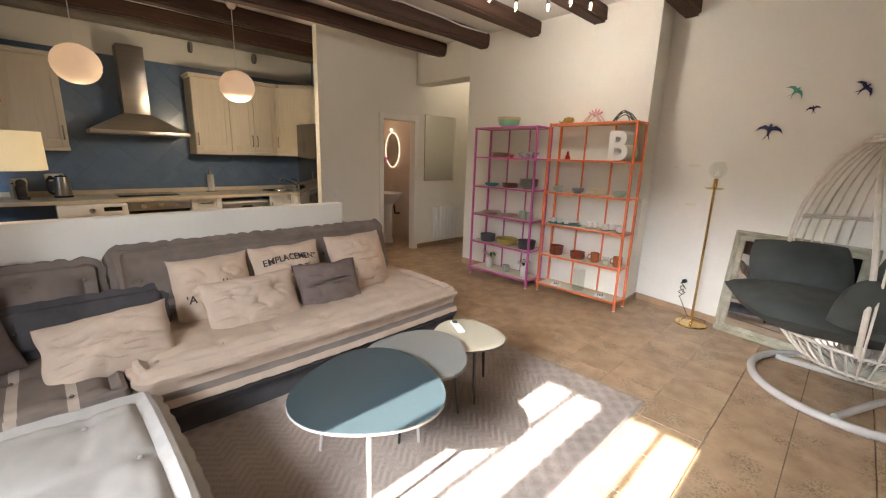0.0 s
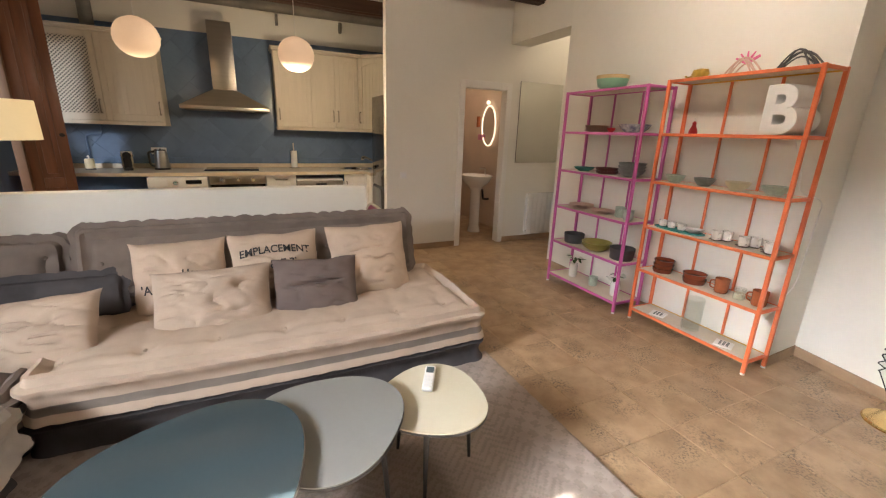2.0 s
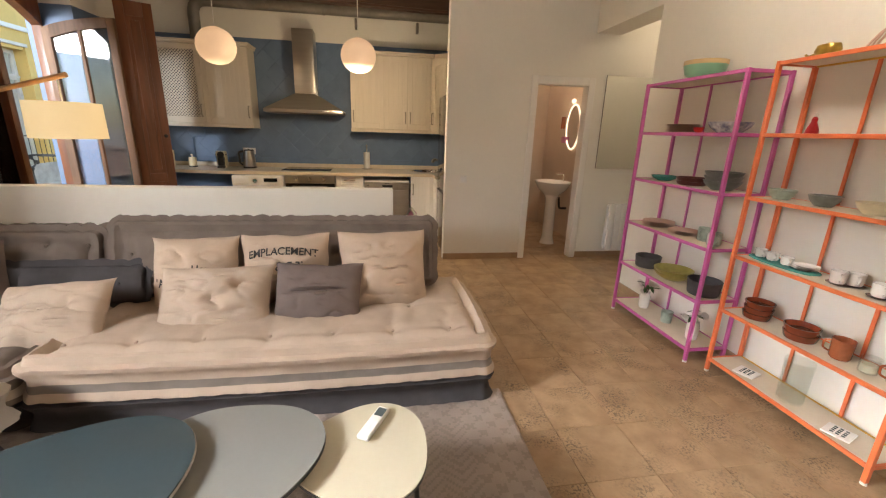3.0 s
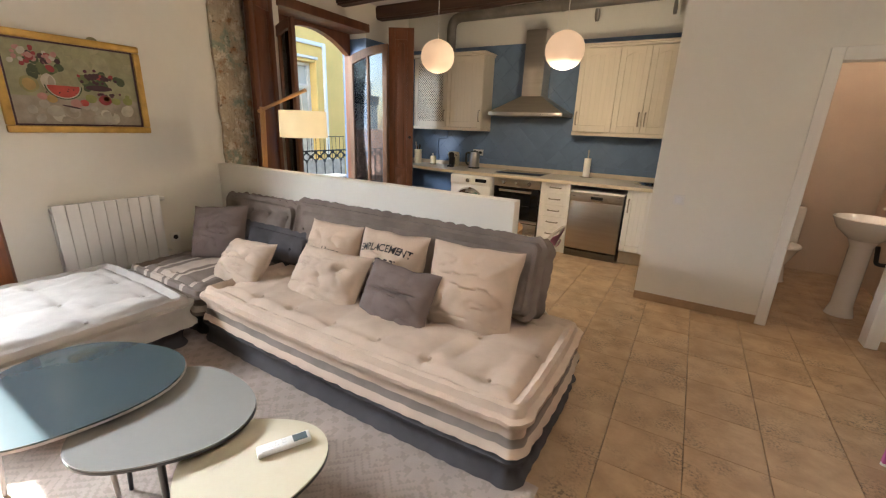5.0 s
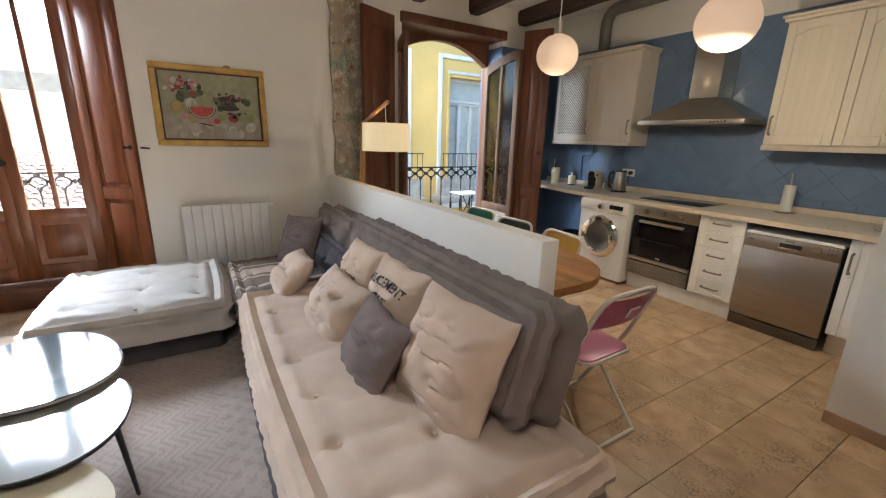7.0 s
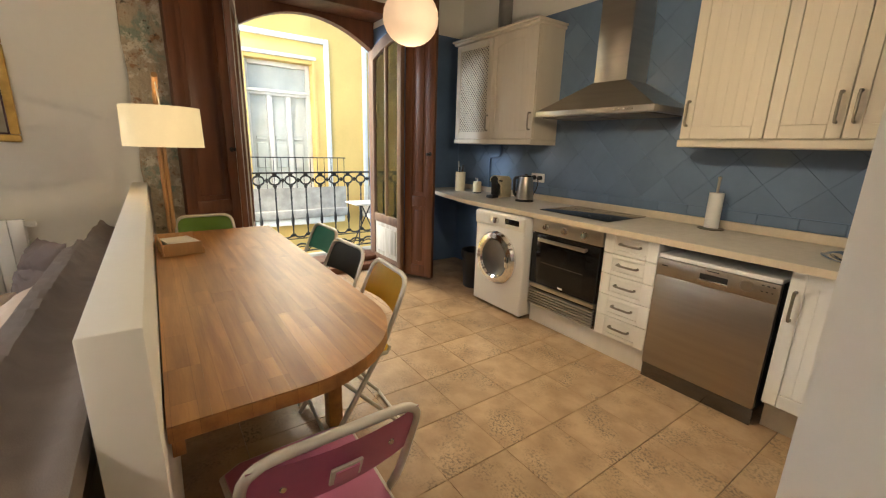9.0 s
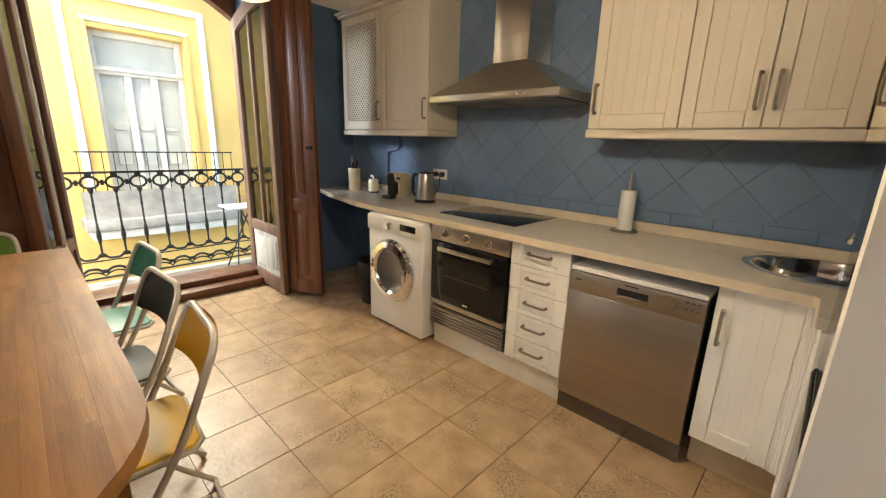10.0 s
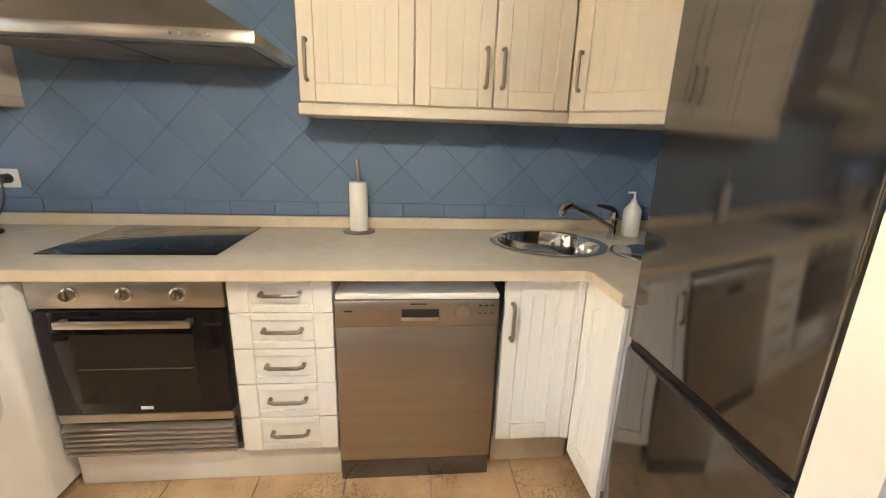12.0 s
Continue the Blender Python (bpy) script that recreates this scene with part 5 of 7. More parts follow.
def mattress(parent, w, d, h, m, cloth, tx=4, ty=2, seed=0, bands=(), band_cloth=None, name="mattress", puff=0.03, top_bands=(), roll=0.016, dimple=0.017, rim=1.5, bow=0.0, rib=0.0):
    """A tufted futon mattress with rolled, hand-stitched edges; bands are stripes round its side."""
    nx, ny, nz = max(8, int(w / 0.02)), max(6, int(d / 0.02)), max(6, int(h / 0.018))
    bm = block(w, d, h, nx, ny, nz)
    for f in bm.faces:
        c = f.calc_center_median()
        on_side = abs(abs(c.x) - w / 2) < 1e-4 or abs(abs(c.y) - d / 2) < 1e-4
        u = c.z / h
        if on_side and any(a < u < b for a, b in bands):
            f.material_index = 1
        if top_bands and c.z > h - 1e-4:
            k = 0.5 - c.x / w
            if any(a < k < b for a, b in top_bands):
                f.material_index = 1
    tuft = [((i + 0.5) / tx * w - w / 2 + (0.18 * w / tx if j % 2 else -0.18 * w / tx) * (ty > 1), (j + 0.5) / ty * d - d / 2) for i in range(tx) for j in range(ty)]
    rc = min(0.055, w * 0.2, d * 0.2)
    for v in bm.verts:
        x, y, z = v.co
        ex, ey = w / 2 - abs(x), d / 2 - abs(y)
        edge = min(ex, ey)
        u = z / h
        s = Vector((x, y, z))
        ox = oy = oz = 0.0
        if ex < rc and ey < rc:
            q = Vector((rc - ex, rc - ey))
            k = max(q.x, q.y)
            if q.length > 1e-6:
                q2 = q * (k / q.length)
                ox -= math.copysign(q.x - q2.x, x)
                oy -= math.copysign(q.y - q2.y, y)
        pinch = 0.72 + 0.28 * abs(math.sin((x + y) * math.pi / 0.10 + seed + 0.8 * noise.noise(Vector((x * 3, y * 3, seed))))) ** 0.6
        bulge = roll * pinch * (math.exp(-((u - 0.86) / 0.13) ** 2) + math.exp(-((u - 0.12) / 0.13) ** 2)) - 0.010 * math.exp(-((u - 0.5) / 0.2) ** 2)
        if edge < 1e-5:
            nrm = Vector((math.copysign(1, x) if ex < 1e-5 else 0, math.copysign(1, y) if ey < 1e-5 else 0)).normalized()
            if u > 0.97 or u < 0.03:
                bulge -= 0.018
            # the corner seam stands up as a roll of its own
            corner = abs(max(ex, ey) - 0.03) if max(ex, ey) < 0.2 else 1.0
            bulge += 0.006 * math.exp(-(corner / 0.04) ** 2) - 0.006 * math.exp(-((corner - 0.07) / 0.02) ** 2)
            if rib and ey < 1e-5 and y > 0:
                bulge -= rib * (1 - abs(math.sin(math.pi * x / 0.085 + 0.5 * noise.noise(Vector((x * 3, 0, seed)))))) ** 2
            ox += nrm.x * bulge
            oy += nrm.y * bulge
        if z > h - 1e-5:
            ridge = rim * (0.018 * pinch * math.exp(-((edge - 0.032) / 0.026) ** 2) - 0.012 * math.exp(-((edge - 0.08) / 0.02) ** 2))
            fall = -0.016 * math.exp(-(edge / 0.012) ** 2)
            body = puff * min(1, edge / 0.12)
            dip = sum(dimple * math.exp(-((x - a) ** 2 + (y - b) ** 2) / 0.0010) + 0.45 * dimple * math.exp(-((x - a) ** 2 + (y - b) ** 2) / 0.008) for a, b in tuft)
            if rib:
                dip += rib * (1 - abs(math.sin(math.pi * x / 0.085 + 0.5 * noise.noise(Vector((x * 3, y * 2, seed)))))) ** 2 * min(1, edge / 0.05)
            for a, b in tuft:
                q2 = (x - a) ** 2 + (y - b) ** 2
                if q2 < 0.05:
                    dip += 0.004 * math.cos(6 * math.atan2(y - b, x - a) + a * 9 + b * 5) * math.exp(-q2 / 0.012) * min(1, q2 / 0.002)
            row = min(abs(y - b) for a, b in tuft)
            dip += 0.006 * math.exp(-(row / 0.022) ** 2) * min(1, edge / 0.1)
            col = min(abs(x - a + 0.05 * noise.noise(Vector((y * 5, a * 3, seed)))) for a, b in tuft if abs(y - b) < d / ty * 0.75)
            dip += 0.006 * math.exp(-(col / 0.02) ** 2) * min(1, edge / 0.1)
            oz += ridge + fall + body - dip + 0.007 * noise.noise(Vector((x * 5, y * 5, seed))) + 0.005 * noise.noise(Vector((x * 13, y * 10, seed + 3))) * min(1, edge / 0.08)
        elif z < 1e-5:
            oz += 0.010 * math.exp(-(edge / 0.02) ** 2)
        else:
            w2 = 0.006 * noise.noise(Vector((x * 12, y * 12, z * 20 + seed)))
            ox += w2
            oy += w2
        oy += bow * math.copysign(1 - (2 * x / w) ** 2, y) * abs(2 * y / d)
        ox += 0.6 * bow * math.copysign(1 - (2 * y / d) ** 2, x) * abs(2 * x / w)
        v.co = s + Vector((ox, oy, oz))
    ob = part(name, bm, cloth, parent)
    ob.matrix_basis = m
    if band_cloth:
        ob.data.materials.append(band_cloth)
    bmesh_button = bpy.data.meshes.get("tuft_button_" + cloth.name)
    if not bmesh_button:
        bb = lathe([(0, 0.006), (0.007, 0.005), (0.011, 0.0), (0.009, -0.006)], 10)
        bmesh_button = bpy.data.meshes.new("tuft_button_" + cloth.name)
        bb.to_mesh(bmesh_button)
        bb.free()
        bmesh_button.materials.append(cloth)
        bmesh_button.shade_smooth()
    for a, b in tuft:
        t = new("tuft_button", bmesh_button)
        t.parent = ob
        t.location = (a, b, h + puff - dimple * 1.45 + 0.002)
    return ob


def pillow_depth(x, y, t):
    return 1.12 * t * (max(0, 1 - abs(x) ** 2.1) * max(0, 1 - abs(y) ** 2.1)) ** 0.55


def pillow(name, label, w, h, t, m, cloth, seed=0, tufts=(), fold=0.0, words=(), text_mat=None):
    """A stuffed cushion standing in its x, y plane, front to +z."""
    n = 40
    bm = bmesh.new()
    front, back = {}, {}

    def relief(x, y):
        """Height of the front face: stuffing, slack folds, stitched pinches."""
        inner = max(0, 1 - x * x) * max(0, 1 - y * y)
        z = pillow_depth(x, y, t)
        z += 0.20 * t * noise.noise(Vector((x * 2.2, y * 2.2, seed))) * inner
        fold_line = abs(noise.noise(Vector((x * 1.7 + 0.8 * y, y * 3.2, seed + 5))))
        z -= 0.16 * t * max(0, 1 - fold_line / 0.16) * inner ** 0.6
        z += 0.07 * t * math.sin(11 * math.atan2(y, x) + seed) * (x * x + y * y) * (1 - x ** 4) * (1 - y ** 4)
        for a, b in tufts:
            q = (x - a) ** 2 + (y - b) ** 2
            z -= 0.17 * t * math.exp(-q / 0.014) + 0.12 * t * math.exp(-q / 0.08)
            z -= 0.05 * t * math.cos(5 * math.atan2(y - b, x - a) + a * 7) * math.exp(-q / 0.06) * min(1, q / 0.01)
        return z - fold * t * math.exp(-((y - 0.15 - 0.1 * x) / 0.05) ** 2) * max(0, 1 - x * x * 1.6)

    for i in range(n + 1):
        for j in range(n + 1):
            x, y = 2 * i / n - 1, 2 * j / n - 1
            px = x * w / 2 * (1 - 0.06 * (1 - y * y)) + 0.012 * noise.noise(Vector((x * 2, y * 2, seed)))
            py = y * h / 2 * (1 - 0.06 * (1 - x * x)) + 0.012 * noise.noise(Vector((x * 2, y * 2, seed + 9)))
            z = relief(x, y)
            edge = i in (0, n) or j in (0, n)
            front[i, j] = bm.verts.new((px, py, 0 if edge else z))
            back[i, j] = front[i, j] if edge else bm.verts.new((px, py, -pillow_depth(x, y, t * 0.85)))
    for i in range(n):
        for j in range(n):
            bm.faces.new((front[i, j], front[i + 1, j], front[i + 1, j + 1], front[i, j + 1]))
            bm.faces.new((back[i, j], back[i, j + 1], back[i + 1, j + 1], back[i + 1, j]))
    p = thing(name, label, "cushion", m, "loose cushions")
    part("cover", bm, cloth, p)
    for body, size, cx, cy, arch in words:
        cu = bpy.data.curves.new("print", "FONT")
        cu.body, cu.size, cu.align_x, cu.align_y = body, size, "CENTER", "CENTER"
        cu.offset = 0.0012
        tmp = bpy.data.objects.new("print", cu)
        scene.collection.objects.link(tmp)
        me = bpy.data.meshes.new_from_object(tmp.evaluated_get(bpy.context.evaluated_depsgraph_get()))
        bpy.data.objects.remove(tmp)
        tb = bmesh.new()
        tb.from_mesh(me)
        bmesh.ops.triangulate(tb, faces=tb.faces[:])
        for v in tb.verts:
            x = cx + v.co.x * 0.92
            y = cy + v.co.y - arch * (v.co.x / (w / 2)) ** 2
            v.co = (x, y, relief(max(-1, min(1, 2.08 * x / w)), max(-1, min(1, 2.08 * y / h))) + 0.006)
        o = obj("printed_word", tb, text_mat)
        o.parent = p
    return p


def flop(x, y, z, lean, turn, spin=0):
    """Stands a cushion up, leaning back by lean degrees, its front turned from -y by turn."""
    return Matrix.Translation((x, y, z)) @ Matrix.Rotation(radians(turn), 4, "Z") @ Matrix.Rotation(radians(90 - lean), 4, "X") @ Matrix.Rotation(radians(spin), 4, "Z")


sofa = thing("sofa", "low beige futon sofa with striped edges on a slate base", "sofa", pose(2.34, 3.76, 0))
mattress(sofa, 2.25, 0.99, 0.17, pose(0, -0.02, 0.0), M["slate"], 5, 2, 3, name="base_mattress", roll=0.026, bow=0.02)
mattress(sofa, 2.26, 0.98, 0.205, pose(0, -0.02, 0.155), M["beige"], 7, 3, 1, ((0.28, 0.46), (0.60, 0.68)), M["stripe"], name="seat_mattress", roll=0.026, bow=0.03, puff=0.032)
mattress(sofa, 2.00, 0.44, 0.22, pose(-0.10, 0.455, 0.595, 73), M["taupe"], 8, 1, 5, name="back_mattress", roll=0.03, dimple=0.016, rim=1.2, puff=0.035, rib=0.009)
module = thing("sofa_corner_module", "striped taupe corner futon seat on a slate base", "sofa module", pose(0.70, 3.70, 0))
mattress(module, 0.96, 0.92, 0.16, pose(0, 0.02, 0.0), M["slate"], 3, 2, 7, name="base_mattress")
mattress(module, 0.98, 0.95, 0.16, pose(0, -0.0, 0.155), M["taupe"], 3, 3, 8, ((0.3, 0.55),), M["stripe_l"], name="seat_mattress", top_bands=((0.20, 0.235), (0.41, 0.445), (0.50, 0.66), (0.72, 0.755), (0.88, 0.915)), roll=0.02)
mattress(module, 0.92, 0.40, 0.18, pose(0.02, 0.52, 0.575, 80), M["taupe"], 4, 2, 11, name="back_mattress", roll=0.034, dimple=0.03, rim=0.8, puff=0.05, rib=0.008)
mattress(module, 0.80, 0.24, 0.15, pose(0.36, 0.35, 0.46, 72), M["slate"], 3, 1, 12, name="lower_back_roll", roll=0.03, rim=0.25, puff=0.05)
otto = thing("floor_mattress", "cream tufted floor mattress on a dark base", "ottoman", pose(0.68, 2.66, 0))
mattress(otto, 1.04, 0.94, 0.16, pose(0, 0, 0.0), M["slate"], 3, 2, 15, name="base_mattress")
mattress(otto, 1.14, 1.02, 0.18, pose(0, 0, 0.15), M["otto"], 3, 3, 17, name="top_mattress", roll=0.028, bow=0.02, puff=0.04)

pillow("cushion", "plain sand cotton cushion leaning on the sofa back", 0.57, 0.53, 0.125, flop(2.89, 3.89, 0.56, 23, 5, 0), M["pillow"], 1)
pillow("cushion", "sand cushion with printed word standing on the sofa", 0.54, 0.47, 0.115, flop(2.28, 3.92, 0.565, 19, 0, 1), M["pillow"], 2, words=(("EMPLACEMENT", 0.066, 0.0, 0.115, 0.03), ("& E T", 0.075, 0.04, 0.02, 0.0), ("A", 0.06, 0.14, -0.13, 0.0)), text_mat=M["ink"])
pillow("cushion", "sand cushion with dark lettering behind others", 0.50, 0.47, 0.115, flop(1.75, 3.92, 0.55, 19, 0, 1), M["pillow"], 3, words=(("'A", 0.07, -0.16, -0.05, 0.0), ("n        Home", 0.055, 0.02, 0.03, 0.02)), text_mat=M["ink"])
pillow("cushion", "beige tufted cushion leaning in front on the sofa", 0.62, 0.41, 0.11, flop(1.93, 3.69, 0.47, 34, 0, 1), M["beige"], 4, tufts=((-0.45, 0.4), (0.0, 0.0), (0.45, 0.4), (-0.45, -0.4), (0.45, -0.4)))
pillow("cushion", "mauve-brown folded cushion leaning on the sofa", 0.52, 0.40, 0.085, flop(2.50, 3.70, 0.475, 29, -2, -1), M["taupe2"], 5, fold=0.5)
pillow("cushion", "beige tufted cushion on the corner seat", 0.58, 0.38, 0.11, flop(1.15, 3.61, 0.44, 40, -10, 8), M["beige"], 6, tufts=((-0.4, 0.1), (0.4, 0.15)))
pillow("cushion", "taupe striped cushion leaning in the corner", 0.50, 0.46, 0.09, flop(0.55, 3.80, 0.54, 22, 22, 4), M["taupe2"], 8, fold=0.2)

# rug with woven relief
RX0, RX1, RY0, RY1 = 0.95, 3.55, 1.66, 3.33
nx, ny = 230, 150
xs = np.linspace(RX0, RX1, nx)
ys = np.linspace(RY0, RY1, ny)
gx, gy = np.meshgrid(xs, ys, indexing="ij")
dia = np.abs(((gx + gy) / 0.11) % 1 - 0.5) + np.abs(((gx - gy) / 0.11) % 1 - 0.5)
chev = np.abs(((gy * 2 + np.abs(((gx / 0.16) % 1) - 0.5) * 0.3) / 0.09) % 1 - 0.5)
border = np.minimum(np.minimum(gx - RX0, RX1 - gx), np.minimum(gy - RY0, RY1 - gy)) < 0.28
gz = 0.010 + 0.007 * np.where(border, dia, 2 * chev) + 0.001 * np.sin(gx * 170) * np.sin(gy * 170)
edge = (gx == RX0) | (gx == RX1) | (gy == RY0) | (gy == RY1)
gz[0, :] = gz[-1, :] = gz[:, 0] = gz[:, -1] = 0.0
verts = np.stack([gx, gy, gz], -1).reshape(-1, 3)
idx = np.arange(nx * ny).reshape(nx, ny)
faces = np.stack([idx[:-1, :-1], idx[1:, :-1], idx[1:, 1:], idx[:-1, 1:]], -1).reshape(-1, 4)
me = bpy.data.meshes.new("rug")
me.from_pydata(verts.tolist(), [], faces.tolist())
me.shade_smooth()
me.materials.append(M["rug"])
me.materials.append(M["rug2"])
# low parts of the relief take the darker wool, so the pattern shows
low = (gz[:-1, :-1] < np.median(gz) - 0.0008).reshape(-1)
me.polygons.foreach_set("material_index", low.astype(np.int32))
tagged(new("rug", me), "greyish beige woven rug with raised pattern", "rug")


# pebble tables
def pebble(cx, cy, rx, ry, turn, z, top, label, legs, leg_mat):
    t = thing("coffee_table", label, "coffee table", pose(cx, cy, 0, 0, 0, turn), "nesting pebble tables")
    out = []
    for k in range(60):
        a = k * math.tau / 60
        r = 1 + 0.065 * math.cos(3 * a) + 0.015 * math.cos(2 * a)
        out.append((rx * r * math.cos(a), ry * r * math.sin(a)))
    part("tabletop", slab([(x * 0.994, y * 0.994) for x, y in out], z - 0.006, z, 0.002), top, t)
    rim = slab(out, z - 0.016, z - 0.0065, 0.003)
    part("rim", rim, leg_mat, t, "thin metal edge under the top")
    for a in legs:
        x, y = rx * 0.72 * math.cos(radians(a)), ry * 0.72 * math.sin(radians(a))
        part("leg", tube([(x, y, z - 0.016), (x * 1.16, y * 1.16, 0.0)], [0.013, 0.0075], 10), leg_mat, t)
    part("brace", tube([(rx * 0.6 * math.cos(radians(a)), ry * 0.6 * math.sin(radians(a)), z - 0.026) for a in legs], 0.007, 8, True), leg_mat, t)
    return t


pebble(1.95, 2.36, 0.35, 0.345, 50, 0.45, M["t_blue"], "large teal-blue glass pebble coffee table", (65, 185, 305), M["greymetal"])
pebble(2.37, 2.50, 0.285, 0.285, 25, 0.42, M["t_grey"], "grey glass pebble coffee table tucked between others", (60, 180, 300), M["black"])
pebble(2.80, 2.53, 0.232, 0.232, 60, 0.385, M["t_cream"], "small cream glass pebble side table", (60, 180, 300), M["black"])
rc = thing("remote_control", "white remote control with display on the cream table", "remote control", pose(2.83, 2.64, 0.3855, 0, 0, 62))
part("case", box(-0.088, 0.088, -0.024, 0.024, 0.0, 0.019, 0.007, 3), M["whitepl"], rc)
part("display", box(0.03, 0.076, -0.017, 0.017, 0.0185, 0.0198), M["lcd"], rc, smooth=False)
for i in range(4):
    for j in range(3):
        part("button", box(-0.072 + i * 0.022, -0.058 + i * 0.022, -0.018 + j * 0.013, -0.009 + j * 0.013, 0.0185, 0.0205), M["white"], rc, smooth=False)

# radiator
def radiator(m, n, label):
    r = thing("radiator", label, "radiator", m, "radiators")
    for i in range(n):
        # flat front plate with a lip curving back at the head, a slim core and a rear fin
        bm = box(0.0012, 0.0788, -0.045, -0.033, 0.012, 0.585, 0.005, 2)
        box(0.03, 0.05, -0.034, 0.04, 0.02, 0.57, 0.006, 1, bm)
        box(0.004, 0.076, 0.03, 0.042, 0.03, 0.56, 0.004, 1, bm)
        for z in (0.545, 0.035):
            merge(bm, turned(lathe([(0, 0), (0.02, 0), (0.02, 0.08), (0, 0.08)], 10), pose(0, 0.0, z, 0, 90)))
        for z in (0.578, 0.560):
            box(0.006, 0.074, -0.036, 0.034, z - 0.004, z, 0.0, 1, bm)
        bm2 = part("radiator_section", bm, M["white"], r)
        bm2.location = (i * 0.08, 0, 0)
    part("feed_pipe", tube(bend([(n * 0.08, 0, 0.06), (n * 0.08 + 0.05, 0, 0.06), (n * 0.08 + 0.05, 0.04, 0.06)], 0.02), 0.009, 8), M["whitepl"], r)
    part("valve", turned(lathe([(0.016, 0), (0.02, 0.01), (0.02, 0.05), (0.014, 0.055), (0, 0.055)], 12), pose(n * 0.08, 0, 0.545, 0, 90)), M["whitepl"], r)
    return r


radiator(pose(XW + 0.075, 2.94, 0.22, 0, 0, 90), 9, "white aluminium radiator under the picture")
radiator(pose(5.60, 5.80, 0.10, 0, 0, 0), 6, "white aluminium radiator in the hallway")

# picture: still life in a gilt frame
pc = thing("picture", "still-life painting with watermelon and fruit, gilt frame", "painting", pose(XW, 3.285, 1.655, 0, 0, 0))
for y0, y1, z0, z1 in ((-0.44, 0.44, 0.285, 0.335), (-0.44, 0.44, -0.335, -0.285), (-0.44, -0.39, -0.285, 0.285), (0.39, 0.44, -0.285, 0.285)):
    part("frame", box(0.002, 0.035, y0, y1, z0, z1, 0.010, 2), M["gilt"], pc)
part("canvas", box(0.004, 0.012, -0.39, 0.39, -0.285, 0.285), M["pt_back"], pc, smooth=False)


def daub(cy, cz, ry, rz, key, lift=0.0, turn=0.0):
    pts = []
    for k in range(16):
        a = k * math.tau / 16
        w = 1 + 0.10 * noise.noise(Vector((cy * 20, cz * 20, k * 0.7)))
        y, z = ry * w * math.cos(a), rz * w * math.sin(a)
        c, s = math.cos(turn), math.sin(turn)
        pts.append((cy + y * c - z * s, cz + y * s + z * c))
    part("brushwork", turned(slab(pts, 0.0125 + lift, 0.0132 + lift), Matrix(((0, 0, 1, 0), (1, 0, 0, 0), (0, 1, 0, 0), (0, 0, 0, 1)))), M[key], pc, smooth=False)


for y0, y1, z0, z1 in ((-0.39, 0.39, 0.273, 0.285), (-0.39, 0.39, -0.285, -0.273), (-0.39, -0.378, -0.273, 0.273), (0.378, 0.39, -0.273, 0.273)):
    part("liner", box(0.012, 0.020, y0, y1, z0, z1), M["pt_dark"], pc, "dark inner liner", smooth=False)


def dabs(count, seed, cy, cz, sy, sz, r0, r1, keys, lift):
    """A cluster of small brush marks round one place."""
    g = random.Random(seed)
    for i in range(count):
        r0i = g.uniform(r0, r1)
        daub(cy + g.gauss(0, sy), cz + g.gauss(0, sz), r0i * g.uniform(0.8, 1.4), r0i, g.choice(keys), lift + i * 2e-5, g.uniform(0, 3))


# table edge and white cloth, softly shaded wall behind
part("brushwork", box(0.012, 0.0126, -0.378, 0.378, -0.273, -0.085), M["pt_cloth"], pc, smooth=False)
dabs(26, 4, -0.05, -0.19, 0.17, 0.028, 0.022, 0.05, ("pt_cloth2", "pt_cloth2", "pt_cloth", "pt_white"), 0.0002)
dabs(22, 5, 0.0, 0.15, 0.19, 0.06, 0.03, 0.06, ("pt_back", "pt_pear_pale"), 0.0001)
# bouquet, jug, grapes in a bowl
dabs(16, 6, -0.20, 0.13, 0.07, 0.04, 0.018, 0.034, ("pt_green", "pt_olive"), 0.0010)
dabs(34, 7, -0.21, 0.16, 0.065, 0.038, 0.011, 0.021, ("pt_red", "pt_pink", "pt_pink", "pt_dark", "pt_white", "pt_red"), 0.0014)
daub(-0.165, 0.015, 0.042, 0.055, "pt_white", 0.0021)
daub(-0.150, 0.010, 0.018, 0.045, "pt_cloth", 0.0023)
dabs(14, 8, 0.12, 0.04, 0.06, 0.03, 0.02, 0.035, ("pt_green", "pt_olive"), 0.0012)
dabs(30, 9, 0.13, 0.075, 0.05, 0.024, 0.009, 0.016, ("pt_dark", "pt_dark", "pt_plum", "pt_red"), 0.0017)
daub(0.13, -0.005, 0.085, 0.022, "pt_dark", 0.0023)
dabs(10, 10, 0.18, -0.055, 0.05, 0.008, 0.008, 0.013, ("pt_dark", "pt_plum", "pt_green"), 0.0024)
# melon round, watermelon wedge with rind, fruit on the cloth
daub(-0.27, -0.01, 0.052, 0.055, "pt_melon_rind", 0.0026)
daub(-0.27, -0.01, 0.036, 0.040, "pt_peach", 0.0028)
to_wall = Matrix(((0, 0, 1, 0), (1, 0, 0, 0), (0, 1, 0, 0), (0, 0, 0, 1)))
for rad, key, lift in ((1.0, "pt_green", 0.0030), (0.93, "pt_white", 0.0032), (0.86, "pt_melon", 0.0034)):
    arc = [(-0.085 + 0.108 * rad * math.cos(a), -0.005 - 0.095 * rad * math.sin(a)) for a in [math.pi * k / 14 for k in range(15)]]
    part("brushwork", turned(slab(arc, 0.0125 + lift, 0.0132 + lift), to_wall), M[key], pc, smooth=False)
dabs(7, 12, -0.085, -0.04, 0.04, 0.015, 0.003, 0.005, ("pt_dark",), 0.0037)
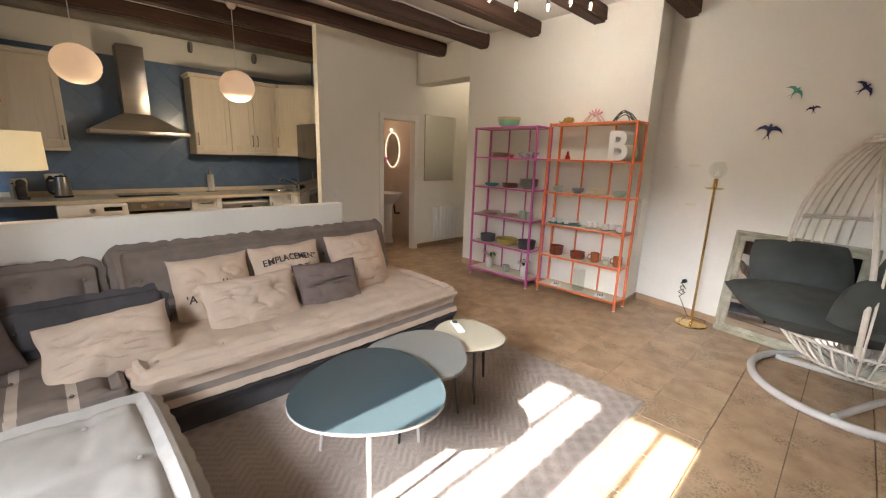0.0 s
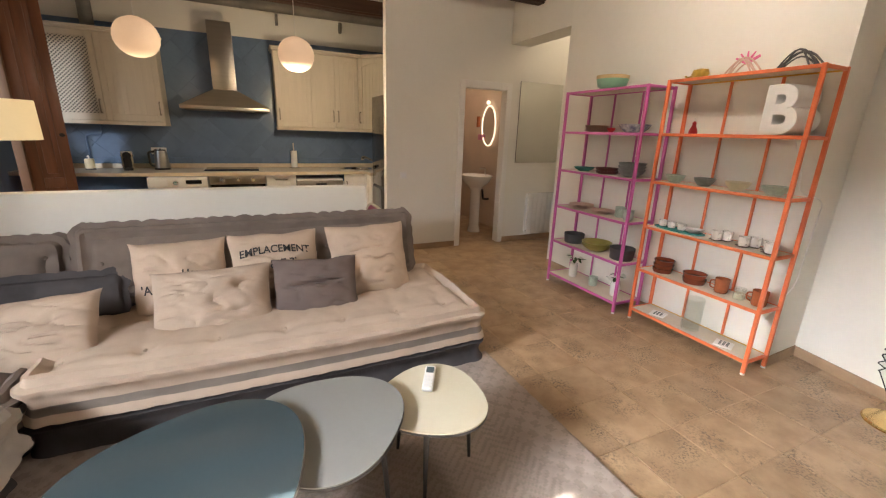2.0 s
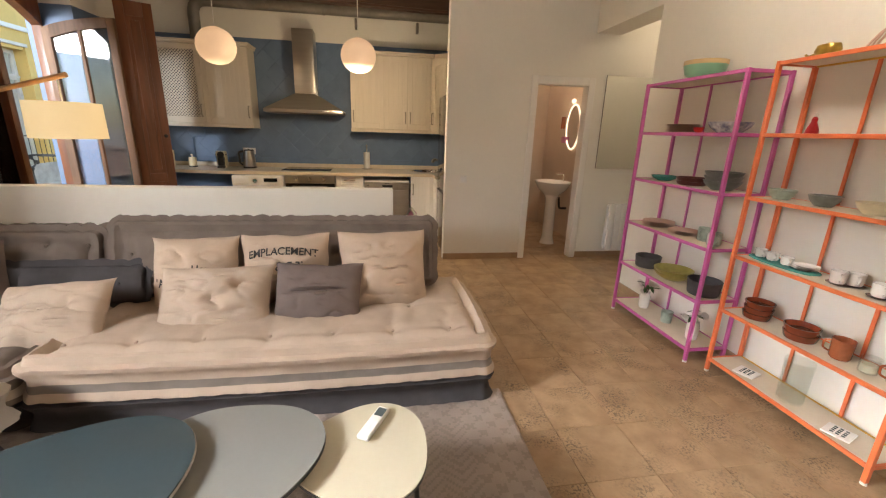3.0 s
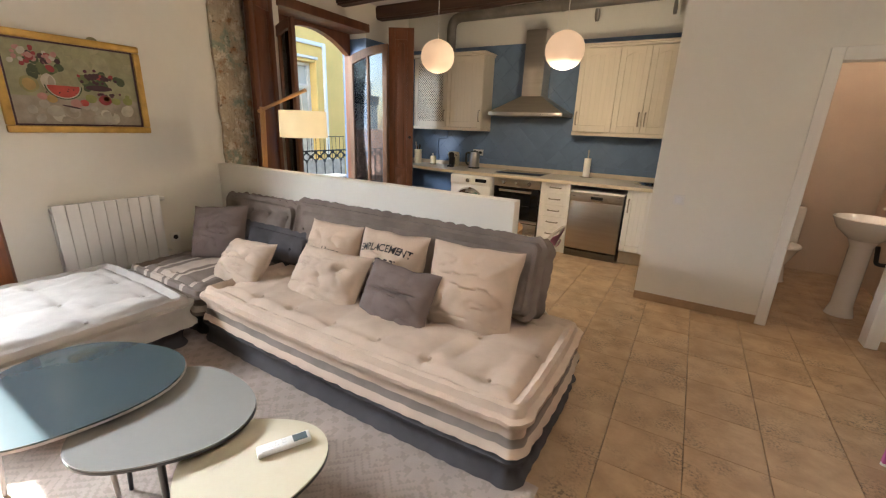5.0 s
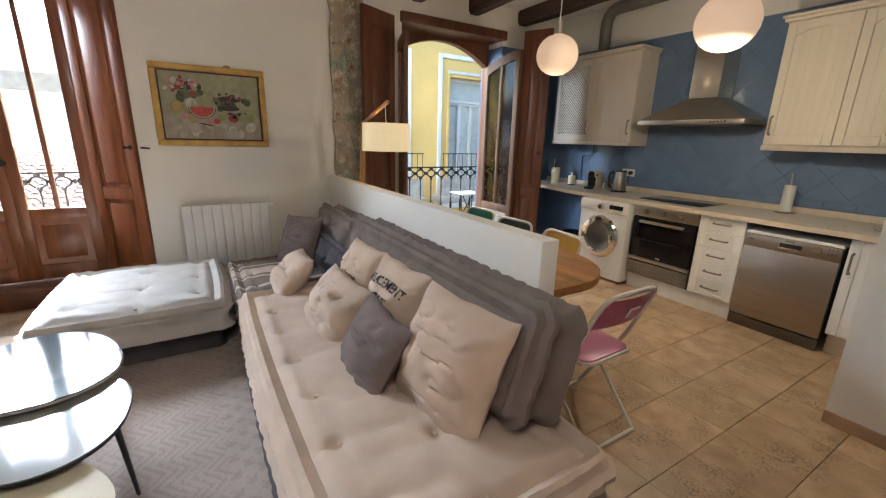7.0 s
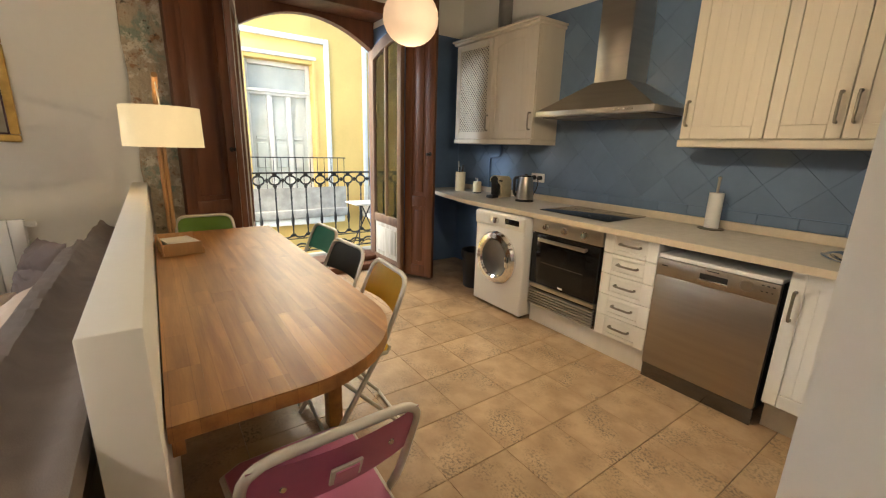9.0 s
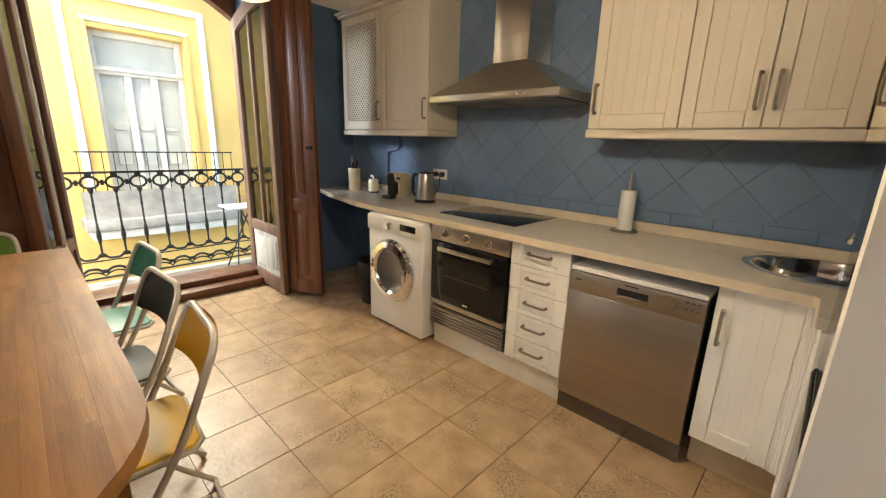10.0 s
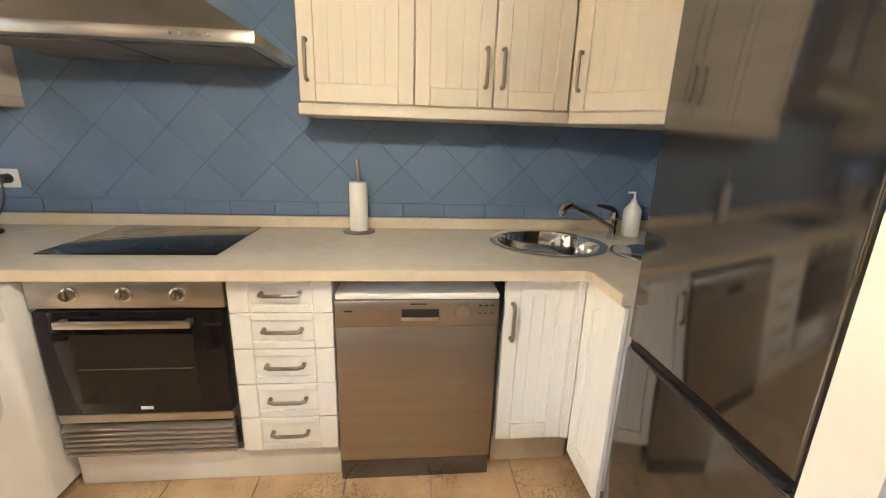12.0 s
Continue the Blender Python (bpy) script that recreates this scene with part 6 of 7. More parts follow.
for y, z, q, k in ((-0.215, -0.085, 0.028, "pt_pink"), (-0.165, -0.10, 0.030, "pt_peach"), (-0.03, -0.125, 0.036, "pt_pink"), (0.02, -0.118, 0.028, "pt_melon"), (0.065, -0.085, 0.036, "pt_pear"), (0.155, -0.09, 0.042, "pt_red"), (0.165, -0.08, 0.022, "pt_peach"), (0.225, -0.095, 0.03, "pt_pear"), (0.305, -0.09, 0.034, "pt_pear"), (0.308, -0.055, 0.016, "pt_pear")):
    daub(y, z, q, q * 0.86, k, 0.0042)
daub(-0.06, -0.15, 0.06, 0.006, "pt_dark", 0.0044, -0.2)

# ---- dining corner ----
dt = thing("dining_table", "oak dining table with one rounded corner against the half wall", "dining table", pose(0, 0, 0))
TX0, TX1, TY0, TY1 = 0.58, 2.87, 4.39, 5.11
outline = [(TX0, TY0), (TX1, TY0)] + [(TX1, TY0 + 0.30)] + [(2.42 + 0.45 * math.cos(a * math.pi / 20), 4.69 + 0.42 * math.sin(a * math.pi / 20)) for a in range(0, 11)] + [(TX0, TY1)]


def clip(poly, axis, value, keep_low):
    out = []
    for p, q in zip(poly, poly[1:] + poly[:1]):
        a, b = (p[axis] <= value) == keep_low, (q[axis] <= value) == keep_low
        if a:
            out.append(p)
        if a != b:
            f = (value - p[axis]) / (q[axis] - p[axis])
            out.append((p[0] + f * (q[0] - p[0]), p[1] + f * (q[1] - p[1])))
    return out


top = part("tabletop", slab(outline, 0.706, 0.7455, 0.004), M["oak"], dt)
nst = 8
rng = random.Random(8)
for i in range(nst):
    y0, y1 = TY0 + (TY1 - TY0) * i / nst, TY0 + (TY1 - TY0) * (i + 1) / nst
    strip = clip(clip(outline, 1, y0 + 0.0002, False), 1, y1 - 0.0002, True)
    cuts = sorted(rng.uniform(TX0 + 0.2, TX1 - 0.2) for _ in range(3))
    for a, b in zip([TX0 - 1] + cuts, cuts + [TX1 + 1]):
        piece = clip(clip(strip, 0, a + 0.0002, False), 0, b - 0.0002, True)
        if len(piece) > 2:
            part("stave", slab(piece, 0.7458, 0.75), M["oak"], top, smooth=False)
part("leg", box(2.06, 2.13, 5.0, 5.07, 0, 0.705, 0.006), M["oak"], dt)
part("leg", box(0.66, 0.73, 5.0, 5.07, 0, 0.705, 0.006), M["oak"], dt)
part("wall_batten", box(0.6, 2.8, 4.392, 4.42, 0.62, 0.705), M["oak"], dt, smooth=False)
tb = thing("napkin_box", "open wooden napkin box with white napkins", "napkin box", pose(1.10, 4.51, 0.7505, 0, 0, 4) @ Matrix.Scale(1.25, 4))
part("bottom", box(-0.13, 0.13, -0.08, 0.08, 0, 0.008), M["pine"], tb, smooth=False)
for x0, x1, y0, y1, h in ((-0.13, 0.13, -0.08, -0.072, 0.055), (-0.13, 0.13, 0.072, 0.08, 0.03), (-0.13, -0.122, -0.072, 0.072, 0.055), (0.122, 0.13, -0.072, 0.072, 0.055)):
    part("side", box(x0, x1, y0, y1, 0.0, h, 0.002, 1), M["pine"], tb)
for i in range(5):
    part("napkin", turned(box(-0.10, 0.10, -0.06, 0.06, 0.0, 0.004), pose(0, 0, 0.012 + i * 0.007, 3 * (i % 2), 2 - i, i * 2)), M["whitepl"], tb, smooth=False)


def folding_chair(label, seat_mat, m):
    """A tubular folding chair that faces -y."""
    c = thing("folding_chair", label, "folding chair", m, "folding chairs")
    w = 0.205
    back = bend([(-w, -0.20, 0.0), (-w, 0.10, 0.50), (-w * 0.93, 0.225, 0.80), (w * 0.93, 0.225, 0.80), (w, 0.10, 0.50), (w, -0.20, 0.0)], 0.075, 5)
    part("back_frame", tube(back, 0.0115, 10), M["chairmetal"], c)
    part("hind_leg", tube([(-w + 0.028, -0.16, 0.445), (-w + 0.028, 0.23, 0.011)], 0.010, 10), M["chairmetal"], c)
    part("hind_leg", tube([(w - 0.028, -0.16, 0.445), (w - 0.028, 0.23, 0.011)], 0.010, 10), M["chairmetal"], c)
    part("foot_bar", tube([(-w + 0.028, 0.225, 0.016), (w - 0.028, 0.225, 0.016)], 0.009, 8), M["chairmetal"], c)
    part("cross_bar", tube([(-w, -0.155, 0.075), (w, -0.155, 0.075)], 0.008, 8), M["chairmetal"], c)
    pts = [(-0.185, -0.20), (-0.14, -0.225), (0.14, -0.225), (0.185, -0.20), (0.165, 0.13), (0.13, 0.155), (-0.13, 0.155), (-0.165, 0.13)]
    part("seat", slab(pts, 0.44, 0.462, 0.006), seat_mat, c)
    part("seat_rim", tube([(x * 1.02, y * 1.02, 0.444) for x, y in pts], 0.010, 8, True), M["chairmetal"], c)
    n = 9
    bm = bmesh.new()
    rows = []
    for z, yy in ((0.63, 0.158), (0.66, 0.170), (0.76, 0.212), (0.79, 0.224)):
        rows.append([bm.verts.new((-0.185 + 0.37 * i / n, yy + 0.028 * (1 - (2 * i / n - 1) ** 2), z)) for i in range(n + 1)])
    for a, b in zip(rows, rows[1:]):
        for i in range(n):
            bm.faces.new((a[i], a[i + 1], b[i + 1], b[i]))
    bmesh.ops.solidify(bm, geom=bm.faces[:], thickness=0.012)
    part("backrest", bm, seat_mat, c)
    part("grip_frame", turned(box(-0.035, 0.035, -0.004, 0.004, -0.028, 0.028, 0.003), pose(0, 0.235, 0.71, -22)), M["chairmetal"], c)
    part("grip_hole", turned(box(-0.026, 0.026, -0.006, 0.006, -0.02, 0.02), pose(0, 0.236, 0.71, -22)), seat_mat, c, smooth=False)
    for x in (-0.12, 0.12):
        part("rivet", turned(lathe([(0, 0.004), (0.006, 0.003), (0.008, 0)], 8), pose(x, 0.21, 0.71, -90)), M["chrome"], c)
    return c


folding_chair("pink folding chair with cream tube frame by the table end", M["ch_pink"], pose(2.925, 4.685, 0, 0, 0, -89))
folding_chair("yellow folding chair at the long side of the table", M["ch_yellow"], pose(2.14, 5.10, 0, 0, 0, -4))
folding_chair("dark grey folding chair beside the yellow one", M["ch_dark"], pose(1.64, 5.11, 0, 0, 0, 5))
folding_chair("teal folding chair near the balcony door", M["ch_teal"], pose(1.08, 5.17, 0, 0, 0, 4))
folding_chair("green folding chair at the window end of the table", M["ch_green"], pose(0.44, 4.72, 0, 0, 0, 90))

fl = thing("arc_floor_lamp", "pine floor lamp with hanging linen drum shade, lit", "floor lamp", pose(0, 0, 0))
part("foot", box(0.06, 0.36, 4.42, 4.60, 0, 0.03, 0.008), M["pine"], fl)
part("post", tube([(0.20, 4.486, 0.03), (0.30, 4.486, 1.58)], 0.014, 8), M["pine"], fl)
part("post", tube([(0.20, 4.514, 0.03), (0.30, 4.514, 1.58)], 0.014, 8), M["pine"], fl)
part("arm", tube([(0.24, 4.50, 1.54), (0.90, 4.50, 1.72)], 0.016, 8), M["pine"], fl)
part("cord", tube([(0.84, 4.50, 1.70), (0.84, 4.51, 1.54)], 0.004, 6), M["whitepl"], fl)
part("shade", lathe([(0.195, 1.325), (0.205, 1.325), (0.200, 1.55), (0.190, 1.55), (0.190, 1.54), (0.195, 1.335)], 40, at=(0.84, 4.51, 0)), M["linen"], fl, "cream linen drum shade")
part("bulb", lathe([(0, 1.37), (0.03, 1.40), (0.02, 1.44), (0.013, 1.54), (0, 1.54)], 14, at=(0.84, 4.51, 0)), M["bulb"], fl)
balt = thing("balcony_table", "small folding metal table on the balcony", "balcony table", pose(-0.98, 6.62, -0.02))
part("tabletop", box(-0.18, 0.18, -0.2, 0.2, 0.66, 0.68, 0.004), M["whitepl"], balt)
for s in (1, -1):
    part("leg", tube([(-0.15 * s, -0.17, 0), (0.15 * s, 0.0, 0.66)], 0.008, 6), M["iron"], balt)
    part("leg", tube([(-0.15 * s, 0.17, 0), (0.15 * s, 0.0, 0.66)], 0.008, 6), M["iron"], balt)
balt = thing("balcony_table", "small folding metal table on the balcony", "balcony table", pose(-0.98, 5.0, -0.02))
part("tabletop", box(-0.18, 0.18, -0.15, 0.15, 0.60, 0.62, 0.004), M["iron"], balt)
for s in (1, -1):
    part("leg", tube([(-0.15 * s, -0.14, 0), (0.15 * s, 0.0, 0.60)], 0.008, 6), M["iron"], balt)


# ---- metal shelves ----
def shelf_unit(label, x0, x1, y0, y1, h, paint, levels):
    s = thing("metal_shelf", label, "shelf unit", pose(0, 0, 0), "metal shelf units")
    t = 0.011
    for y in (y0 + t, y1 - t):
        part("post", box(x0, x0 + 2 * t, y - t, y + t, 0.012, h, 0.002, 1), paint, s)
        part("post", box(x1 - 2 * t, x1, y - t, y + t, 0.012, h, 0.002, 1), paint, s)
        for x in (x0 + t, x1 - t):
            part("foot", lathe([(0, 0), (0.014, 0), (0.012, 0.012), (0, 0.012)], 10, at=(x, y, 0)), M["whitepl"], s)
    for k in (1, 2):
        y = y0 + (y1 - y0) * k / 3
        part("back_bar", box(x1 - 0.012, x1 - 0.002, y - 0.009, y + 0.009, levels[0], h - 0.01, 0.002, 1), paint, s)
    for z in levels + [h]:
        part("front_rail", box(x0 + 0.002, x0 + 0.018, y0 + 2 * t, y1 - 2 * t, z - 0.022, z - 0.002, 0.002, 1), paint, s)
        part("back_rail", box(x1 - 0.018, x1 - 0.002, y0 + 2 * t, y1 - 2 * t, z - 0.022, z - 0.002, 0.002, 1), M["yellowbar"] if paint is M["orange"] and z in (levels[0], h) else paint, s)
        for y in (y0 + 0.003, y1 - 0.019):
            part("side_rail", box(x0 + 2 * t, x1 - 2 * t, y, y + 0.016, z - 0.022, z - 0.002, 0.002, 1), paint, s)
        part("shelf_board", box(x0 + 0.018, x1 - 0.018, y0 + 0.02, y1 - 0.02, z - 0.014, z - 0.003, 0.002, 1), M["shelfboard"], s)
    return s


LV = [0.10, 0.445, 0.795, 1.145, 1.495]
ZS = [z - 0.002 for z in LV]
PY0, PY1, PX0, PX1 = 3.476, 4.37, 4.885, 5.195
OY0, OY1, OX0, OX1 = 2.462, 3.385, 4.955, 5.205
shelf_unit("pink metal shelf unit filled with crockery", PX0, PX1, PY0, PY1, 1.84, M["pink"], LV)
shelf_unit("orange metal shelf unit filled with crockery", OX0, OX1, OY0, OY1, 1.86, M["orange"], LV)


def bowl_profile(r, h):
    return [(0, 0), (r * 0.5, 0), (r * 0.55, 0.004), (r * 0.85, h * 0.5), (r, h), (r - 0.004, h), (r * 0.8, h * 0.5), (r * 0.5, 0.008), (0, 0.008)]


def crock(name, label, key, kind, x, y, z, r, h, n=1, group="crockery"):
    """Bowls, plates, pots and cups; n is how many are stacked in one pile."""
    for k in range(n):
        if kind == "plate":
            prof, step = [(0, 0), (r * 0.6, 0), (r * 0.95, h), (r, h), (r * 0.62, 0.005), (0, 0.005)], h * 0.75
        elif kind == "pot":
            prof, step = [(0, 0), (r * 0.85, 0), (r * 0.9, 0.006), (r, h), (r - 0.006, h), (r * 0.8, 0.012), (0, 0.012)], h
        else:
            prof, step = bowl_profile(r, h), h * 0.45
        m = pose(x + 0.003 * math.sin(k * 9.1 + y * 7), y + 0.003 * math.cos(k * 5.3), z + k * step)
        single(name, lathe(prof, 24), M[key], label, name.replace("_", " "), m, group)


def cup(label, key, x, y, z, r=0.038, h=0.07, handle=True, turn=0):
    c = thing("cup", label, "cup", pose(x, y, z, 0, 0, turn), "cups on the shelves")
    part("body", lathe([(0, 0), (r * 0.8, 0), (r * 0.95, 0.01), (r, h), (r - 0.004, h), (r * 0.8, 0.012), (0, 0.012)], 18), M[key], c)
    if handle:
        part("handle", tube(bend([(r * 0.95, 0, h * 0.8), (r + 0.024, 0, h * 0.75), (r + 0.022, 0, h * 0.3), (r * 0.9, 0, h * 0.22)], 0.012, 4), 0.005, 7), M[key], c)


def py(f):
    return PY1 + (PY0 - PY1) * f


def oy(f):
    return OY1 + (OY0 - OY1) * f


px, ox = 5.03, 5.07
bw = thing("mint_bowl", "large mint green bowl with sand-coloured rim", "bowl", pose(px, py(0.44), 1.8385))
part("bowl", lathe([(0, 0), (0.07, 0), (0.115, 0.03), (0.13, 0.085), (0.126, 0.085), (0.11, 0.034), (0, 0.008)], 28), M["green_c"], bw)
part("rim", lathe([(0.13, 0.085), (0.132, 0.112), (0.127, 0.113), (0.125, 0.085)], 28), M["mint_rim"], bw)
crock("plate", "pale pink ceramic plate in a stack", "pinkplate", "plate", px, py(0.33), ZS[4], 0.115, 0.012, 6)
crock("serving_bowl", "white bowl with cobalt blue pattern", "cobalt", "bowl", px, py(0.78), ZS[4], 0.125, 0.065)
crock("small_dish", "small raspberry red glazed dish", "red", "bowl", px - 0.05, py(0.56), ZS[4], 0.035, 0.035)
crock("dish", "shallow teal ceramic dish", "teal_c", "bowl", px, py(0.22), ZS[3], 0.095, 0.035)
crock("bowl", "dark maroon ceramic bowl in a pile", "maroon_c", "pot", px, py(0.53), ZS[3], 0.10, 0.026, 2)
crock("bowl", "grey-green ceramic bowl in a pile", "grey_c", "bowl", px, py(0.82), ZS[3], 0.11, 0.06, 3)
crock("plate", "pale pink plate in a low stack", "pinkplate", "plate", px, py(0.24), ZS[2], 0.115, 0.012, 4)
crock("plate", "pale pink plate in a low stack", "pinkplate", "plate", px, py(0.55), ZS[2], 0.10, 0.012, 3)
cup("speckled green-grey ceramic mug", "celadon", px, py(0.76), ZS[2], 0.042, 0.09, True, 200)
cup("speckled green-grey ceramic mug", "celadon", px - 0.03, py(0.89), ZS[2], 0.042, 0.085, True, 250)
crock("cooking_pot", "dark grey stoneware pot without lid", "dgrey_c", "pot", px, py(0.20), ZS[1], 0.098, 0.09)
crock("dish", "olive yellow ceramic dish in a pile", "olive_c", "bowl", px, py(0.53), ZS[1], 0.135, 0.055, 2)
crock("cooking_pot", "dark grey stoneware pot without lid", "dgrey_c", "pot", px, py(0.86), ZS[1], 0.105, 0.10)
crock("tumbler", "pale mint ceramic tumbler", "celadon", "pot", px, py(0.55), ZS[0], 0.042, 0.085)


def flower_vase(x, y, z, seed):
    v = thing("flower_vase", "white ceramic vase with white flowers and leaves", "vase", pose(x, y, z), "flower vases")
    part("vase", lathe([(0, 0), (0.035, 0), (0.04, 0.02), (0.042, 0.10), (0.034, 0.13), (0.038, 0.135), (0.03, 0.13), (0.03, 0.02), (0, 0.015)], 18), M["ceramic"], v)
    r = random.Random(seed)
    for k in range(9):
        a, l = r.uniform(0, 6.28), r.uniform(0.05, 0.10)
        tip = Vector((math.cos(a) * l, math.sin(a) * l, 0.13 + r.uniform(0.02, 0.08)))
        part("stem", tube([(0, 0, 0.10), (tip.x * 0.4, tip.y * 0.4, tip.z), tip], 0.002, 5), M["leaf"], v)
        if k < 4:
            for p in range(6):
                bm = lathe([(0, 0), (0.012, 0.004), (0.014, 0.008), (0, 0.011)], 6)
                part("petal", turned(bm, Matrix.Translation(tip) @ pose(0, 0, 0, 40, 0, 0).to_3x3().to_4x4() @ Matrix.Rotation(p * 1.05, 4, "Z") @ Matrix.Translation((0.014, 0, 0))), M["petal"], v)
        else:
            bm = slab([(0, 0), (0.02, 0.014), (0.045, 0.012), (0.07, 0), (0.045, -0.012), (0.02, -0.014)], 0, 0.0015)
            part("leaf", turned(bm, Matrix.Translation(tip) @ Matrix.Rotation(a, 4, "Z") @ Matrix.Rotation(r.uniform(-0.3, 0.7), 4, "Y") @ Matrix.Translation((-0.03, 0, 0))), M["leaf"], v)


flower_vase(px, py(0.24), ZS[0], 3)
flower_vase(px, py(0.84), ZS[0], 9)

# orange unit
def wire_mask(y, key, label, seed):
    w = thing("wire_ornament", label, "ornament", pose(ox, y, 1.8585), "ornaments on the shelves")
    r = random.Random(seed)
    for k in range(6):
        h, d = r.uniform(0.06, 0.10), r.uniform(0.06, 0.12)
        part("hoop", tube([(0.03 * math.sin(k), -d + 2 * d * i / 8, 0.004 + h * math.sin(math.pi * i / 8)) for i in range(9)], 0.005, 6), M[key], w)
    return w


sk2 = thing("gold_ornament", "small gilded skull-like ornament", "ornament", pose(ox, oy(0.17), 1.8585), "ornaments on the shelves")
part("body", turned(lathe([(0, 0), (0.035, 0.006), (0.05, 0.04), (0.042, 0.075), (0, 0.09)], 14), Matrix.Diagonal((0.8, 1.25, 0.8, 1))), M["gold"], sk2)
part("tail", tube([(0, 0.04, 0.02), (0, 0.09, 0.012), (0, 0.11, 0.03)], [0.016, 0.012, 0.005], 8), M["gold"], sk2)
wire_mask(oy(0.47), "pinkplate", "pale pink wire mask ornament", 2)
pm2 = thing("pink_star", "pink translucent star ornament standing upright", "ornament", pose(ox + 0.03, oy(0.47), 1.93), "ornaments on the shelves")
for k in range(7):
    a = -0.35 + k * 0.62
    part("ray", tube([(0, 0, 0.0), (0.0, 0.075 * math.cos(a), 0.02 + 0.05 * abs(math.sin(a)))], [0.012, 0.004], 6), M["hotpink"], pm2)
wire_mask(oy(0.80), "dgrey_c", "dark wire mask ornament", 5)
fg = thing("red_figurine", "small red ceramic figurine with pale head", "figurine", pose(ox, oy(0.20), ZS[4]), "ornaments on the shelves")
part("figurine_body", lathe([(0, 0), (0.03, 0), (0.028, 0.02), (0.012, 0.06), (0.014, 0.075), (0.006, 0.085), (0, 0.086)], 12), M["red"], fg)
part("figurine_head", lathe([(0, 0.083), (0.009, 0.088), (0.01, 0.098), (0, 0.106)], 10), M["ceramic"], fg)
cu = bpy.data.curves.new("letter", "FONT")
cu.body, cu.size, cu.extrude, cu.bevel_depth, cu.offset = "B", 0.37, 0.085, 0.005, 0.008
tmp = bpy.data.objects.new("letter", cu)
scene.collection.objects.link(tmp)
me = bpy.data.meshes.new_from_object(tmp.evaluated_get(bpy.context.evaluated_depsgraph_get()))
bpy.data.objects.remove(tmp)
me.materials.clear()
me.materials.append(M["whitepl"])
letter = tagged(new("letter_lamp", me), "large white plastic letter B standing on a shelf", "letter lamp")
letter.matrix_basis = Matrix.Translation((ox - 0.005, oy(0.72), ZS[4] + 0.013)) @ Matrix.Rotation(radians(-100), 4, "Z") @ Matrix.Rotation(radians(90), 4, "X")
single("cable", tube(bend([(ox + 0.08, oy(0.83), 1.50), (ox + 0.12, oy(0.90), 1.30), (ox + 0.12, oy(0.92), 1.16), (5.212, oy(1.05), 1.14), (5.212, oy(1.03), 0.60), (5.212, oy(0.9), 0.30)], 0.05), 0.0035, 6), M["whitepl"], "white cable hanging down from the letter lamp", "cable")
for f, k, r in ((0.13, "celadon", 0.068), (0.37, "grey_c", 0.07), (0.61, "cream_c", 0.075), (0.85, "celadon", 0.075)):
    crock("bowl", {"celadon": "pale green speckled rice bowl", "grey_c": "grey patterned rice bowl", "cream_c": "cream ceramic rice bowl"}[k], k, "bowl", ox, oy(f), ZS[3], r, 0.055)
tr = single("tray", slab([(0.05 * math.cos(a) + math.copysign(0.02, math.cos(a)), 0.19 * math.sin(a)) for a in [k * math.tau / 24 + 0.01 for k in range(24)]], 0, 0.012, 0.004), M["teal_c"], "long teal ceramic tray with small cups on it", "tray", pose(ox, oy(0.24), ZS[2]))
for f in (0.10, 0.18, 0.27):
    cup("small white porcelain cup on the tray", "ceramic", ox - 0.01, oy(f), ZS[2] + 0.0128, 0.03, 0.045, True, 240)
crock("saucer", "white porcelain saucer on the tray", "ceramic", "plate", ox, oy(0.37), ZS[2] + 0.0128, 0.06, 0.010, 3)
for f, dx in ((0.56, 0.0), (0.60, 0.05), (0.75, 0.0), (0.79, 0.055), (0.89, 0.04), (0.93, -0.02)):
    crock("saucer", "brown ceramic saucer under a cup", "terracotta", "plate", ox + dx - 0.02, oy(f), ZS[2], 0.044, 0.008)
    cup("white patterned espresso cup on a saucer", "ceramic", ox + dx - 0.02, oy(f), ZS[2] + 0.0085, 0.034, 0.06, True, 230)
crock("clay_bowl", "brown glazed clay bowl in a pile", "terracotta", "pot", ox, oy(0.17), ZS[1], 0.075, 0.034, 3)
crock("clay_bowl", "brown glazed clay bowl in a pile", "terracotta", "pot", ox, oy(0.45), ZS[1], 0.08, 0.038, 2)
cup("orange-brown glazed clay mug on shelf", "tercol", ox, oy(0.66), ZS[1], 0.045, 0.10, True, 120)
cup("orange-brown glazed clay mug on shelf", "tercol", ox, oy(0.92), ZS[1], 0.045, 0.10, True, 120)
cg = thing("candle_glass", "glass jar with a cream candle", "candle", pose(ox, oy(0.79), ZS[1]))
part("candle", lathe([(0, 0.004), (0.03, 0.004), (0.03, 0.04), (0, 0.042)], 16), M["candle"], cg)
part("jar", lathe([(0, 0), (0.036, 0), (0.038, 0.075), (0.035, 0.075), (0.033, 0.003), (0, 0.003)], 20), M["vase"], cg)
gv = thing("glass_vase", "tall clear glass cylinder vase", "vase", pose(ox - 0.01, oy(0.50), ZS[0]))
part("glass_body", lathe([(0, 0), (0.058, 0), (0.062, 0.01), (0.066, 0.24), (0.062, 0.24), (0.058, 0.014), (0, 0.012)], 28), M["vase"], gv)
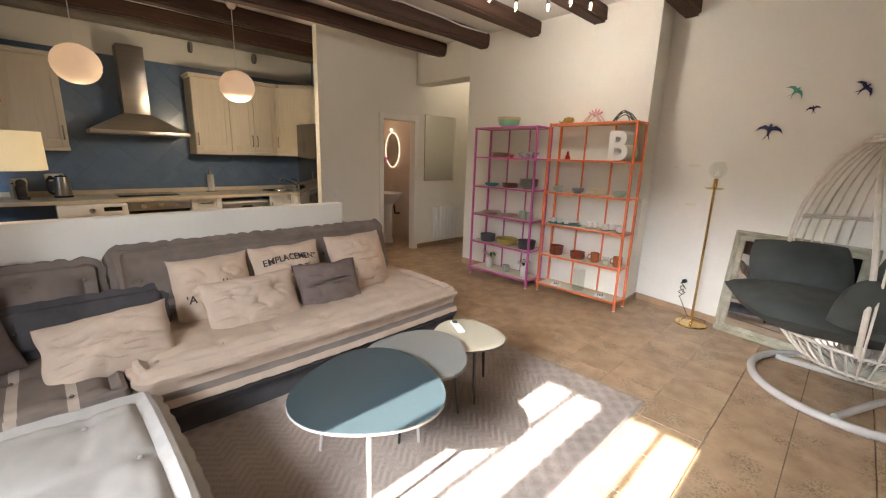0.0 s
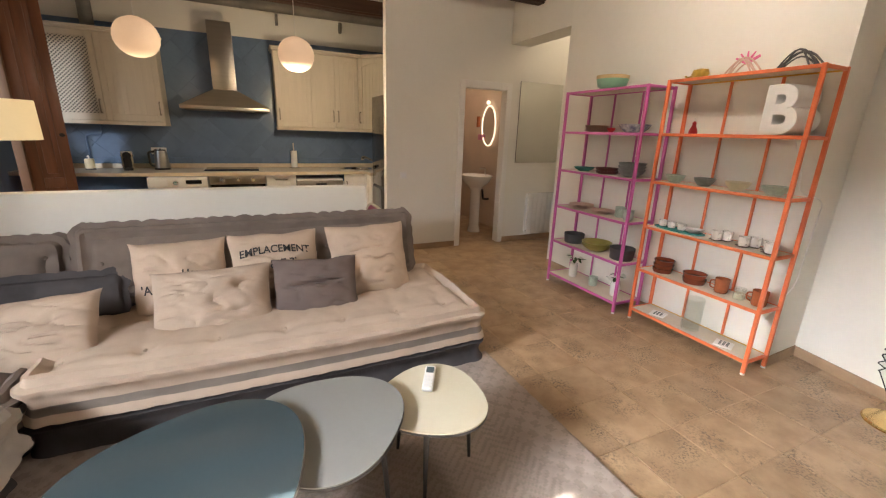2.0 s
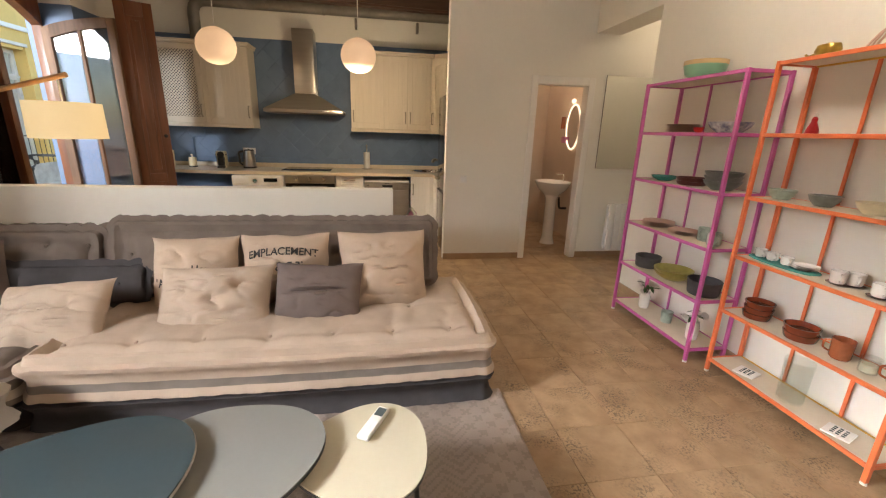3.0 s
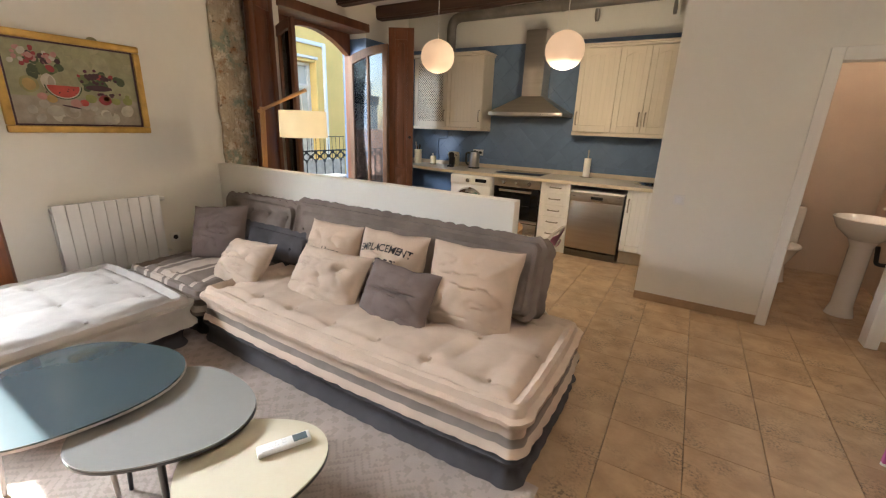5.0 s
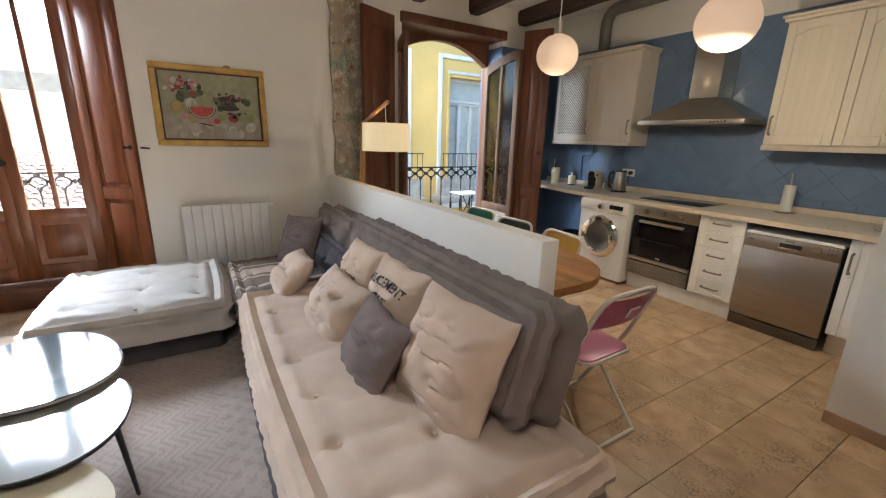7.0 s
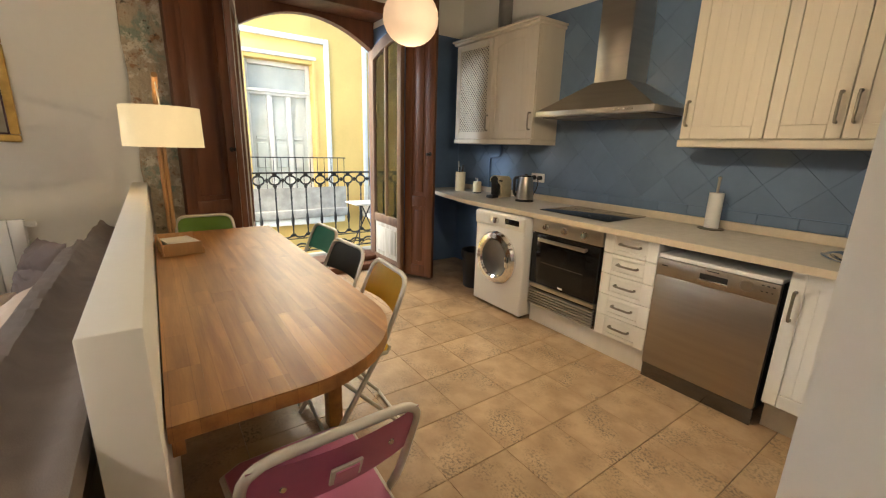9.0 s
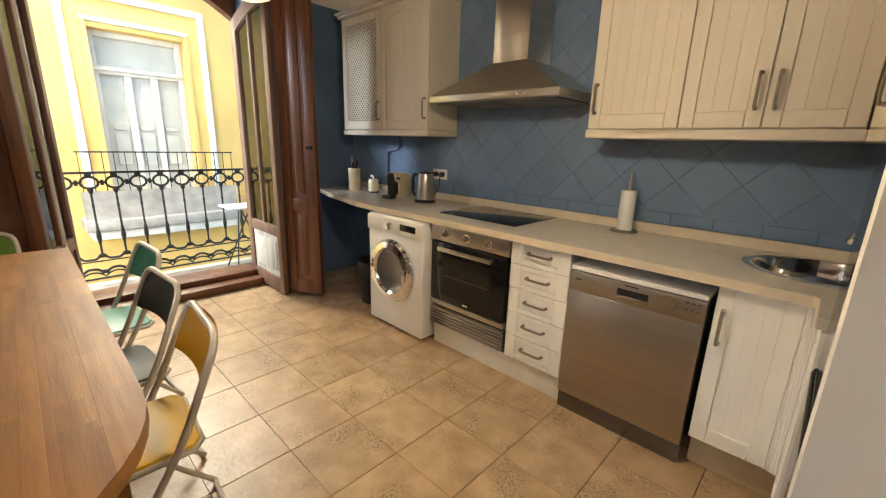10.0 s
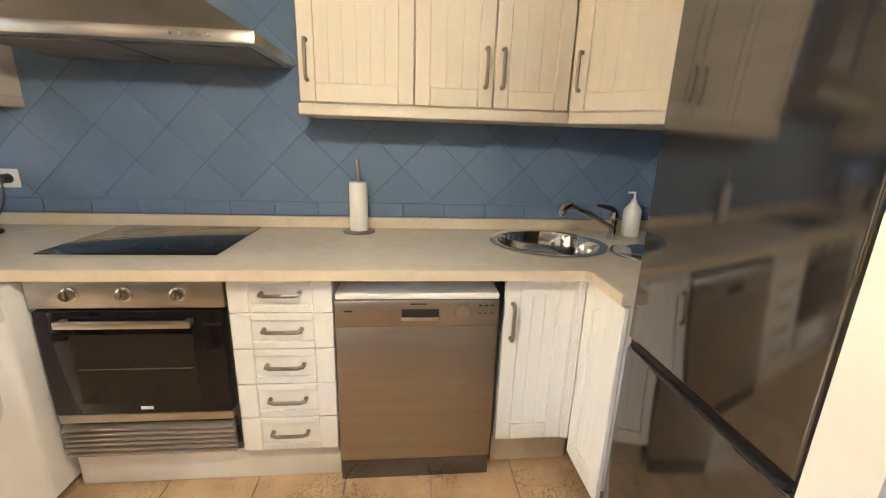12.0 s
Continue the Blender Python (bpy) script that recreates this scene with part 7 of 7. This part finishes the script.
for f in (0.22, 0.78):
    cd = thing("card_tile", "small white card with grey print on the shelf", "card", pose(ox - 0.02, oy(f), ZS[0], 0, 0, 20), "cards on the shelf")
    part("card", box(-0.055, 0.055, -0.055, 0.055, 0, 0.010, 0.004), M["whitepl"], cd)
    for i in range(4):
        for j in range(3):
            part("print_bar", box(-0.036 + i * 0.02, -0.022 + i * 0.02, -0.03 + j * 0.022, -0.016 + j * 0.022, 0.0102, 0.0106), M["lcd"], cd, smooth=False)

# ---- the angled wall ----
along = Vector((BW1[0] - BW0[0], BW1[1] - BW0[1], 0)).normalized()
inward = Vector((along.y, -along.x, 0))
if inward.x > 0:
    inward = -inward


def on_wall(y, z, off=0.0):
    f = (BW0[1] - y) / (BW0[1] - BW1[1])
    p = Vector((BW0[0] + (BW1[0] - BW0[0]) * f, y, z)) + inward * off
    return Matrix.Translation(p) @ Matrix(((along.x, 0, inward.x, 0), (along.y, 0, inward.y, 0), (0, 1, 0, 0), (0, 0, 0, 1)))


def swallow(y, z, size, key, label, turn):
    """A ceramic swallow; x along the wall, y up, z out of the wall."""
    s = thing("ceramic_swallow", label, "wall ornament", on_wall(y, z) @ Matrix.Rotation(radians(turn), 4, "Z") @ Matrix.Scale(size, 4), "ceramic swallows")
    part("bird_body", turned(lathe([(0, -0.5), (0.08, -0.36), (0.13, -0.08), (0.12, 0.14), (0.09, 0.26), (0.10, 0.34), (0.05, 0.44), (0, 0.5)], 12), Matrix.Translation((0, 0, 0.12)) @ Matrix.Rotation(radians(-90), 4, "X")), M[key], s)
    for d in (1, -1):
        part("wing", slab([(d * 0.05, 0.22), (d * 0.38, 0.34), (d * 0.72, 0.16), (d * 0.98, -0.22), (d * 0.60, 0.02), (d * 0.30, 0.02), (d * 0.06, -0.10)][:: d], 0.10, 0.16, 0.02), M[key], s)
        part("tail_feather", slab([(d * 0.01, -0.38), (d * 0.08, -0.40), (d * 0.26, -0.84), (d * 0.10, -0.60)][:: -d], 0.10, 0.14), M[key], s)
    return s


swallow(1.56, 1.78, 0.105, "birdblue", "dark blue glazed ceramic swallow on the wall", -8)
swallow(1.44, 2.07, 0.075, "birdmint", "mint green glazed ceramic swallow on the wall", -40)
swallow(1.31, 1.93, 0.05, "birdblue", "small dark blue ceramic swallow on the wall", 10)
swallow(1.05, 2.05, 0.075, "birdblue", "dark blue glazed ceramic swallow on the wall", -50)
for y, z, w in ((2.10, 1.47, 0.10), (1.86, 1.50, 0.06), (2.08, 1.10, 0.10), (2.27, 1.45, 0.05)):
    single("tape_mark", turned(box(-w / 2, w / 2, -0.012, 0.012, 0.0005, 0.0012), on_wall(y, z)), M["candle"], "yellowed strip of old tape on the wall", "tape")

sl = thing("standing_lamp", "slim brass floor lamp with a clear globe bulb", "floor lamp", pose(5.235, 1.845, 0))
part("base", lathe([(0, 0), (0.135, 0), (0.137, 0.008), (0.13, 0.016), (0.02, 0.022), (0, 0.022)], 36), M["brass"], sl)
part("pole", tube([(0, 0, 0.02), (0, 0, 1.28)], 0.011, 12), M["brass"], sl)
part("drip_plate", lathe([(0, 1.27), (0.06, 1.272), (0.075, 1.285), (0.06, 1.279), (0, 1.278)], 24), M["brass"], sl)
part("socket", lathe([(0.018, 1.278), (0.018, 1.36), (0.02, 1.365), (0, 1.365)], 14), M["brass"], sl)
part("globe", lathe([(0.014, 1.362), (0.04, 1.378), (0.064, 1.41), (0.070, 1.44), (0.062, 1.475), (0.04, 1.503), (0, 1.512)], 20), M["vase"], sl, "clear glass globe bulb")
part("filament", tube([(0, -0.012, 1.39), (0.006, 0, 1.44), (0, 0.012, 1.39)], 0.003, 6), M["rimlight"], sl)
wk = thing("wall_socket", "white wall socket with black plug and tangled cable", "socket", on_wall(1.97, 0.34))
part("plate", box(-0.075, 0.075, -0.04, 0.04, 0, 0.010, 0.003), M["whitepl"], wk)
part("plug", lathe([(0.02, 0.01), (0.02, 0.04), (0, 0.04)], 12, at=(-0.035, 0, 0)), M["black"], wk)
loops = [(-0.035 + 0.035 * math.sin(k * 1.9) * (k > 1), -0.012 * k + 0.03 * math.cos(k * 2.3) * (k > 1), 0.045 + 0.012 * math.sin(k)) for k in range(14)] + [(0.0, -0.25, 0.04), (0.05, -0.335, 0.04), (0.22, -0.335, 0.02), (0.24, -0.335, 0.16)]
part("cable", tube(bend(loops, 0.012, 3), 0.0035, 6), M["black"], wk)

# leaning mirror
mr = thing("leaning_mirror", "large mirror in a distressed grey-green wooden frame", "mirror", on_wall(1.20, 0.0, 0.12) @ Matrix.Rotation(radians(-7), 4, "X"))
W2, H2, fw = 0.46, 0.93, 0.085
for x0, x1, y0, y1 in ((-W2, W2, 0, fw), (-W2, W2, H2 - fw, H2), (-W2, -W2 + fw, fw, H2 - fw), (W2 - fw, W2, fw, H2 - fw)):
    part("frame", box(x0, x1, y0, y1, -0.012, 0.018, 0.006), M["oldframe"], mr)
for x0, x1, y0, y1 in ((-W2 + 0.02, W2 - 0.02, 0.02, 0.045), (-W2 + 0.02, W2 - 0.02, H2 - 0.045, H2 - 0.02), (-W2 + 0.02, -W2 + 0.045, 0.045, H2 - 0.045), (W2 - 0.045, W2 - 0.02, 0.045, H2 - 0.045)):
    part("frame_bead", box(x0, x1, y0, y1, 0.018, 0.027, 0.004), M["oldframe"], mr)
part("mirror_glass", box(-W2 + fw, W2 - fw, fw, H2 - fw, 0.0, 0.004), M["mirror"], mr, smooth=False)

# hanging egg chair on a ring base
ec = thing("egg_chair", "white rattan egg chair with dark cushions on a ring base", "egg chair", pose(4.69, 0.74, 0, 0, 0, 116))
part("ring_base", tube([(0.55 * math.cos(k * math.tau / 40), 0.55 * math.sin(k * math.tau / 40), 0.03) for k in range(40)], 0.026, 12, True), M["greymetal"], ec)
part("cross_foot", tube(bend([(0.28, 0.41, 0.035), (-0.1, 0.12, 0.06), (-0.48, 0.0, 0.06)], 0.1), 0.022, 10), M["greymetal"], ec)
part("cross_foot", tube(bend([(0.28, -0.41, 0.035), (-0.1, -0.12, 0.06), (-0.48, 0.0, 0.06)], 0.1), 0.022, 10), M["greymetal"], ec)
part("stand_post", tube(bend([(-0.48, 0, 0.05), (-0.62, 0, 1.0), (-0.50, 0, 1.98), (0, 0, 2.02)], 0.3), 0.026, 12), M["greymetal"], ec)
part("hook_chain", tube([(0, 0, 2.01), (0, 0, 1.66)], 0.008, 6), M["greymetal"], ec)
EZ, EH, ER = 0.95, 0.80, 0.61


def egg(u, a):
    """u from the bottom (-1) to the top (1), a the angle from the open front."""
    r = ER * math.sqrt(max(0, 1 - u * u)) * (1 - 0.16 * u)
    return Vector((r * math.cos(a) * 0.92, r * math.sin(a), EZ + EH * u))


nr = 46
for k in range(nr):
    a = math.tau * (k + 0.5) / nr
    front = abs(((a + math.pi) % math.tau) - math.pi)
    if front < 0.98:
        us = [-1 + 0.36 * i / 8 for i in range(9)]
    else:
        us = [-1 + 2 * i / 22 for i in range(23)]
    part("rib", tube([egg(u, a) for u in us], 0.007, 6), M["rattan"], ec)
for u, full in ((-0.64, True), (-0.86, True), (0.22, False), (0.24, False), (0.88, True), (0.91, True)):
    aa = [0.98 + (math.tau - 1.96) * i / 30 for i in range(31)] if not full else [math.tau * i / 36 for i in range(36)]
    part("band", tube([egg(u, a) for a in aa], 0.010, 6, full), M["rattan"], ec)
part("front_rim", tube([egg(-0.64 + 1.56 * i / 16, 0.98 * (1 - (i / 16) ** 3 * 0.5)) for i in range(17)], 0.015, 8), M["rattan"], ec)
part("front_rim", tube([egg(-0.64 + 1.56 * i / 16, -0.98 * (1 - (i / 16) ** 3 * 0.5)) for i in range(17)], 0.015, 8), M["rattan"], ec)


def ec_cushion(w, h, t, m, seed):
    n = 14
    bm = bmesh.new()
    f, b = {}, {}
    for i in range(n + 1):
        for j in range(n + 1):
            x, y = 2 * i / n - 1, 2 * j / n - 1
            z = pillow_depth(x, y, t) * (1 + 0.2 * noise.noise(Vector((x * 2, y * 2, seed))))
            e = i in (0, n) or j in (0, n)
            rr = 1 - 0.10 * (x * x * y * y)
            f[i, j] = bm.verts.new((x * w / 2 * rr, y * h / 2 * rr, 0 if e else z))
            b[i, j] = f[i, j] if e else bm.verts.new((x * w / 2 * rr, y * h / 2 * rr, -z))
    for i in range(n):
        for j in range(n):
            bm.faces.new((f[i, j], f[i + 1, j], f[i + 1, j + 1], f[i, j + 1]))
            bm.faces.new((b[i, j], b[i, j + 1], b[i + 1, j + 1], b[i + 1, j]))
    o = part("cushion", bm, M["cush"], ec, "dark grey-green canvas cushion")
    o.matrix_basis = m


ec_cushion(0.90, 0.86, 0.12, pose(0.32, 0, 0.56, 0, -6, 0), 1)
ec_cushion(0.70, 0.66, 0.12, pose(-0.24, 0.0, 0.95, 0, 60, 0), 2)
ec_cushion(0.50, 0.40, 0.09, pose(0.18, 0.40, 0.74, 62, 0, 10), 3)
ec_cushion(0.62, 0.42, 0.09, pose(0.26, -0.42, 0.76, -58, 0, -6), 4)

# bulb chandelier under the beams
ch = thing("bulb_chandelier", "black branch chandelier with clear filament bulbs", "chandelier", pose(4.05, 2.95, 2.80))
part("stem", tube([(0, 0, 0.04), (0, 0, CEIL - 2.80)], 0.01, 8), M["black"], ch)
for k, (x, y) in enumerate(((-0.34, 0.30), (-0.05, 0.26), (0.15, 0.08), (0.13, -0.14), (0.34, -0.20), (-0.25, -0.15))):
    part("arm", tube([(0, 0, 0.05), (x, y, 0.04)], 0.007, 8), M["black"], ch)
    part("lamp_holder", lathe([(0.016, -0.05), (0.018, 0.03), (0, 0.05)], 12, at=(x, y, 0)), M["black"], ch)
    part("bulb", lathe([(0.012, -0.05), (0.024, -0.08), (0.028, -0.10), (0.018, -0.125), (0, -0.132)], 14, at=(x, y, 0)), M["vase"], ch)
    part("filament", lathe([(0, -0.06), (0.008, -0.07), (0.008, -0.105), (0, -0.115)], 8, at=(x, y, 0)), M["chanbulb"], ch)
single("ceiling_cable", tube([(1.6 + 0.22 * k, 4.46 + 0.02 * math.sin(k), 2.955 + 0.006 * math.sin(k * 2.1)) for k in range(17)], 0.008, 6), M["whitepl"], "white electric cable run along a beam", "cable")

# small wall fittings
for m, lab in ((pose(3.82, WY0, 0.94), "white light switch on the pier wall"),):
    s = thing("light_switch", lab, "light switch", m)
    part("plate", box(-0.042, 0.042, -0.009, 0, -0.042, 0.042, 0.003), M["whitepl"], s)
    part("rocker", box(-0.026, 0.026, -0.013, -0.008, -0.026, 0.026, 0.003), M["white"], s)
s = thing("wall_socket", "white wall socket beside the radiator", "socket", pose(XW, 3.79, 0.38))
part("plate", box(0, 0.009, -0.042, 0.042, -0.042, 0.042, 0.003), M["whitepl"], s)
part("inset", turned(lathe([(0.02, 0.0), (0.022, 0.004), (0, 0.002)], 14), pose(0.008, 0, 0, 0, 90)), M["black"], s)

# ---- hallway and bathroom ----
hm = thing("wall_mirror", "frameless square mirror on the hallway wall", "mirror", pose(5.74, WY0, 1.60))
part("backing", box(-0.34, 0.34, -0.010, -0.001, -0.51, 0.51), M["black"], hm, smooth=False)
part("mirror_glass", box(-0.34, 0.34, -0.016, -0.010, -0.51, 0.51, 0.002, 1), M["mirror"], hm)
bs = thing("washbasin", "white ceramic pedestal washbasin in the bathroom", "washbasin", pose(5.20, 6.55, 0))
part("pedestal", lathe([(0.10, 0), (0.095, 0.02), (0.075, 0.10), (0.075, 0.62), (0.11, 0.70), (0, 0.70)], 20), M["ceramic"], bs)
basin = lathe([(0.12, 0.68), (0.22, 0.76), (0.265, 0.84), (0.27, 0.855), (0.255, 0.858), (0.20, 0.80), (0.1, 0.76), (0, 0.755)], 28)
part("bowl", turned(basin, Matrix.Diagonal((0.85, 1.0, 1, 1))), M["ceramic"], bs)
part("tap", tube(bend([(0.15, 0, 0.85), (0.15, 0, 0.96), (0.05, 0, 0.95)], 0.03), 0.012, 8), M["chrome"], bs)
part("waste_pipe", tube(bend([(0.08, -0.06, 0.65), (0.10, -0.06, 0.50), (0.20, -0.06, 0.50)], 0.03), 0.016, 8), M["black"], bs)
ml = thing("oval_mirror", "oval bathroom mirror with a lit rim", "mirror", pose(5.617, 6.95, 1.57))
ov1 = [(0.20 * math.cos(k * math.tau / 36), 0.30 * math.sin(k * math.tau / 36)) for k in range(36)]
XZ = Matrix(((0, 0, -1, 0), (1, 0, 0, 0), (0, 1, 0, 0), (0, 0, 0, 1)))
part("mirror_glass", turned(slab(ov1, 0.01, 0.02), XZ), M["mirror"], ml)
part("lit_rim", tube([(-0.02, x, z) for x, z in ov1], 0.012, 8, True), M["rimlight"], ml, "glowing rim light")
part("lamp_head", lathe([(0, 0.31), (0.03, 0.33), (0.03, 0.36), (0, 0.38)], 12, at=(-0.05, 0, 0)), M["rimlight"], ml)
hk = single("hand_towel", box(5.585, 5.618, 7.25, 7.33, 1.55, 1.72, 0.01), M["tercol"], "small orange-red towel hanging on the bathroom wall", "towel")
hk = single("wall_cup", box(5.56, 5.618, 7.10, 7.22, 1.35, 1.44, 0.01), M["ch_pink"], "pink holder on the bathroom wall", "holder")
tl = thing("toilet", "white ceramic toilet in the bathroom", "toilet", pose(4.80, 7.35, 0))
part("foot", lathe([(0.13, 0), (0.12, 0.02), (0.10, 0.18), (0.17, 0.34), (0.18, 0.38), (0, 0.38)], 20), M["ceramic"], tl)
part("seat", turned(lathe([(0, 0.0), (0.19, 0.0), (0.20, 0.015), (0.19, 0.03), (0, 0.035)], 24), Matrix.Translation((0, -0.04, 0.38)) @ Matrix.Diagonal((0.95, 1.2, 1, 1))), M["ceramic"], tl)
part("cistern", box(-0.19, 0.19, 0.18, 0.36, 0.38, 0.78, 0.02, 3), M["ceramic"], tl)
bl = thing("ceiling_lamp", "round white bathroom ceiling lamp, lit", "ceiling lamp", pose(5.0, 6.9, CEIL))
part("diffuser", lathe([(0, -0.08), (0.10, -0.07), (0.14, -0.03), (0.14, 0), (0, 0)], 24), M["rimlight"], bl)
hl = thing("ceiling_lamp", "round white hallway ceiling lamp, lit", "ceiling lamp", pose(6.2, 5.35, CEIL))
part("diffuser", lathe([(0, -0.08), (0.12, -0.07), (0.16, -0.03), (0.16, 0), (0, 0)], 24), M["rimlight"], hl)

# ---- tiles, last ----
def clip_rect(poly, x0, x1, y0, y1):
    for axis, v, low in ((0, x1, True), (0, x0, False), (1, y1, True), (1, y0, False)):
        poly = clip(poly, axis, v, low) if poly else poly
    return poly


bt = bpy.data.objects["wall_north"]
s = 0.215
d = s * math.sqrt(0.5)
z0, z1, bx0, bx1 = 1.03, 2.535, XW, 4.355
for i in range(-1, int((bx1 - bx0) / d) + 2):
    for j in range(-1, int((z1 - z0) / d) + 2):
        if (i + j) % 2:
            continue
        cx, cz = bx0 + 0.06 + i * d, z0 + 0.02 + j * d
        g = d - 0.0005
        poly = clip_rect([(cx - g, cz), (cx, cz - g), (cx + g, cz), (cx, cz + g)], bx0 + 0.001, bx1, z0, z1)
        if len(poly) < 3:
            continue
        bm = bmesh.new()
        t = 0.0045 + 0.0006 * noise.noise(Vector((cx * 3.1, cz * 3.3, 1)))
        c = sum((Vector((x, z)) for x, z in poly), Vector((0, 0))) / len(poly)
        lo = [bm.verts.new((x, YK, z)) for x, z in poly]
        mid = [bm.verts.new((x, YK - t + 0.0014, z)) for x, z in poly]
        hi = [bm.verts.new((c.x + (x - c.x) * 0.991, YK - t + 0.0004 * noise.noise(Vector((x * 5, z * 5, 2))), c.y + (z - c.y) * 0.991)) for x, z in poly]
        n = len(poly)
        for a, b in ((lo, mid), (mid, hi)):
            for k in range(n):
                bm.faces.new((a[k], a[(k + 1) % n], b[(k + 1) % n], b[k]))
        bm.faces.new(hi)
        part("wall_tile", bm, M["blue"], bt)
for k in range(22):
    x = XW + 0.004 + k * 0.207
    part("border_tile", box(x, min(x + 0.204, 4.35), YK - 0.006, YK, 0.957, 1.024, 0.002, 1), M["blue"], bt)

# floor tiles: those near the walk as pieces, the rest joined
floor = bpy.data.objects["floor"]
PITCH = 0.3335
PX = 0.3425
tile_mesh = []
for k in range(4):
    bm = bmesh.new()
    h = 1.0
    hx, hy = PX / 2 - 0.0012, PITCH / 2 - 0.0006
    r = random.Random(k)
    lo = [bm.verts.new((x * hx, y * hy, -0.012)) for x, y in ((-1, -1), (1, -1), (1, 1), (-1, 1))]
    mid = [bm.verts.new((x * hx, y * hy, -0.003)) for x, y in ((-1, -1), (1, -1), (1, 1), (-1, 1))]
    hi = [bm.verts.new((x * (hx - 0.002), y * (hy - 0.0012), r.uniform(-0.0006, 0.0))) for x, y in ((-1, -1), (1, -1), (1, 1), (-1, 1))]
    for a, b in ((lo, mid), (mid, hi)):
        for q in range(4):
            bm.faces.new((a[q], a[(q + 1) % 4], b[(q + 1) % 4], b[q]))
    bm.faces.new(hi)
    me = bpy.data.meshes.new("floor_tile")
    bm.to_mesh(me)
    bm.free()
    me.materials.append(M["tile"])
    tile_mesh.append(me)
rest = bmesh.new()
near = 0
rng = random.Random(2)
ax0, ay0 = 2.02 + PX / 2, 5.972 + PITCH / 2
for i in range(-8, 16):
    for j in range(-23, 8):
        x, y = ax0 + i * PX, ay0 + j * PITCH
        if x < XO - 0.1 or x > 7.1 or y < -1.4 or y > 8.1:
            continue
        room = XW < x < 5.5 and 1.2 < y < 7.45
        hidden = (1.2 < x < 3.3 and 3.4 < y < 4.3) or (0.2 < x < 1.2 and 2.2 < y < 4.2) or (x > 3.7 and y > 6.0) or (1.0 < x < 3.3 and y > 7.0)
        if room and not hidden and near < 300:
            near += 1
            o = new("floor_tile", rng.choice(tile_mesh))
            o.parent = floor
            o.location = (x, y, 0)
            o.rotation_euler = (0, 0, rng.randrange(2) * math.pi)
        else:
            quadbox(rest, x - PX / 2 + 0.002, x + PX / 2 - 0.002, y - PITCH / 2 + 0.003, y + PITCH / 2 - 0.003, -0.012, -0.0005)
tagged(part("floor_tiles_far", rest, M["tile"], floor, "beige-brown floor tiles further off", smooth=False), kind="stuff")
